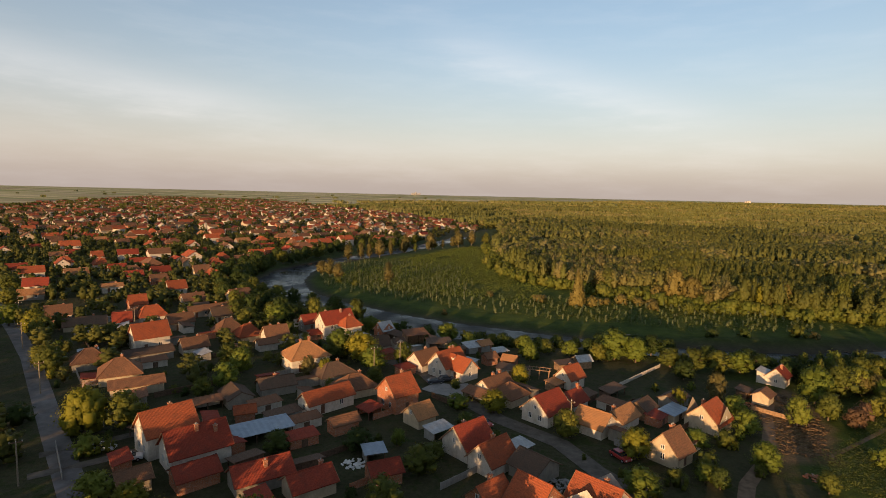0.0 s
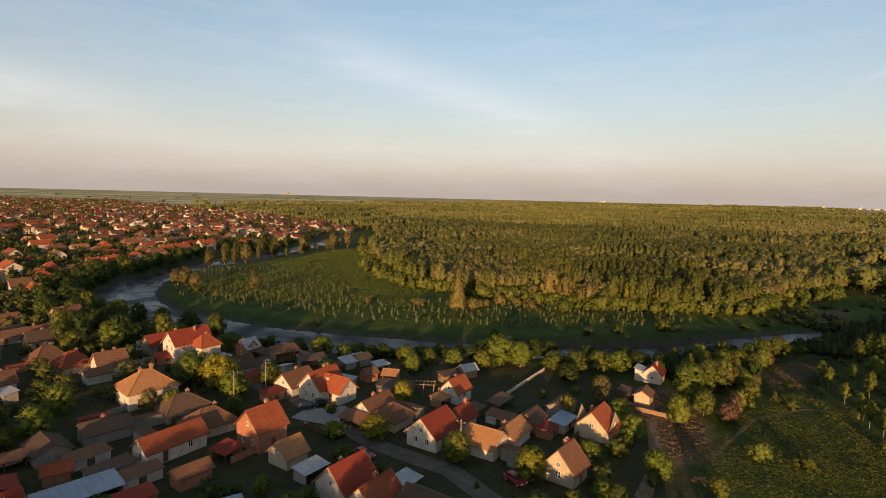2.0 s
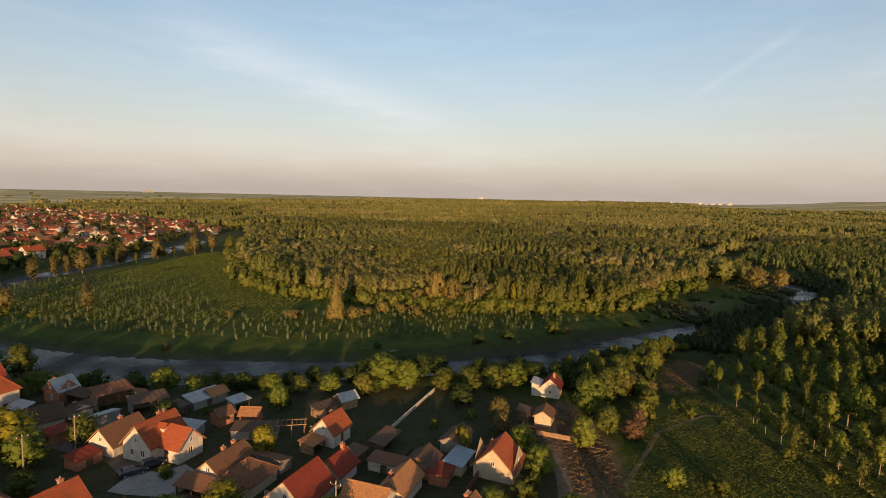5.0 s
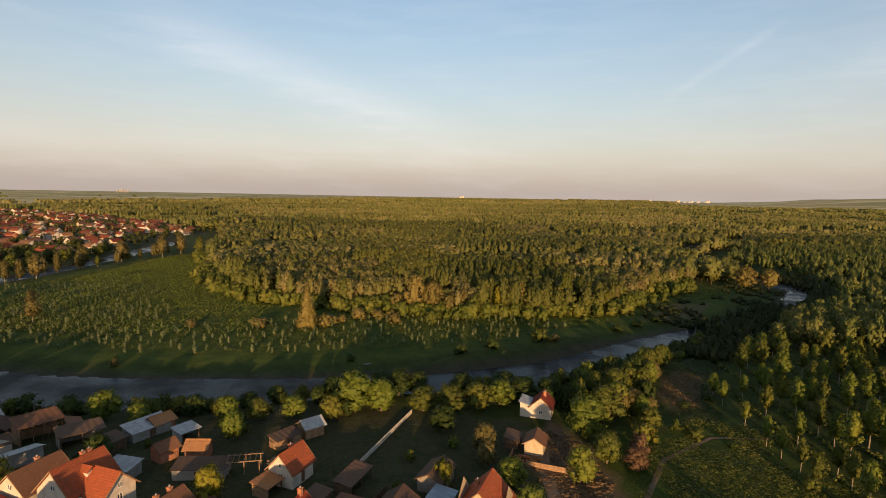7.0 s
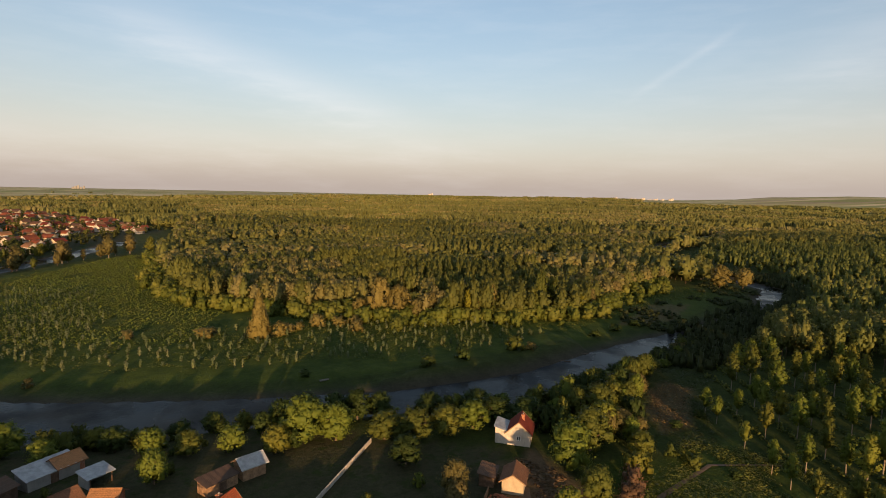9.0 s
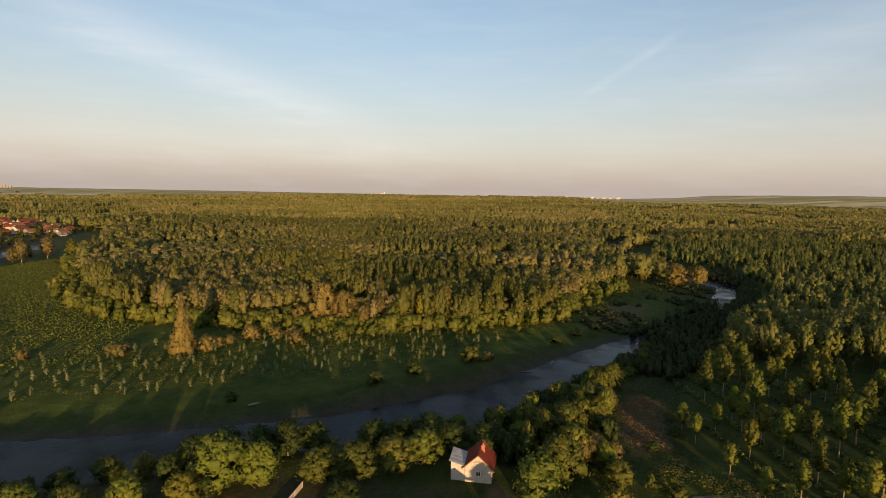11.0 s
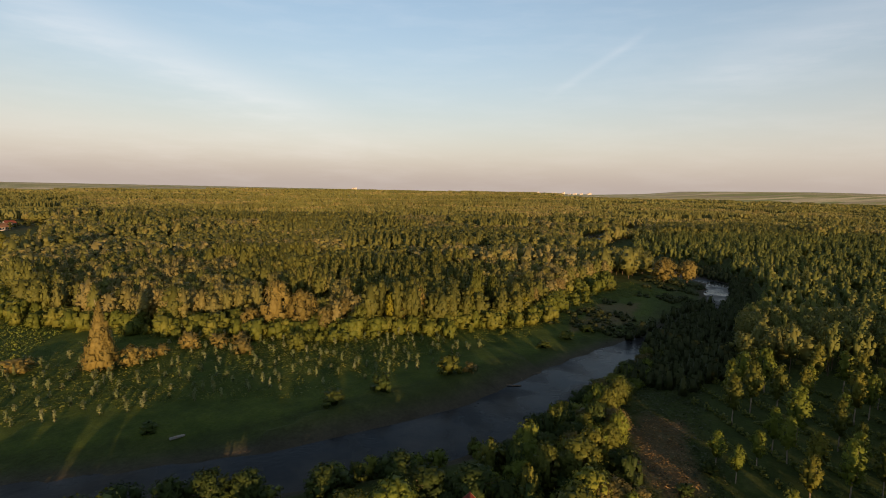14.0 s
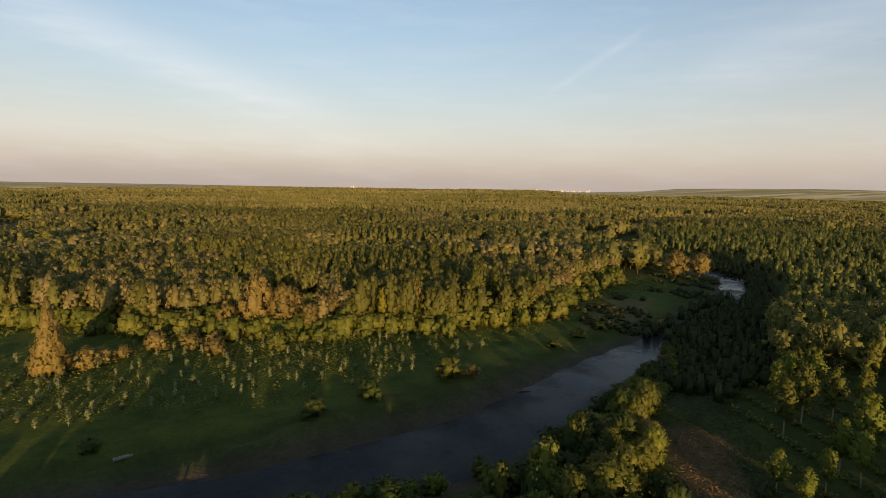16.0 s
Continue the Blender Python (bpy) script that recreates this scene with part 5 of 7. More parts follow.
def forests():
    r = np.random.default_rng(21)
    near_t = templates("round", 6, 18, 270, 0.42, 100, 5, 3, 0.5, 0.25, 1) + templates("wood_poplar", 6, 16, 240, 0.38, 120, 5, 3, 0.5, 0.25, 1)
    young_t = templates("round", 4, 16, 176, 0.5, 110, 5, 3, 0.4, 0.2, 1) + templates("poplar", 6, 14, 154, 0.42, 130, 5, 3, 0.35, 0.2, 1)
    mid_t = templates("round", 5, 7, 28, 0.8, 140, 4, 3, 0.5, 0.2, 1) + templates("wood_poplar", 5, 6, 24, 0.7, 160, 4, 3, 0.5, 0.2, 1)
    far_t = groves(6, 20, 180, 0.30) + groves(6, 22, 190, 0.24)

    def plant(name, area, box_, d, lo, hi, temps, mat, label, hmul=1.0, wmul=1.0, step=42.0, young=False):
        p = jitter(*box_, d, r, radians(35), 0.46)
        dist = np.hypot(p[:, 0] - 20, p[:, 1] - 60)
        keep = in_view(p) & inside(area, p[:, 0], p[:, 1]) & ((dist < 3300) | (np.arctan2(p[:, 0], p[:, 1]) < 0.78)) & (dist >= lo) & (dist < hi) & (river_distance(p[:, 0], p[:, 1]) > 5)
        for cx, cy, rx, ry in GLADES:
            keep &= ((p[:, 0] - cx) / rx) ** 2 + ((p[:, 1] - cy) / ry) ** 2 > 1
        p = p[keep]
        who, rim = stand_of(p, step, r)
        n = who.max() + 1
        tall = r.choice([7.5, 9.5, 11.0, 12.5, 14.0], n, p=(0.15, 0.25, 0.3, 0.2, 0.1))[who]
        kind = r.uniform(0, 1, n)[who]           # low: willows and mixed trees; high: poplar rows
        shade_ = r.normal(0.36, 0.20, n)[who]
        pale = (r.uniform(0, 1, n) < 0.28)[who]
        band = ((p[:, 0] - 64) / 40) ** 2 + ((p[:, 1] - 350) / 26) ** 2 < 1
        pale = (pale | band) & ~np.full(len(p), young)
        half = 4 if temps is young_t else len(temps) // 2
        poplar = (r.uniform(0, 1, len(p)) < np.where(kind > 0.66, 0.9, 0.15)) & ~(pale & (r.uniform(0, 1, len(p)) < 0.85))
        if young:
            poplar |= r.uniform(0, 1, len(p)) < 0.9
            tall = 0.5 * tall + 5.0
        keep = (rim > d * 0.5) | (r.uniform(0, 1, len(p)) < 0.25)
        h = (np.where(pale, 9.0, tall) + r.normal(0, 0.9, len(p))) * hmul
        w = np.where(poplar, r.uniform(1.5, 2.3, len(p)), r.uniform(2.2, 3.8, len(p))) * wmul
        tone = np.clip(np.where(pale, r.normal(0.80, 0.1, len(p)), shade_) + r.normal(0, 0.15, len(p)) + 0.4 * ((r.uniform(0, 1, len(p)) < 0.05) & ~poplar), 0, 1)
        pick = np.where(poplar, half + r.integers(0, len(temps) - half, len(p)), r.integers(0, half, len(p)))
        k = keep
        stuff_trees(name, p[k], temps, mat, label, "woodland", np.clip(h, 4.0, 17)[k], w[k], tone[k], r, pick[k])

    plant("riverside_wood", FOREST, (0, 480, 215, 560), 4.4, 0, 330, near_t, M["forest"], "dense mixed riverside wood, tops lit by low sun", 1.16, 1.22)
    plant("poplar_wood", FOREST, (-50, 1000, 200, 1050), 6.5, 330, 760, mid_t, M["forest_mid"], "dense poplar woodland with sunlit crowns", 1.1, 1.8, 60)
    plant("distant_woodland", FOREST, (-400, 2200, 150, 2300), 18.0, 760, 1900, far_t, M["forest_far"], "wide woodland stretching over the plain", 1.0, 3.5, 130)
    plant("horizon_woodland", FOREST, (-1000, 5000, 500, 5000), 54.0, 1900, 4700, far_t, M["forest_far"], "hazy woodland towards the horizon", 1.1, 9.0, 300)
    plant("young_poplar_wood", SOUTHWOOD, (160, 520, 40, 480), 4.2, 0, 250, young_t, M["forest_green"], "dense young poplars on the river's near side", 1.05, 1.35, 60, True)
    plant("river_woodland", SOUTHWOOD, (160, 1100, -300, 900), 7.0, 250, 760, mid_t, M["forest_green"], "young poplar woodland beyond the plantation", 0.85, 1.35, 70, True)
    plant("plain_woodland", SOUTHWOOD, (300, 2300, -600, 1200), 13.0, 760, 1900, far_t, M["forest_far"], "woodland on the plain past the river", 0.9, 2.9, 130)
    # feature trees along the wood's edge
    for x, y, h, w, kind, leaf in (
        (91, 264, 15.5, 5.4, "round", "leaf_tan"), (97, 260, 13.0, 4.4, "round", "leaf_tan"), (101, 264, 11.0, 4.0, "round", "leaf_tan"), (83.5, 264, 8.0, 3.6, "round", "leaf_tan"), (103, 256, 8.0, 3.2, "round", "leaf_rust"),
        (112, 262, 9, 3.6, "round", "leaf_rust"), (132, 252, 13, 3.8, "round", "leaf_tan"), (121, 249, 12, 2.0, "poplar", "leaf_yellow"), (154, 250, 17, 2.6, "poplar", "leaf"), (158, 253, 17.5, 2.6, "poplar", "leaf"),
        (161, 249, 14.5, 2.4, "poplar", "leaf"), (164, 255, 14, 2.6, "poplar", "leaf"), (150, 246, 12, 2.6, "poplar", "leaf"), (205, 262, 8.5, 3.8, "round", "leaf_rust"), (180, 250, 9, 3.6, "round", "leaf_rust"),
        (124, 249, 9.5, 3.2, "round", "leaf_rust"), (146, 243, 9, 3.4, "round", "leaf"), (112, 251, 8.5, 3.2, "round", "leaf"), (170, 244, 8.0, 3.6, "round", "leaf_yellow"), (214, 272, 7.0, 3.6, "round", "leaf_rust"), (226, 279, 6.5, 3.4, "round", "leaf_rust"),
    ):
        tree(x, y, h, w, kind, leaf, "edge of the riverside wood")
    edge = np.array([(11, 490), (14, 430), (14, 388), (20, 345), (26, 322), (38, 299), (53, 288), (66, 277), (80, 268), (100, 251), (121, 246), (139, 242), (158, 239), (172, 241), (200, 258), (232, 274), (258, 281)], float)
    seg = np.linalg.norm(np.diff(edge, axis=0), axis=1)
    at = np.sort(r.uniform(0, seg.sum(), 620))
    acc = np.concatenate([[0], np.cumsum(seg)])
    p = np.stack([np.interp(at, acc, edge[:, 0]), np.interp(at, acc, edge[:, 1])], -1) + r.normal(0, 4.2, (620, 2)) + (0, 0.5)
    tall_ = r.uniform(1.6, 6.0, 620)
    stuff_trees("edge_bushes", p, templates("bush", 6, 8, 72, 1.2, 260, 5, 3, 0.5, 0.3, 1), M["shrub"], "bushes fringing the riverside wood", "bushes", tall_, tall_ * r.uniform(0.5, 0.85, 620), r.uniform(0.1, 0.9, 620), r)


forests()


def meadow():
    r = np.random.default_rng(33)
    # shrubs and rank growth over the meadow and the young crop
    bt = templates("bush", 6, 6, 18, 2.2, 300, 4, 2, 0)
    p = jitter(-100, 260, 200, 520, 2.1, r)
    d = river_distance(p[:, 0], p[:, 1])
    g = lumps(p[:, 0] * 2.2, p[:, 1] * 2.2)
    keep = inside(MEADOW, p[:, 0], p[:, 1]) & (d > 22 + 5 * g) & (g + r.normal(0, 0.5, len(p)) > -0.6)
    p = p[keep]
    h = r.uniform(0.3, 1.0, len(p)) * np.where(r.uniform(0, 1, len(p)) < 0.04, 2.4, 1)
    stuff_trees("meadow_shrubs", p, bt, M["shrub"], "rank green shrubs and weeds on the meadow", "shrubs", h, r.uniform(0.9, 1.8, len(p)), r.uniform(0.2, 0.9, len(p)), r)
    # a young crop in close rows on the upper field
    rows_, along = np.meshgrid(np.arange(0, 120, 2.4), np.arange(0, 230, 1.25))
    q = np.stack([rows_.ravel(), along.ravel()], -1) + r.normal(0, 0.18, (rows_.size, 2))
    c, s = math.cos(radians(20)), math.sin(radians(20))
    q = np.stack([-88 + q[:, 0] * c + q[:, 1] * s, 290 - q[:, 0] * s + q[:, 1] * c], -1)
    q = q[inside(MEADOW, q[:, 0], q[:, 1]) & (river_distance(q[:, 0], q[:, 1]) > 16) & (lumps(q[:, 0] * 2, q[:, 1] * 2) > -1.0)]
    stuff_trees("crop_rows", q, templates("bush", 5, 3, 6, 4.2, 340, 4, 2, 0), M["crop"], "leafy green crop in close rows", "crop", r.uniform(0.6, 1.2, len(q)), r.uniform(0.6, 0.95, len(q)), r.uniform(0.4, 1, len(q)), r)
    # planted saplings in rows
    rows = []
    for k in range(18):
        for j in range(46):
            x, y = -66 + j * 4.4 + r.normal(0, 1.1), 234 + k * 4.4 - 0.12 * (j * 4.4) + r.normal(0, 1.1)
            if inside(MEADOW, [x], [y])[0] and river_distance(np.array([x]), np.array([y]))[0] > 18 and r.uniform() < 0.85 and not (0 < x < 60 and y > 262):
                rows.append((x, y))
    rows.sort(key=lambda q: q[1])
    rest = np.array(rows[290:])
    for x, y in rows[:290]:
        tree(x, y, float(r.uniform(1.3, 2.9)), float(r.uniform(0.45, 0.75)), "sapling", "sapling", "saplings planted in rows")
    more = np.stack(np.meshgrid(np.arange(-112, 6, 6.0), np.arange(0, 30) * 3.4, indexing="ij"), -1).reshape(-1, 2)
    more = np.stack([more[:, 0] + 0.3 * more[:, 1], 262 + more[:, 1] - 0.35 * (more[:, 0] + 60)], -1) + r.normal(0, 0.5, more.shape)
    more = more[inside(MEADOW, more[:, 0], more[:, 1]) & (river_distance(more[:, 0], more[:, 1]) > 9) & (more[:, 0] < -8)]
    more = np.concatenate([more, rest.reshape(-1, 2)])
    stuff_trees("sapling_rows", more, templates("wood_poplar", 5, 7, 22, 1.7, 360, 4, 2, 0.3), M["sapling_rows"], "pale saplings in rows across the upper meadow", "saplings", r.uniform(1.6, 3.4, len(more)), r.uniform(0.4, 0.65, len(more)), r.uniform(0, 1, len(more)), r)
    # lone plants of the meadow
    tree(46, 250.5, 16.0, 4.8, "spire", "leaf_tan")
    for x, y, h, w in ((52.5, 250.5, 4.4, 3.4), (66, 257, 4.6, 3.2), (73, 255, 3.6, 3.6), (79, 256, 3.4, 3.0), (59, 254, 3.0, 2.6)):
        tree(x, y, h, w, "bush", "leaf_tan")
    for x, y, h, w, leaf in ((55, 252, 3.4, 3.0, "leaf_tan"), (30, 256, 3.2, 4.6, "leaf_tan"), (-44, 287, 12.0, 3.8, "leaf_rust"), (-92, 392, 13.0, 4.6, "leaf_rust"), (-71, 400, 14.0, 4.8, "leaf_rust"), (-59, 446, 15.0, 5.0, "leaf_rust"), (-41, 466, 15.0, 5.2, "leaf_rust"), (-19, 489, 16.0, 5.0, "leaf_rust"), (-8, 506, 15.0, 5.5, "leaf_rust"), (5, 502, 13.0, 5.0, "leaf"), (-80, 306, 11.0, 4.4, "leaf_rust"), (-73, 297, 9.5, 4.0, "leaf_rust"), (-87, 314, 9.0, 4.2, "leaf_rust"), (77, 246, 4.5, 3.0, "leaf_rust"), (90, 243, 5.0, 3.4, "leaf"),
                             (-10, 226, 2.4, 1.6, "leaf_rust"), (8, 262, 3.0, 2.4, "leaf_rust"), (-60, 282, 3.0, 2.2, "leaf"), (-70, 288, 3.5, 2.4, "leaf")):
        tree(x, y, h, w, "bush" if h < 6 else "wood_poplar", leaf)
    for x, y, h, w, leaf in ((113, 204.5, 4.6, 3.4, "leaf"), (95.5, 203.5, 3.8, 3.0, "leaf_dark"), (84, 202.5, 3.0, 3.2, "leaf_dark"), (118, 203, 2.4, 2.0, "leaf_rust"), (52, 209, 1.8, 2.2, "leaf_dark"), (152, 214, 2.2, 2.6, "leaf_dark"), (164, 217, 2.6, 3.0, "leaf_dark"), (176, 220, 2.4, 3.0, "leaf_dark")):
        tree(x, y, h, w, "bush", leaf)
    # a dark scrub belt along the narrowed river
    p = jitter(150, 345, 170, 305, 2.8, r)
    p = p[(p[:, 0] > 172) | (p[:, 1] < 190)]
    d = river_distance(p[:, 0], p[:, 1])
    p = p[(d > 0.5) & (d < 30) & ~inside(SOUTHWOOD, p[:, 0], p[:, 1]) & ~inside(FOREST, p[:, 0], p[:, 1])]
    north = p[:, 1] > np.interp(p[:, 0], [172, 195, 235, 258, 285, 306, 345], [206.5, 213, 226, 229, 238, 250, 330])
    keep = ~north | (lumps(p[:, 0] * 5, p[:, 1] * 5) > 0.35)
    p, north = p[keep], north[keep]
    stuff_trees("river_scrub", p, templates("bush", 6, 8, 44, 1.7, 320, 4, 2), M["scrub"], "low dark willow scrub along the narrow river", "shrubs", np.where(north, r.uniform(0.5, 1.8, len(p)), r.uniform(2.2, 4.8, len(p))), r.uniform(1.2, 2.2, len(p)), r.uniform(0, 0.6, len(p)), r)
    # big trees by the far pool and the row of poplars beyond the bend
    for x, y, h, w in ((284, 268, 12.5, 6.5), (297, 264, 11.5, 5.5)):
        tree(x, y, h, w, "round", "leaf_tan", label="spreading riverside tree with thin sunlit crown")
    for k in range(16):
        t = k / 15
        x, y = -92 + 96 * t + r.normal(0, 3), 395 + 130 * t + r.normal(0, 5)
        tree(x, y, float(r.uniform(7, 13)), float(r.uniform(2.2, 4.0)), "wood_poplar" if r.uniform() < 0.6 else "round", "leaf_rust" if r.uniform() < 0.45 else "leaf", "trees along the far bank")


meadow()


def thickets():
    r = np.random.default_rng(41)
    # named trees among the houses: x, y, height, half width, kind, leaf
    for row in (
        (-68.5, 104, 9.0, 4.6, "willow", "leaf_yellow"), (-62.5, 106.5, 7.8, 4.0, "round", "leaf"), (-34, 159, 8.0, 5.0, "round", "leaf_bright"), (-27.5, 155.5, 8.6, 5.2, "round", "leaf_yellow"), (-22.5, 149, 6.6, 3.8, "round", "leaf_bright"),
        (-15.5, 154.6, 6.5, 3.0, "round", "leaf"), (-37, 139.5, 6.0, 2.4, "round", "leaf_rust"), (-33, 140, 5.5, 2.4, "round", "leaf_yellow"), (15, 141, 6.0, 2.6, "round", "leaf_yellow"), (8.6, 124.5, 5.2, 3.3, "round", "leaf_yellow"),
        (1, 126, 3.4, 3.2, "bush", "leaf_bright"), (22.5, 114, 5.8, 3.0, "round", "leaf"), (33.5, 106.5, 6.0, 3.2, "round", "leaf_yellow"), (49.4, 132.2, 5.0, 2.3, "bush", "leaf_yellow"),
        (60.5, 139.5, 6.5, 2.6, "round", "leaf_rust"), (59.5, 136.5, 4.6, 2.0, "round", "leaf_rust"), (58.5, 120, 5.2, 3.0, "round", "leaf_bright"), (52, 114, 3.4, 2.4, "bush", "leaf"),
        (46, 112, 4.2, 2.6, "round", "leaf_bright"), (31, 94, 4.8, 3.6, "round", "leaf_bright"), (45, 104, 3.6, 2.6, "bush", "leaf"), (38, 98, 3.2, 2.2, "bush", "leaf"),
        (43.5, 168, 9.0, 5.0, "round", "leaf_bright"), (49, 166, 7.4, 4.0, "round", "leaf_bright"), (38, 165, 5.5, 3.0, "round", "leaf"), (18.2, 173, 5.0, 2.8, "round", "leaf_bright"), (24, 170, 4.8, 2.8, "round", "leaf"), (31, 169, 4.8, 2.8, "round", "leaf_bright"),
        (12, 180, 5.0, 3.0, "round", "leaf_dark"), (4, 183, 4.6, 2.8, "bush", "leaf"), (-6, 187, 6.4, 4.0, "round", "leaf_bright"), (-13, 190, 4.8, 3.6, "bush", "leaf_dark"), (-22, 196, 4.4, 3.4, "bush", "leaf_dark"),
        (57.5, 163, 5.6, 3.6, "round", "leaf"), (63, 161, 6.2, 3.8, "round", "leaf"), (69, 160, 6.2, 3.8, "round", "leaf"), (75, 160.5, 6.0, 3.6, "round", "leaf_bright"), (81, 162, 5.4, 3.6, "round", "leaf_dark"), (86, 158, 6.0, 4.0, "round", "leaf_dark"), (80, 168, 5.0, 3.4, "round", "leaf_dark"), (70, 170, 5.0, 3.4, "round", "leaf_dark"),
        (82.5, 139.5, 9.0, 4.2, "round", "leaf_bright"), (71.5, 126, 6.5, 2.8, "round", "leaf_bright"), (90.5, 144, 8.5, 4.2, "round", "leaf"), (102, 155, 7.5, 4.0, "round", "leaf"), (97, 148, 7.0, 3.6, "round", "leaf_bright"), (80, 130, 6.0, 3.0, "round", "leaf"), (83, 126, 4.6, 2.6, "round", "leaf_red"),
        (87, 130, 4.4, 2.4, "bush", "leaf_red"), (92, 134, 4.4, 3.0, "bush", "leaf"), (98, 139, 4.6, 2.8, "round", "leaf"), (78, 110, 3.4, 2.6, "bush", "leaf_bright"), (84, 106, 2.8, 2.8, "bush", "leaf"),
        (-100.5, 134, 7.0, 3.8, "round", "leaf"), (-106, 138, 6.0, 3.4, "round", "leaf"), (-131, 165, 8.5, 4.6, "round", "leaf_yellow"), (-126, 161, 7.5, 3.6, "round", "leaf"), (-152, 178, 7.5, 4.6, "round", "leaf_bright"), (-178, 206, 7.5, 4.6, "round", "leaf"), (-201, 232, 8.0, 5.0, "round", "leaf"), (-62, 96, 4.0, 3.0, "bush", "leaf_bright"),
        (-51, 83, 4.6, 3.4, "round", "leaf_bright"), (-44, 81, 4.6, 3.0, "round", "leaf_yellow"), (-54, 130.5, 6.4, 3.4, "round", "leaf_bright"), (-55, 141, 6.8, 3.4, "round", "leaf_bright"), (-56, 124, 5.0, 2.6, "round", "leaf"), (-61, 147, 6.0, 3.4, "round", "leaf"),
        (-30, 101, 4.2, 2.8, "round", "leaf_dark"), (-16, 104, 4.2, 3.2, "round", "leaf_dark"), (-75, 188, 7.5, 5.0, "round", "leaf"), (-66, 192, 8.5, 5.4, "round", "leaf_bright"), (-84, 200, 7.5, 4.4, "round", "leaf"),
        (-92, 222, 6.5, 4.0, "round", "leaf"), (-74, 208, 6.0, 3.6, "round", "leaf"), (-60, 204, 5.0, 3.2, "bush", "leaf"), (-112, 246, 8.0, 4.2, "round", "leaf_dark"), (-122, 262, 8.5, 4.6, "round", "leaf_dark"),
        (-130, 280, 8.5, 4.6, "round", "leaf_dark"), (-134, 300, 9.0, 4.8, "round", "leaf_dark"), (-136, 322, 9.0, 4.6, "round", "leaf_dark"), (-138, 345, 9.0, 4.6, "round", "leaf_dark"), (-134, 368, 9.0, 4.6, "round", "leaf_dark"),
        (-100, 232, 7.0, 4.0, "round", "leaf_dark"), (-84, 106, 4.0, 3.4, "bush", "leaf_dark"), (-92, 100, 5.0, 3.4, "round", "leaf_dark"), (-100, 112, 5.0, 4.0, "round", "leaf_dark"),
    ):
        tree(*row)
    # shade trees on both village banks
    for x, y in ((-68, 203), (-78, 214), (-86, 221), (-96, 236), (-104, 250), (-112, 262), (-118, 272), (-62, 196), (-56, 203), (-80, 204), (-90, 212), (-100, 224), (-108, 238), (-50, 198), (-94, 228), (-126, 318), (-125, 304), (-122, 290), (-118, 279), (-113, 268), (-106, 258), (-99, 249), (-91, 241), (-82, 235), (-73, 229), (-63, 223), (-52, 216), (-42, 210)):
        tree(x, y, float(r.uniform(6.5, 9.5)), float(r.uniform(3.4, 4.8)), "round", "leaf_dark" if r.uniform() < 0.6 else "leaf", "trees on the village bank")
    for k in range(9):
        x = 10 + 6.3 * k + float(r.uniform(-2, 2))
        tree(x, float(np.interp(x, [0, 36, 70, 100], [186, 177.5, 173.5, 172]) + r.uniform(-2, 1)), float(r.uniform(2.4, 4.2)), float(r.uniform(1.8, 2.8)), "round", ("leaf", "leaf_dark", "leaf_dark")[int(r.integers(0, 3))], "trees on the village bank")
    # extra trees, put here to shade sun streaks off the meadow beyond the river
    for x, y, h, w in ((46, 177, 6.2, 3.4), (51, 175, 6.0, 3.2), (55.5, 174, 6.4, 3.4), (60, 173, 5.6, 3.0), (41, 178, 5.6, 3.0)):
        tree(x, y, h, w, "round", "leaf_dark", "trees on the village bank")
    # thicket on the near bank, below the last house
    belt = [(84, 156), (96, 170), (110, 173), (128, 179), (150, 190), (168, 200), (176, 190), (150, 180), (134, 172), (123, 164), (112, 155), (105, 145), (98, 141), (92, 146)]
    p = jitter(80, 180, 140, 205, 3.4, r)
    p = p[inside(belt, p[:, 0], p[:, 1]) & (river_distance(p[:, 0], p[:, 1]) > 1.0)]
    for x, y in p:
        k = r.uniform()
        tall_ = float(r.uniform(3.4, 7.0)) * (0.62 if river_distance(x, y) < 9 else 1.0)
        tree(float(x), float(y), tall_, float(r.uniform(1.8, 2.9)), "round" if k < 0.6 else "bush", ("leaf", "leaf_bright", "leaf_dark", "leaf_rust")[int(r.choice(4, p=(0.4, 0.2, 0.3, 0.1)))], "thicket on the river bank")
    # tall unseen trees added to the south-west to throw shade over the near roofs
    for k in range(26):
        tree(float(-95 + 5.4 * k + r.uniform(-2, 2)), float(r.uniform(58, 68)), float(r.uniform(9.5, 12.0) if 3 < k < 19 else r.uniform(6, 8.5)), float(r.uniform(3.2, 4.6)), "round", "leaf_dark", "garden greenery")
    # low bank growth towards the village gardens
    for k in range(64):
        x = float(r.uniform(-60, 100))
        line = np.interp(x, [-60, -30, 0, 36, 70, 100], [218, 200, 190, 181, 177, 175])
        tree(x, float(line - r.uniform(0.5, 5)), float(r.uniform(1.8, 4.2)), float(r.uniform(1.4, 2.8)), "bush", ("leaf", "leaf_dark", "leaf_bright")[int(r.integers(0, 3))], "bushes along the near bank")
    # gardens
    solid = [(o.matrix_basis.translation.x, o.matrix_basis.translation.y) for o in scene.objects if o.name.startswith(("house", "shed", "outbuilding"))]
    made, joined = 0, []
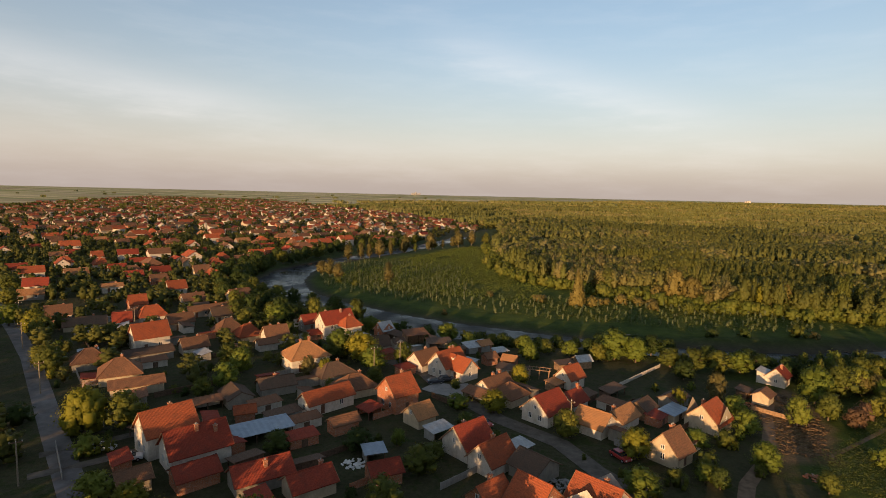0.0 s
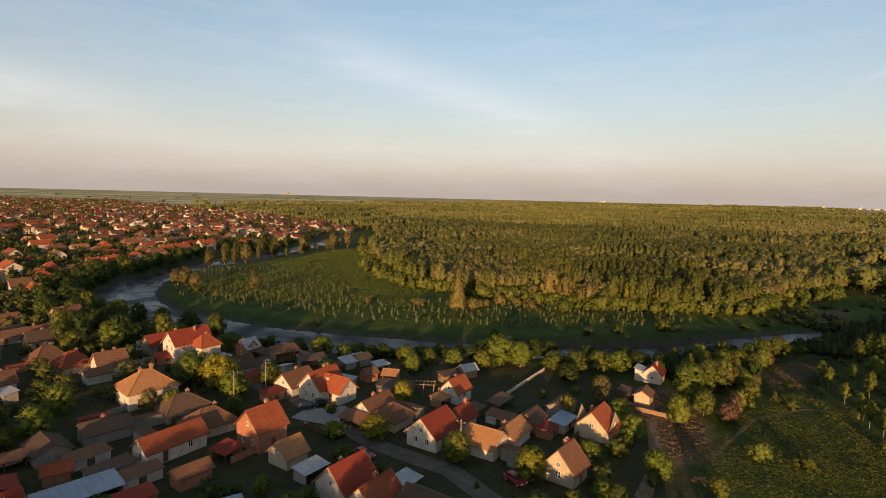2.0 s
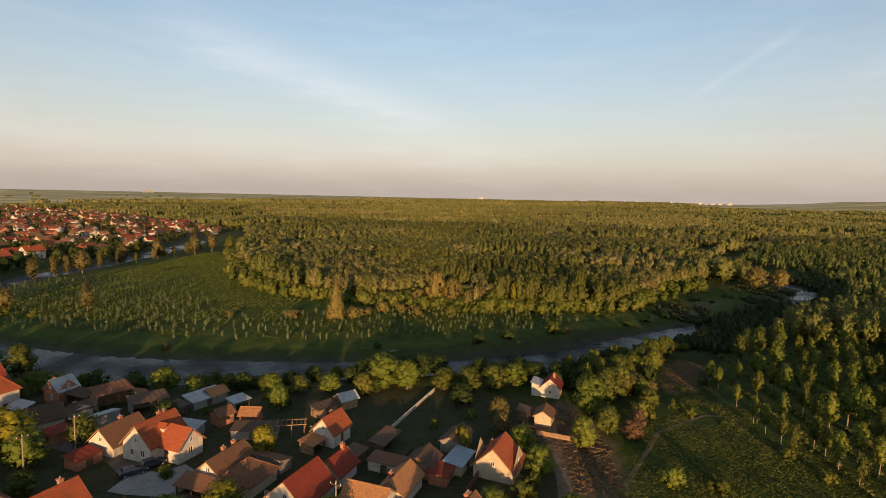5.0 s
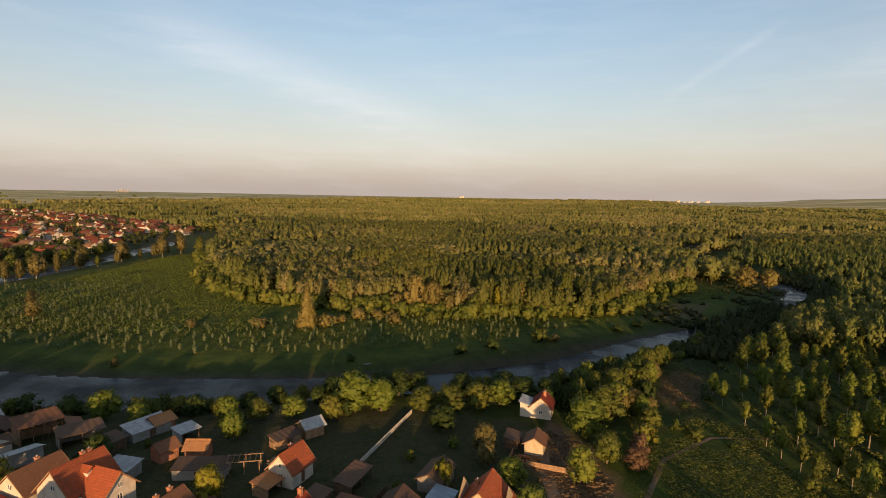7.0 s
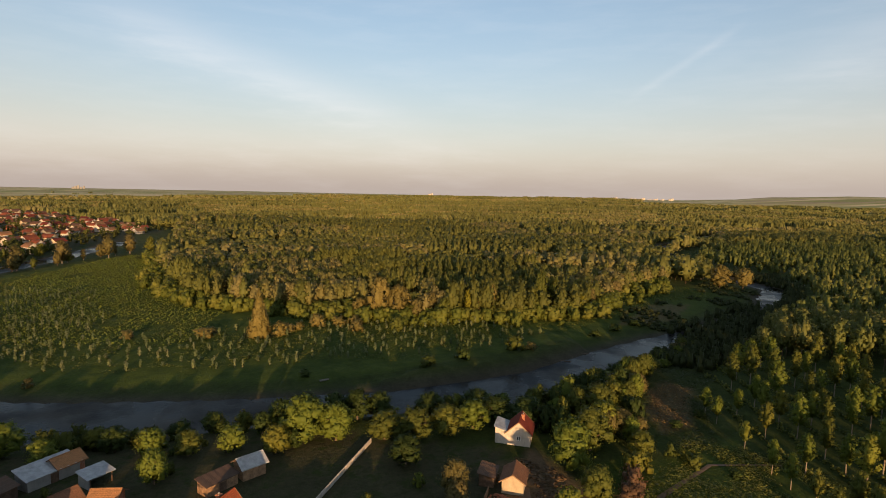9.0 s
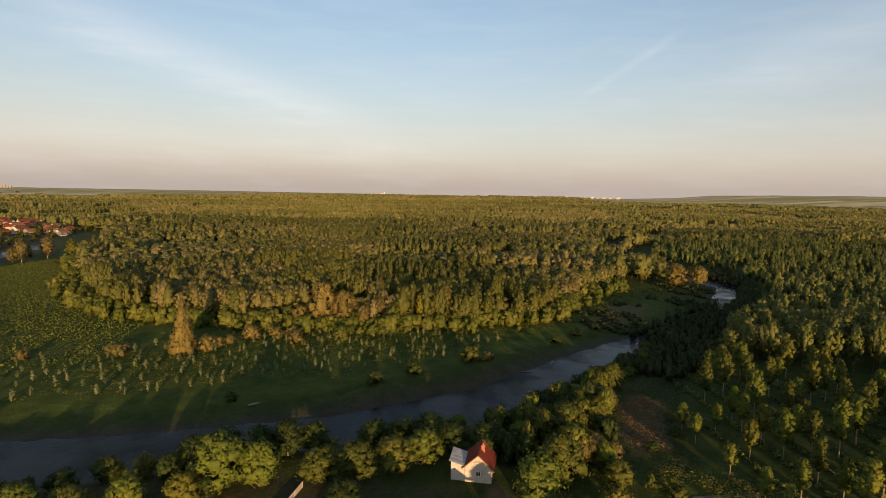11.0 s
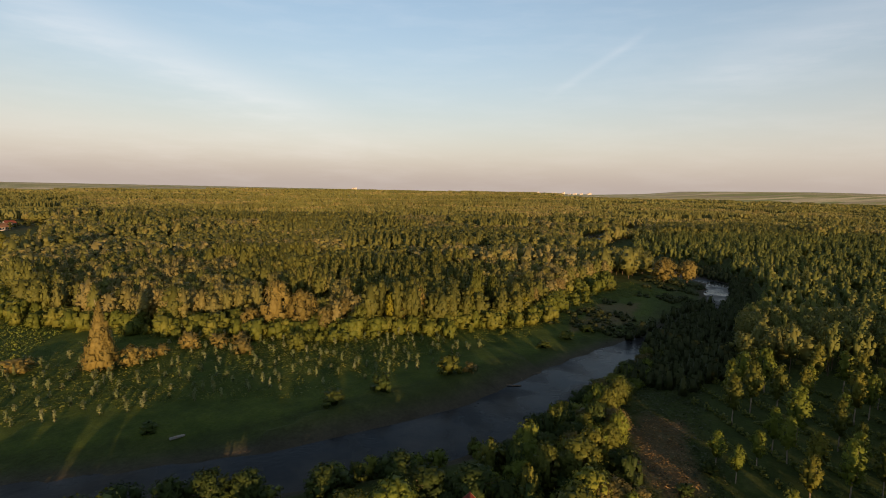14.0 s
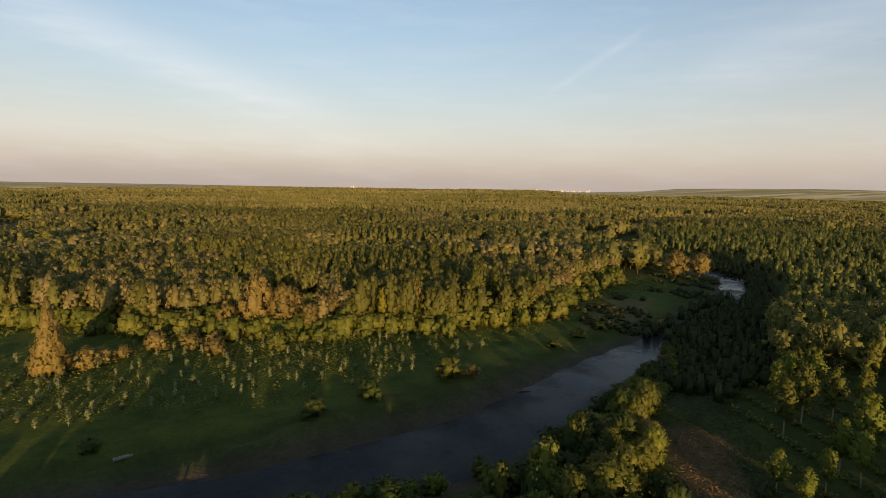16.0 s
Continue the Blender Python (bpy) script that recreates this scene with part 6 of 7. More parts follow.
    while made < 340:
        x, y = float(r.uniform(-200, 62)), float(r.uniform(84, 215))
        if not inside(VILLAGE, [x], [y])[0] or y > 84 + (x + 200) * 1.3 + 60 or min(math.hypot(x - a, y - b) for a, b in solid) < 6.2 or abs((y - 84) + (x + 56) * 0.93) < 8:
            continue
        if min((math.hypot(x - a, y - b) - w for a, b, w in PLACED[-400:]), default=9) < 0.4 or (x > -30 and abs((x - 12) * 0.8 + (y - 119)) < 4 and y < 150) or (30 < x < 62 and 140 < y < 166 and abs((x - 38.6) * 1.15 - (y - 144)) < 9):
            continue
        h = float(r.choice([r.uniform(1.2, 2.6), r.uniform(3.0, 6.5)]))
        if h >= 3 and x < -45:
            joined.append((x, y, h))
            PLACED.append((x, y, h * 0.55))
            made += 1
            continue
        tree(x, y, h, float(h * r.uniform(0.45, 0.7)), "bush" if h < 3 else "round", ("leaf", "leaf_dark", "leaf_bright", "leaf_yellow")[int(r.choice(4, p=(0.4, 0.35, 0.2, 0.05)))], "garden greenery")
        made += 1
    joined = np.array(joined)
    stuff_trees("garden_trees", joined[:, :2], templates("round", 5, 20, 260, 0.5, 580, 6, 4, 0.34, 0, 1), M["garden"], "garden trees crowded between the village houses", "trees", joined[:, 2], joined[:, 2] * r.uniform(0.45, 0.7, len(joined)), r.uniform(0, 1, len(joined)), r)


thickets()


def plantation():
    """Poplars planted in rows beside the river, thin trunks bare below."""
    r = np.random.default_rng(55)
    u, v = Vector((math.cos(radians(63)), math.sin(radians(63)))), Vector((math.cos(radians(-27)), math.sin(radians(-27))))
    spots = []
    for i in range(-4, 26):
        for j in range(0, 34):
            q = Vector((116, 112)) + u * (i * 5.0 + r.normal(0, 0.6)) + v * (j * 6.0 - 8 + r.normal(0, 0.35))
            if inside([(103, 98), (108, 118), (107, 136), (118, 147), (132, 152), (152, 168), (164, 176), (178, 160), (212, 118), (300, 40), (150, 40)], [q.x], [q.y])[0] and r.uniform() < 0.64:
                spots.append((q.x, q.y))
    spots.sort(key=lambda s: (s[0] - 50) ** 2 + (s[1] - 118) ** 2)
    for x, y in spots[:280]:
        grown = min(1.0, max(0.0, (x - 106 - 0.55 * max(0.0, y - 124)) / 26))
        h = float(r.uniform(4.6, 7.0) + 4.6 * grown * r.uniform(0.5, 1.15) + 1.6 * max(0.0, min(1.0, (118 - y) / 8)))
        tree(x, y, h, float(h * r.uniform(0.185, 0.24)), "poplar", "leaf_bright" if r.uniform() < 0.5 else "leaf", "poplars planted in rows")
    for k in range(34):
        x, y = float(r.uniform(84, 128)), float(r.uniform(92, 156))
        if inside([(84, 96), (104, 92), (118, 130), (128, 156), (112, 158), (100, 136)], [x], [y])[0]:
            tree(x, y, float(r.uniform(1.0, 2.6)), float(r.uniform(1.0, 2.0)), "bush", ("leaf_dark", "leaf", "leaf_rust")[int(r.choice(3, p=(0.5, 0.35, 0.15)))], "scrub on rough ground")
    # weeds between the rows
    bt = templates("bush", 5, 6, 24, 1.6, 500, 4, 2, 0, 0, 1)
    p = []
    for i in range(-20, 78):
        for j in range(0, 22):
            q = Vector((116, 112)) + u * (i * 1.5 + r.normal(0, 0.4)) + v * (j * 6.0 - 8 + r.normal(0, 0.3))
            if inside([(96, 90), (124, 138), (140, 160), (160, 176), (212, 118), (240, 60), (120, 60)], [q.x], [q.y])[0]:
                p.append((q.x, q.y))
    p = np.array(p)
    stuff_trees("row_weeds", p, bt, M["weeds"], "weeds growing along the poplar rows", "weeds", r.uniform(0.4, 1.4, len(p)), r.uniform(0.6, 1.2, len(p)), r.uniform(0.3, 0.9, len(p)), r)
    # dry grass and brambles on the worn bank
    p = jitter(96, 172, 120, 192, 1.5, r)
    p = p[inside([(106, 138), (112, 156), (124, 170), (146, 178), (168, 182), (160, 172), (142, 160), (126, 146), (114, 136)], p[:, 0], p[:, 1])]
    dry = inside([(110, 146), (116, 145), (123, 151), (135, 160), (132, 165), (124, 162), (116, 154)], p[:, 0], p[:, 1])
    low = r.uniform(0.3, 1.0, len(p)) * np.where(dry, 1.5, 1)
    stuff_trees("dry_grass", p[dry], templates("bush", 5, 8, 24, 1.8, 520, 4, 2, 0), M["dry"], "dry russet grass on the worn river bank", "grass", low[dry] * 0.6, r.uniform(1.0, 1.8, dry.sum()), r.uniform(0, 1, dry.sum()), r)
    stuff_trees("bank_weeds", p[~dry], templates("bush", 6, 8, 20, 2.2, 560, 4, 2, 0), M["scrub"], "low dark weeds between bank and plantation", "weeds", low[~dry] * 0.7, r.uniform(1.0, 1.8, (~dry).sum()), r.uniform(0, 0.6, (~dry).sum()), r)
    p = jitter(60, 128, 80, 140, 1.2, r, 0.7, 0.5)
    g = lumps(p[:, 0] * 4, p[:, 1] * 4)
    p = p[inside([(58, 84), (110, 84), (122, 126), (110, 140), (92, 132), (80, 121), (66, 110)], p[:, 0], p[:, 1]) & (g > -0.5)]
    stuff_trees("rough_growth", p, templates("bush", 6, 12, 36, 1.3, 540, 4, 2, 0), M["weeds"], "waist-high weeds and brambles on rough ground", "weeds", 0.30 + 0.45 * np.clip(lumps(p[:, 0] * 7, p[:, 1] * 7) + 0.4, 0, 1.6) + r.uniform(-0.1, 0.25, len(p)), r.uniform(1.2, 2.4, len(p)), np.clip(0.4 + 0.3 * lumps(p[:, 0] * 3, p[:, 1] * 3) + r.normal(0, 0.06, len(p)), 0, 1), r)
    # parched grass on the worn slope below the last house
    p = jitter(62, 92, 112, 150, 1.1, r)
    p = p[inside([(61, 112), (66, 128), (69, 142), (77, 147), (80, 139), (76, 124), (69, 112)], p[:, 0], p[:, 1])]
    p = p[(np.hypot(p[:, 0] - 70.6, p[:, 1] - 138.6) > 4.0) & (np.hypot(p[:, 0] - 80.6, p[:, 1] - 152.2) > 5.0)]
    stuff_trees("parched_grass", p, templates("bush", 5, 7, 21, 1.5, 525, 4, 2, 0, 0, 1), M["parched"], "parched reddish grass on a worn slope", "grass", r.uniform(0.06, 0.26, len(p)), r.uniform(0.5, 1.5, len(p)), r.uniform(0, 1, len(p)), r)


plantation()


# ---- the rest of the village, street by street ----
ROOFS = ("tile_orange", "tile_red", "tile_brown", "tile_brown", "tile_orange", "tile_tan", "tile_brown")
WALLS = ("white", "cream", "white", "brick", "white", "grey", "cream")


def village_far():
    r = np.random.default_rng(77)
    models = []
    for k in range(10):
        hip = 0.85 if k % 4 == 3 else 0
        two = k % 3 == 0
        L, W = float(r.uniform(8, 12)), float(r.uniform(6.5, 8.5))
        eave = 4.8 if two else 3.0
        models.append(house(-900, -900 - 30 * k, 0, L, W, eave, eave + W * 0.36, ROOFS[k % 7], WALLS[k % 7],
                            f"{'two-storey' if two else 'single-storey'} village house with a {ROOFS[k % 7].split('_')[1]} {'hipped' if hip else 'gabled'} tile roof", hip=hip, group="houses of the village", z=0, simple=True, gap=3.2))
    taken = [(o.matrix_basis.translation.x, o.matrix_basis.translation.y) for o in scene.objects if o.name.startswith(("house", "shed")) and o.matrix_basis.translation.y > 0]
    u = np.array([math.cos(radians(48)), math.sin(radians(48))])
    v = np.array([-u[1], u[0]])
    near, far = [], []
    for i in range(-40, 130):
        for j in range(-50, 120):
            street = j // 2
            q = np.array([-60, 120]) + u * (i * 17.5 + r.normal(0, 2.2)) + v * (street * 47 + (j % 2) * 19 + r.normal(0, 2.0))
            x, y = float(q[0]), float(q[1])
            if not inside(VILLAGE, [x], [y])[0] or not in_view(np.array([q]))[0] or r.uniform() < 0.42:
                continue
            if river_distance(np.array([x]), np.array([y]))[0] < 14 or y < 130:
                continue
            if x > -215 and y < 215 and min(math.hypot(x - a, y - b) for a, b in taken) < 22:
                continue
            if y < 430 and min(math.hypot(x - a, y - b) for a, b in taken) < 13:
                continue
            if x > -130 and y < 215 or abs((y - 84) + (x + 56) * 0.93) < 12:
                continue
            turn = 48 + (90 if r.uniform() < 0.45 else 0) + r.normal(0, 4)
            (near if len(near) < 170 and y < 520 else far).append((x, y, turn))
    for x, y, turn in near:
        m = models[int(r.integers(0, len(models)))]
        k = float(r.uniform(0.85, 1.1))
        c = copy_thing(m, pose(x, y, gz(x, y), 0, 0, turn + (180 if r.uniform() < 0.5 else 0)))
        c.scale = (k, float(k * r.uniform(0.92, 1.08)), float(k * r.uniform(0.9, 1.08)))
    # past that, one body of roofs and walls for each colour
    V, F, I = [], [], []
    mats = [M[n] for n in ("tile_orange", "tile_red", "tile_brown", "tile_tan", "white", "cream", "brick", "grey", "pane")]
    for x, y, turn in far:
        L, W, e = r.uniform(8, 12) / 2, r.uniform(6, 8.5) / 2, float(r.choice([2.9, 3.2, 4.8]))
        top = e + W * 0.75
        c, s = math.cos(radians(turn)), math.sin(radians(turn))
        z = gz(x, y)
        o = 0.4
        P = [(-L, -W, -0.3), (L, -W, -0.3), (L, W, -0.3), (-L, W, -0.3), (-L, -W, e), (L, -W, e), (L, W, e), (-L, W, e), (-L, 0, top - 0.1), (L, 0, top - 0.1),
             (-L - o, -W - o, e - 0.25), (L + o, -W - o, e - 0.25), (L + o, W + o, e - 0.25), (-L - o, W + o, e - 0.25), (-L - o, 0, top), (L + o, 0, top)]
        faces = [(0, 1, 5, 4), (1, 2, 6, 5), (2, 3, 7, 6), (3, 0, 4, 7), (5, 6, 9, 9), (7, 4, 8, 8), (10, 11, 15, 14), (12, 13, 14, 15)]
        roof, wall = int(r.choice(4, p=(0.36, 0.12, 0.28, 0.24))), 4 + int(r.choice(4, p=(0.46, 0.26, 0.18, 0.10)))
        idx = [wall] * 6 + [roof] * 2
        for wx in np.arange(-L + 1.2, L - 1.0, 2.6):
            n = len(P)
            P += [(wx, -W - 0.03, 1.0), (wx + 1, -W - 0.03, 1.0), (wx + 1, -W - 0.03, 2.2), (wx, -W - 0.03, 2.2)]
            faces.append((n, n + 1, n + 2, n + 3))
            idx.append(8)
        b = len(V)
        V += [(x + px * c - py * s, y + px * s + py * c, z + pz) for px, py, pz in P]
        for f, i in zip(faces, idx):
            if f[2] == f[3]:
                # a gable's triangle, as a slim quad
                k = len(V)
                p, q = V[b + f[2]], V[b + f[1]]
                V.append(tuple(p[m] + (q[m] - p[m]) * 0.02 for m in range(3)))
                f2 = (b + f[0], b + f[1], k, b + f[2])
            else:
                f2 = tuple(b + a for a in f)
            F.append(f2)
            I.append(i)
    tagged(new("distant_houses", np_mesh("distant_houses", V, F, mats, I)), "crowded red-roofed houses of the distant village", "houses", kind="stuff")
    # greenery between them
    hs = np.concatenate([np.array(near + far)[:, :2], np.array(taken)])
    for name, d, lo, hi, temps, k in (("village_trees", 6.0, 0, 560, templates("round", 6, 8, 16, 1.0, 700, 4, 3, 0.5, 0, 1), 1.0), ("far_village_trees", 11.5, 560, 1100, templates("round", 5, 4, 8, 2.4, 720, 4, 2, 0.5, 0, 1), 1.25),
                                      ("outer_village_trees", 25.0, 1100, 2600, groves(5, 12, 740, 0.28), 2.4)):
        p = jitter(-1400, 60, 170, 2350, d, r)
        dist = np.hypot(p[:, 0], p[:, 1] - 20)
        p = p[inside(VILLAGE, p[:, 0], p[:, 1]) & in_view(p) & (dist >= lo) & (dist < hi)]
        p = p[(river_distance(p[:, 0], p[:, 1]) > 4) & ((p[:, 0] < -205) | (p[:, 1] > 215)) & (np.abs((p[:, 1] - 84) + (p[:, 0] + 56) * 0.93) > 8)]
        clear = np.ones(len(p), bool)
        for x, y in hs:
            clear &= np.hypot(p[:, 0] - x, p[:, 1] - y) > 4.8
        p = p[clear]
        stuff_trees(name, p, temps, M["garden"], "garden trees among the village roofs", "trees", r.uniform(2.5, 7.2, len(p)) * (0.8 + 0.2 * k), r.uniform(1.8, 3.8, len(p)) * k, np.clip(r.normal(0.25, 0.2, len(p)), 0, 1), r)
    # dark trees on the river's village bank
    for k in range(34):
        t = k / 33
        x = float(np.interp(t, [0, 0.3, 0.55, 1], [-123, -127, -112, -58])) + float(r.normal(0, 2.5))
        y = float(np.interp(t, [0, 0.3, 0.55, 1], [285, 350, 412, 520])) + float(r.normal(0, 3))
        tree(x, y, float(r.uniform(6, 10)), float(r.uniform(3.4, 5)), "round", "leaf_dark" if r.uniform() < 0.7 else "leaf", "trees on the village bank")
    # hedgerow trees on the far fields
    p = jitter(-3500, -200, 700, 4600, 70, r, 0.2)
    p = p[~inside(VILLAGE, p[:, 0], p[:, 1]) & ~inside(FOREST, p[:, 0], p[:, 1]) & in_view(p) & (np.hypot(p[:, 0], p[:, 1]) < 3600) & (r.uniform(0, 1, len(p)) < 0.05)]
    stuff_trees("field_trees", p, groves(5, 12, 800, 0.3), M["forest_far"], "hedgerow trees on distant fields", "trees", r.uniform(5, 11, len(p)), r.uniform(5, 16, len(p)), r.uniform(0, 0.6, len(p)), r)
    for m in models:
        x, y = -700 - 9 * models.index(m), 420 + 17.0 * models.index(m)
        m.matrix_basis = pose(x, y, gz(x, y), 0, 0, 48)


village_far()


# ---- far marks on the horizon ----
def silo(x, y, n, h, mat, label):
    root = new("silo_building")
    root.matrix_basis = pose(x, y, gz(x, y))
    tagged(root, label, "building")
    for k in range(n):
        bm = bmesh.new()
        box(bm, k * 16.0, k * 16.0 + 12.0, -6, 6, -1, h * (0.55 + 0.45 * ((k * 7) % 3) / 2), 0.3)
        part("block", bm, root, mat=mat)
    return root


silo(-640, 4620, 5, 24, M["concrete"], "pale grain silo on the horizon")
for k in range(12):
    silo(3050 + 38 * k + 10 * (k % 3), 3600 - 34 * k, 2 + k % 2, 8 + 3 * (k % 4), M["white"], "pale block of a distant town")
silo(2000, 4520, 3, 16, M["white"], "pale farm building on the horizon")


# ---- yards, fences, vehicles, poles ----
def fence(x0, y0, x1, y1, h, mat, label, category="fence", bay=2.6, solid=True):
    """Posts and infill panels along a line."""
    n = max(1, round(math.hypot(x1 - x0, y1 - y0) / bay))
    root = new("garden_wall" if mat in ("white", "concrete", "brick") else "fence")
    root.matrix_basis = pose(x0, y0, gz(x0, y0), 0, 0, math.degrees(math.atan2(y1 - y0, x1 - x0)))
    tagged(root, label, "wall" if mat in ("white", "concrete", "brick") else category)
    step = math.hypot(x1 - x0, y1 - y0) / n
    bm = bmesh.new()
    box(bm, -0.08, 0.08, -0.08, 0.08, -0.4, h + 0.04, 0.02)
    post = bm_mesh("post", bm, M[mat])
    bm = bmesh.new()
    box(bm, 0.1, step - 0.1, -0.05, 0.05, -0.4 if solid else 0.12, h, 0.015)
    panel_mesh = bm_mesh("panel", bm, M[mat])
    for k in range(n + 1):
        x, y = x0 + (x1 - x0) * k / n, y0 + (y1 - y0) * k / n
        dz = gz(x, y) - gz(x0, y0)
        part("post", post, root, m=pose(step * k, 0, dz))
        if k < n:
            part("panel", panel_mesh, root, m=pose(step * k, 0, dz))
    return root


def fences():
    fence(38.6, 144.0, 54.6, 162.4, 0.9, "white", "long pale masonry wall between two gardens")
    for x, y, yaw, l, h, mat, label in (
        (-34, 112.5, 49, 12, 1.4, "white", "white rendered yard wall beside the long house"), (-5.5, 131.5, -42, 9, 1.2, "wood_dark", "dark timber fence along the lane"), (31.2, 112.0, -42, 9, 1.3, "concrete", "grey concrete wall in front of the white house"),
        (14.5, 127.2, -42, 6, 1.2, "concrete", "low concrete wall beside the gate"), (2, 133, 48, 8, 1.1, "wood_dark", "dark picket fence by the cottage"), (-16, 117, 48, 9, 1.3, "brick", "brick yard wall with a broken top"),
        (-60, 88, 133, 14, 1.3, "concrete", "grey concrete wall along the road"), (-74, 113, 133, 12, 1.2, "wood_dark", "dark board fence along the road"), (-88, 128, 133, 12, 1.2, "concrete", "grey concrete wall along the road"),
        (-102, 150, 133, 14, 1.2, "wood_dark", "dark board fence along the road"), (-118, 168, 133, 14, 1.2, "concrete", "grey concrete wall along the road"), (-66, 122, 48, 16, 1.3, "wood_dark", "dark board fence between two plots"),
        (-56, 116, 48, 14, 1.3, "wood_dark", "dark board fence between two plots"), (-48, 137, 48, 12, 1.2, "concrete", "concrete garden wall between two plots"), (-70, 150, 48, 14, 1.2, "wood_dark", "dark board fence between two plots"),
        (44, 117.5, 48, 10, 1.2, "wood_dark", "dark board fence beside the barn"), (34, 127, 48, 10, 1.2, "wood_dark", "dark board fence behind the white house"), (58, 130, 48, 12, 1.0, "wood", "weathered garden fence on the slope"),
        (66, 134, -42, 7, 1.0, "wood", "weathered garden fence on the slope"), (-24, 97, 48, 10, 1.2, "wood_dark", "dark fence behind the low houses"), (-14, 90, 48, 10, 1.2, "brick", "brick yard wall between two plots"), (0, 92, 48, 9, 1.2, "concrete", "concrete wall beside the gabled house"),
    ):
        a = radians(yaw)
        fence(x, y, x + l * math.cos(a), y + l * math.sin(a), h, mat, label)


fences()


def car_model(paint, label):
    root = new("car")
    tagged(root, label, "car")
    side = [(-2.1, 0.32), (-2.15, 0.75), (-1.95, 0.92), (-1.55, 0.98), (0.95, 0.95), (1.95, 0.82), (2.1, 0.55), (2.08, 0.32)]
    bm = bmesh.new()
    for y in (-0.82, 0.82):
        vs = [bm.verts.new((x, y, z)) for x, z in side]
        bm.faces.new(vs)
    bm.verts.ensure_lookup_table()
    n = len(side)
    for i in range(n):
        j = (i + 1) % n
        bm.faces.new((bm.verts[i], bm.verts[j], bm.verts[n + j], bm.verts[n + i]))
    bmesh.ops.recalc_face_normals(bm, faces=bm.faces)
    bmesh.ops.bevel(bm, geom=list(bm.edges), offset=0.06, segments=1, affect="EDGES")
    part("body", bm, root, mat=M[paint])

    def cabin(x0, x1, x2, x3, w0, w1, z0, z1):
        b = bmesh.new()
        low = [b.verts.new(p) for p in ((x0, -w0, z0), (x3, -w0, z0), (x3, w0, z0), (x0, w0, z0))]
        up = [b.verts.new(p) for p in ((x1, -w1, z1), (x2, -w1, z1), (x2, w1, z1), (x1, w1, z1))]
        b.faces.new(up)
        b.faces.new(low[::-1])
        for i in range(4):
            b.faces.new((low[i], low[(i + 1) % 4], up[(i + 1) % 4], up[i]))
        return b

    part("glasshouse", cabin(-1.75, -1.35, 0.3, 1.0, 0.74, 0.60, 0.93, 1.38), root, "dark car windows", M["pane"])
    part("roof", cabin(-1.40, -1.30, 0.25, 0.36, 0.62, 0.58, 1.375, 1.45), root, mat=M[paint])
    for x in (-1.3, 1.3):
        for y in (-0.8, 0.8):
            b = bmesh.new()
            tube(b, (x, y - 0.1, 0.31), (x, y + 0.1, 0.31), 0.31, 0.31, 14)
            w = part("wheel", b, root, mat=M["rubber"])
            b = bmesh.new()
            tube(b, (x, y - 0.115, 0.31), (x, y + 0.115, 0.31), 0.18, 0.18, 10)
            part("rim", b, w, mat=M["metal_grey"])
    for y in (-0.6, 0.6):
        b = bmesh.new()
        box(b, 2.0, 2.11, y - 0.17, y + 0.17, 0.58, 0.74, 0.02)
        part("headlight", b, root, mat=M["frame"])
        b = bmesh.new()
        box(b, -2.18, -2.06, y - 0.15, y + 0.15, 0.62, 0.8, 0.02)
        part("tail_light", b, root, mat=M["car_red"])
    return root


def cars():
    spots = (("car_white", (("white hatchback parked on the grass verge", -60.5, 98.0, 10), ("silver-white estate car parked by a driveway", -53.5, 95.0, 30), ("white car parked under the trees", -77.5, 116.5, 15))),
             ("car_dark", (("dark saloon car parked in the concrete yard", -5.6, 141.0, 20), ("dark car parked beside the house", -3.0, 143.0, 25))),
             ("car_red", (("dark red car parked on the lane", 31.0, 106.3, -60), ("dull red car standing in the lane's shade", 6.5, 117.5, -45))))
    for paint, rows in spots:
        first = None
        for label, x, y, yaw in rows:
            m = pose(x, y, gz(x, y) + 0.07, 0, 0, yaw)
            if first is None:
                first = car_model(paint, label)
                first.matrix_basis = m
            else:
                tagged(copy_thing(first, m), label)


cars()


def poles():
    first = None
    for x, y, yaw in ((23.3, 114.5, -42), (-65.2, 85.5, 40), (-21.6, 144.5, 40), (-92, 121, 40), (-124, 152, 40), (-108.6, 179, 40), (-16, 151, 40), (-152, 182, 40)):
        m = pose(x, y, gz(x, y), 0, 0, yaw)
        if first is not None:
            copy_thing(first, m)
            continue
        first = new("utility_pole")
        first.matrix_basis = m
        tagged(first, "weathered timber utility pole with a short crossarm", "pole", "utility poles")
        b = bmesh.new()
        tube(b, (0, 0, -0.6), (0, 0, 7.6), 0.14, 0.10, 8)
        part("post", b, first, mat=M["bark_pale"])
        b = bmesh.new()
        box(b, -0.9, 0.9, -0.15, -0.06, 7.0, 7.14, 0.01)
        arm = part("crossarm", b, first, mat=M["wood_dark"])
        for k in (-0.8, 0.0, 0.8):
            b = bmesh.new()
            tube(b, (k, -0.1, 7.14), (k, -0.1, 7.36), 0.05, 0.035, 6)
            part("insulator", b, arm, mat=M["frame"])


poles()


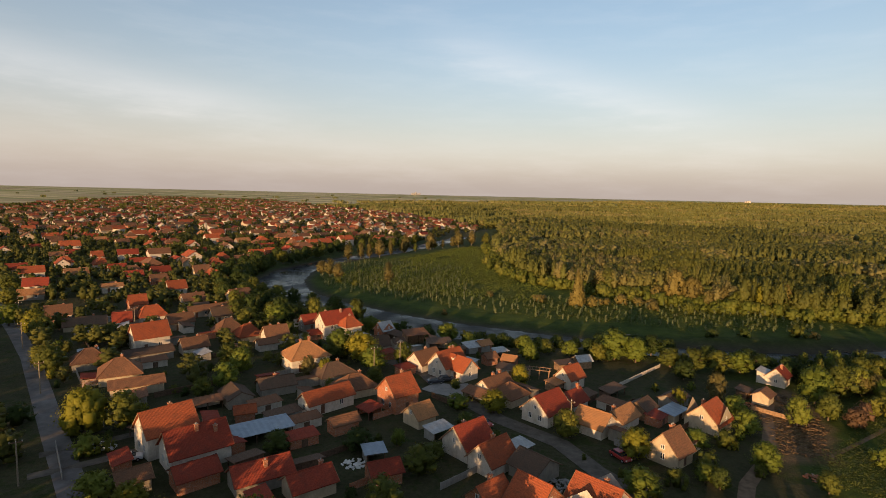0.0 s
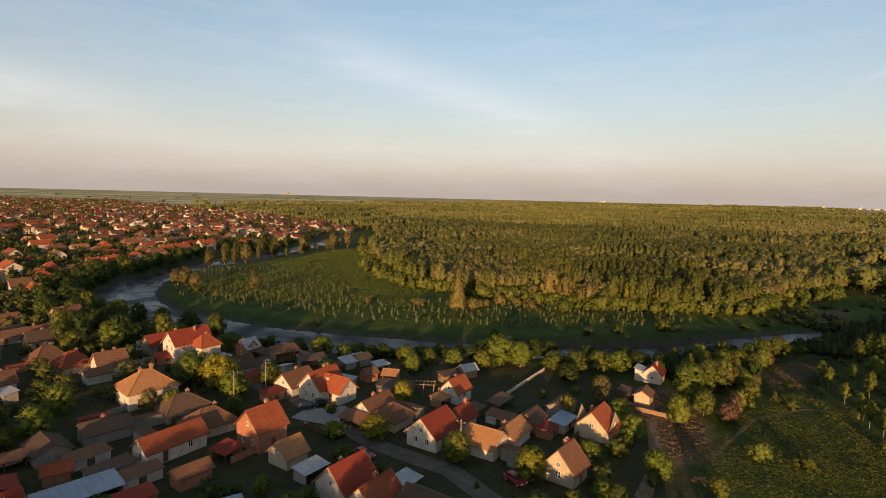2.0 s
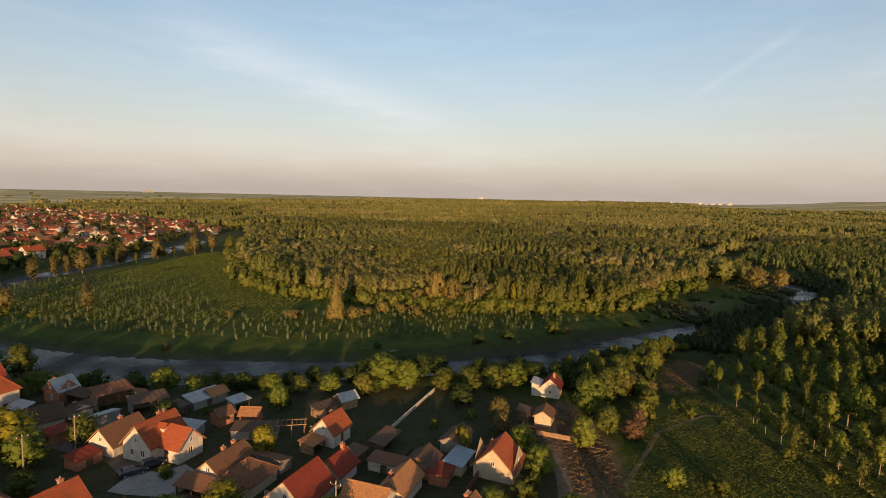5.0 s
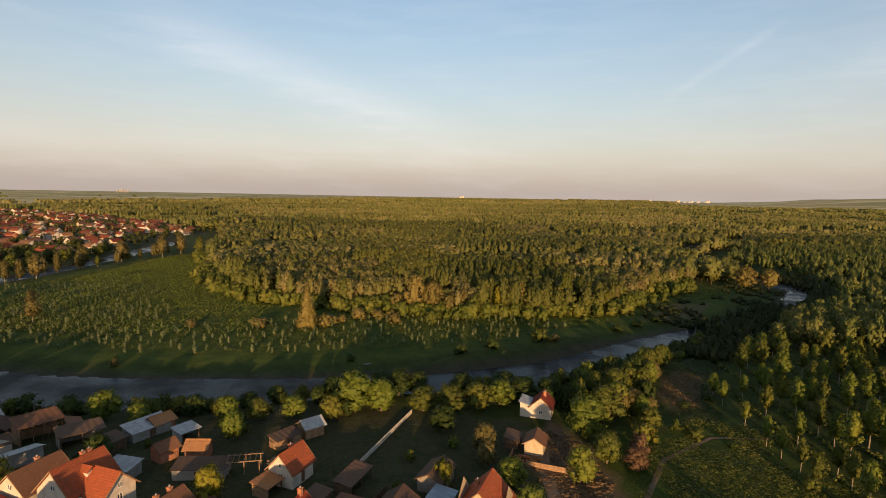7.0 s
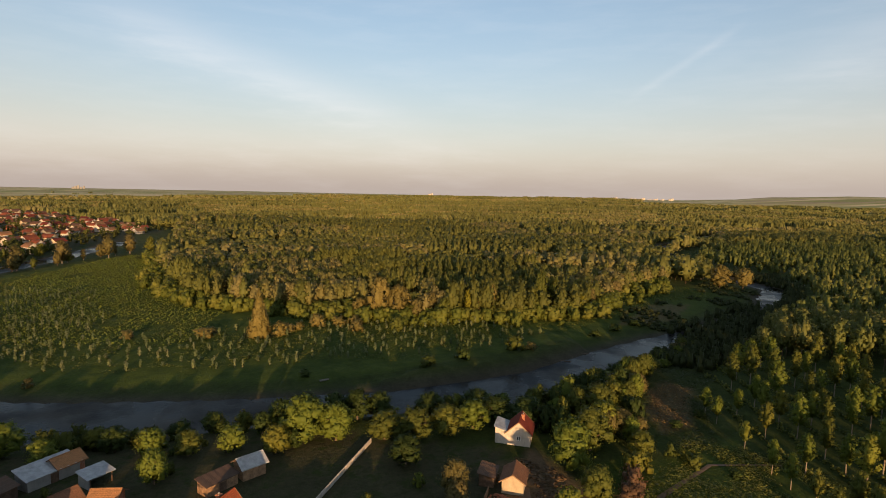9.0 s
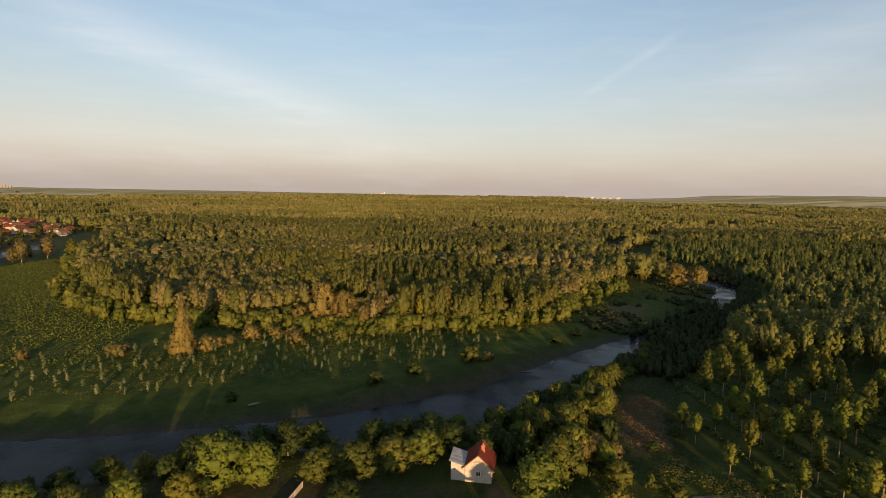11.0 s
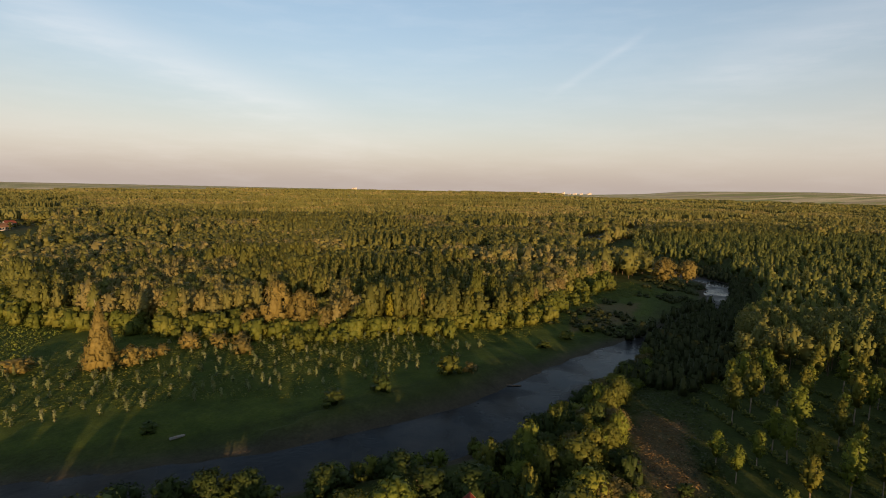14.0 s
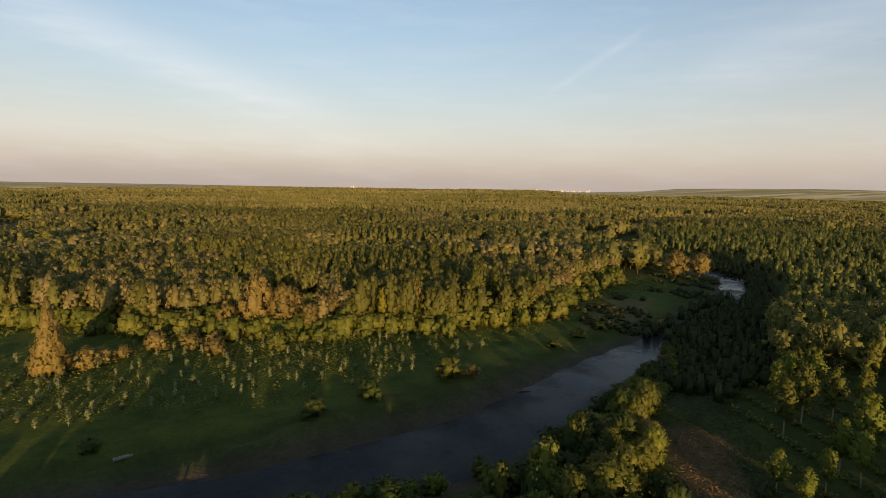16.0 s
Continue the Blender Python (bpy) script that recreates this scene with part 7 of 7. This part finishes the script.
def heap(name, x, y, w, h, n, mat, label, category, size, seed):
    """A loose pile of pieces."""
    r = np.random.default_rng(seed)
    root = new(name)
    root.matrix_basis = pose(x, y, gz(x, y))
    tagged(root, label, category)
    shapes = []
    for k in range(3):
        bm = bmesh.new()
        s = size * (0.7 + 0.3 * k)
        box(bm, -s, s, -s * 0.45, s * 0.45, -s * 0.3, s * 0.3, s * 0.06)
        shapes.append(bm_mesh("piece", bm, M[mat]))
    for k in range(n):
        a, d = r.uniform(0, math.tau), w * math.sqrt(r.uniform(0, 1))
        z = h * (1 - d / w) * r.uniform(0.5, 1) + size * 0.3
        part("piece", shapes[k % 3], root, m=pose(d * math.cos(a), d * math.sin(a), z, *(float(v) for v in r.uniform(-25, 25, 2)), float(r.uniform(0, 360))))


heap("tile_pile", 19.5, 95.0, 2.6, 0.7, 70, "concrete", "heap of old grey roof tiles and rubble", "rubble", 0.3, 1)
heap("brick_pile", 66.5, 136.5, 1.6, 0.7, 40, "brick", "tumbled pile of red bricks by the shed", "bricks", 0.24, 2)
heap("rubble_pile", -15.5, 98.5, 2.0, 0.5, 40, "frame", "pale scrap and rubble in a back yard", "rubble", 0.32, 3)
heap("firewood_pile", 26.0, 150.0, 1.8, 0.8, 40, "wood", "stack of split firewood behind the house", "firewood", 0.3, 4)
heap("scrap_pile", 62.5, 103.3, 1.5, 0.5, 24, "brick", "rusty scrap lying in the rough grass", "scrap", 0.3, 5)


def pergola(x, y, yaw):
    root = new("pergola")
    root.matrix_basis = pose(x, y, gz(x, y), 0, 0, yaw)
    tagged(root, "bare timber pergola frame in a garden", "pergola")
    for px in (-2.4, 0, 2.4):
        for py in (-1.3, 1.3):
            b = bmesh.new()
            box(b, px - 0.06, px + 0.06, py - 0.06, py + 0.06, -0.3, 2.2)
            part("post", b, root, mat=M["wood"])
    for py in (-1.3, 1.3):
        b = bmesh.new()
        box(b, -2.9, 2.9, py - 0.05, py + 0.05, 2.2, 2.34)
        part("beam", b, root, mat=M["wood"])
    for k in range(7):
        b = bmesh.new()
        px = -2.7 + 0.9 * k
        box(b, px - 0.04, px + 0.04, -1.7, 1.7, 2.344, 2.44)
        part("rafter", b, root, mat=M["wood"])


pergola(20.5, 149.0, -10)
pergola(-14.5, 178.5, 32)


def boat(x, y, yaw):
    bm = bmesh.new()
    rows = []
    for t in (-1, -0.6, 0, 0.6, 0.9, 1.0):
        w = 0.62 * (1 - max(0, t) ** 3) * (0.85 if t < -0.5 else 1)
        rows.append([bm.verts.new((2.1 * t, sy * w * k, z)) for sy, k, z in ((-1, 1.0, 0.5), (-1, 0.7, 0.05), (1, 0.7, 0.05), (1, 1.0, 0.5))])
    for a, b in zip(rows, rows[1:]):
        for i in range(3):
            bm.faces.new((a[i], b[i], b[i + 1], a[i + 1]))
    bm.faces.new(rows[0][::-1])
    ob = new("rowing_boat")
    ob.matrix_basis = pose(x, y, gz(x, y) + 0.02, 0, 0, yaw) @ Matrix.Scale(0.62, 4)
    tagged(ob, "small pale rowing boat drawn up on the bank", "boat")
    part("hull", bm, ob, mat=M["concrete"])
    b = bmesh.new()
    box(b, -0.5, -0.2, -0.55, 0.55, 0.32, 0.36)
    part("thwart", b, ob, mat=M["wood"])


boat(56, 204.5, 10)


def driftwood():
    r = np.random.default_rng(91)
    for k, (x, y) in enumerate(((131, 199.5), (136, 200.6), (126, 196.5), (284, 246), (276, 240), (290, 250), (-70, 246), (-84, 262))):
        root = new("driftwood")
        root.matrix_basis = pose(x, y, -1.78, 0, 0, float(r.uniform(0, 180)))
        tagged(root, "dark waterlogged branch stranded in shallow water", "driftwood", "stranded branches")
        b = bmesh.new()
        tube(b, (-1.6, 0, 0), (0.4, 0.2, 0.12), 0.16, 0.12, 6)
        tube(b, (0.4, 0.2, 0.12), (1.9, -0.2, 0.3), 0.12, 0.04, 6)
        tube(b, (0.2, 0.15, 0.1), (0.9, 0.9, 0.5), 0.07, 0.03, 5)
        part("branch", b, root, mat=M["bark"])


driftwood()
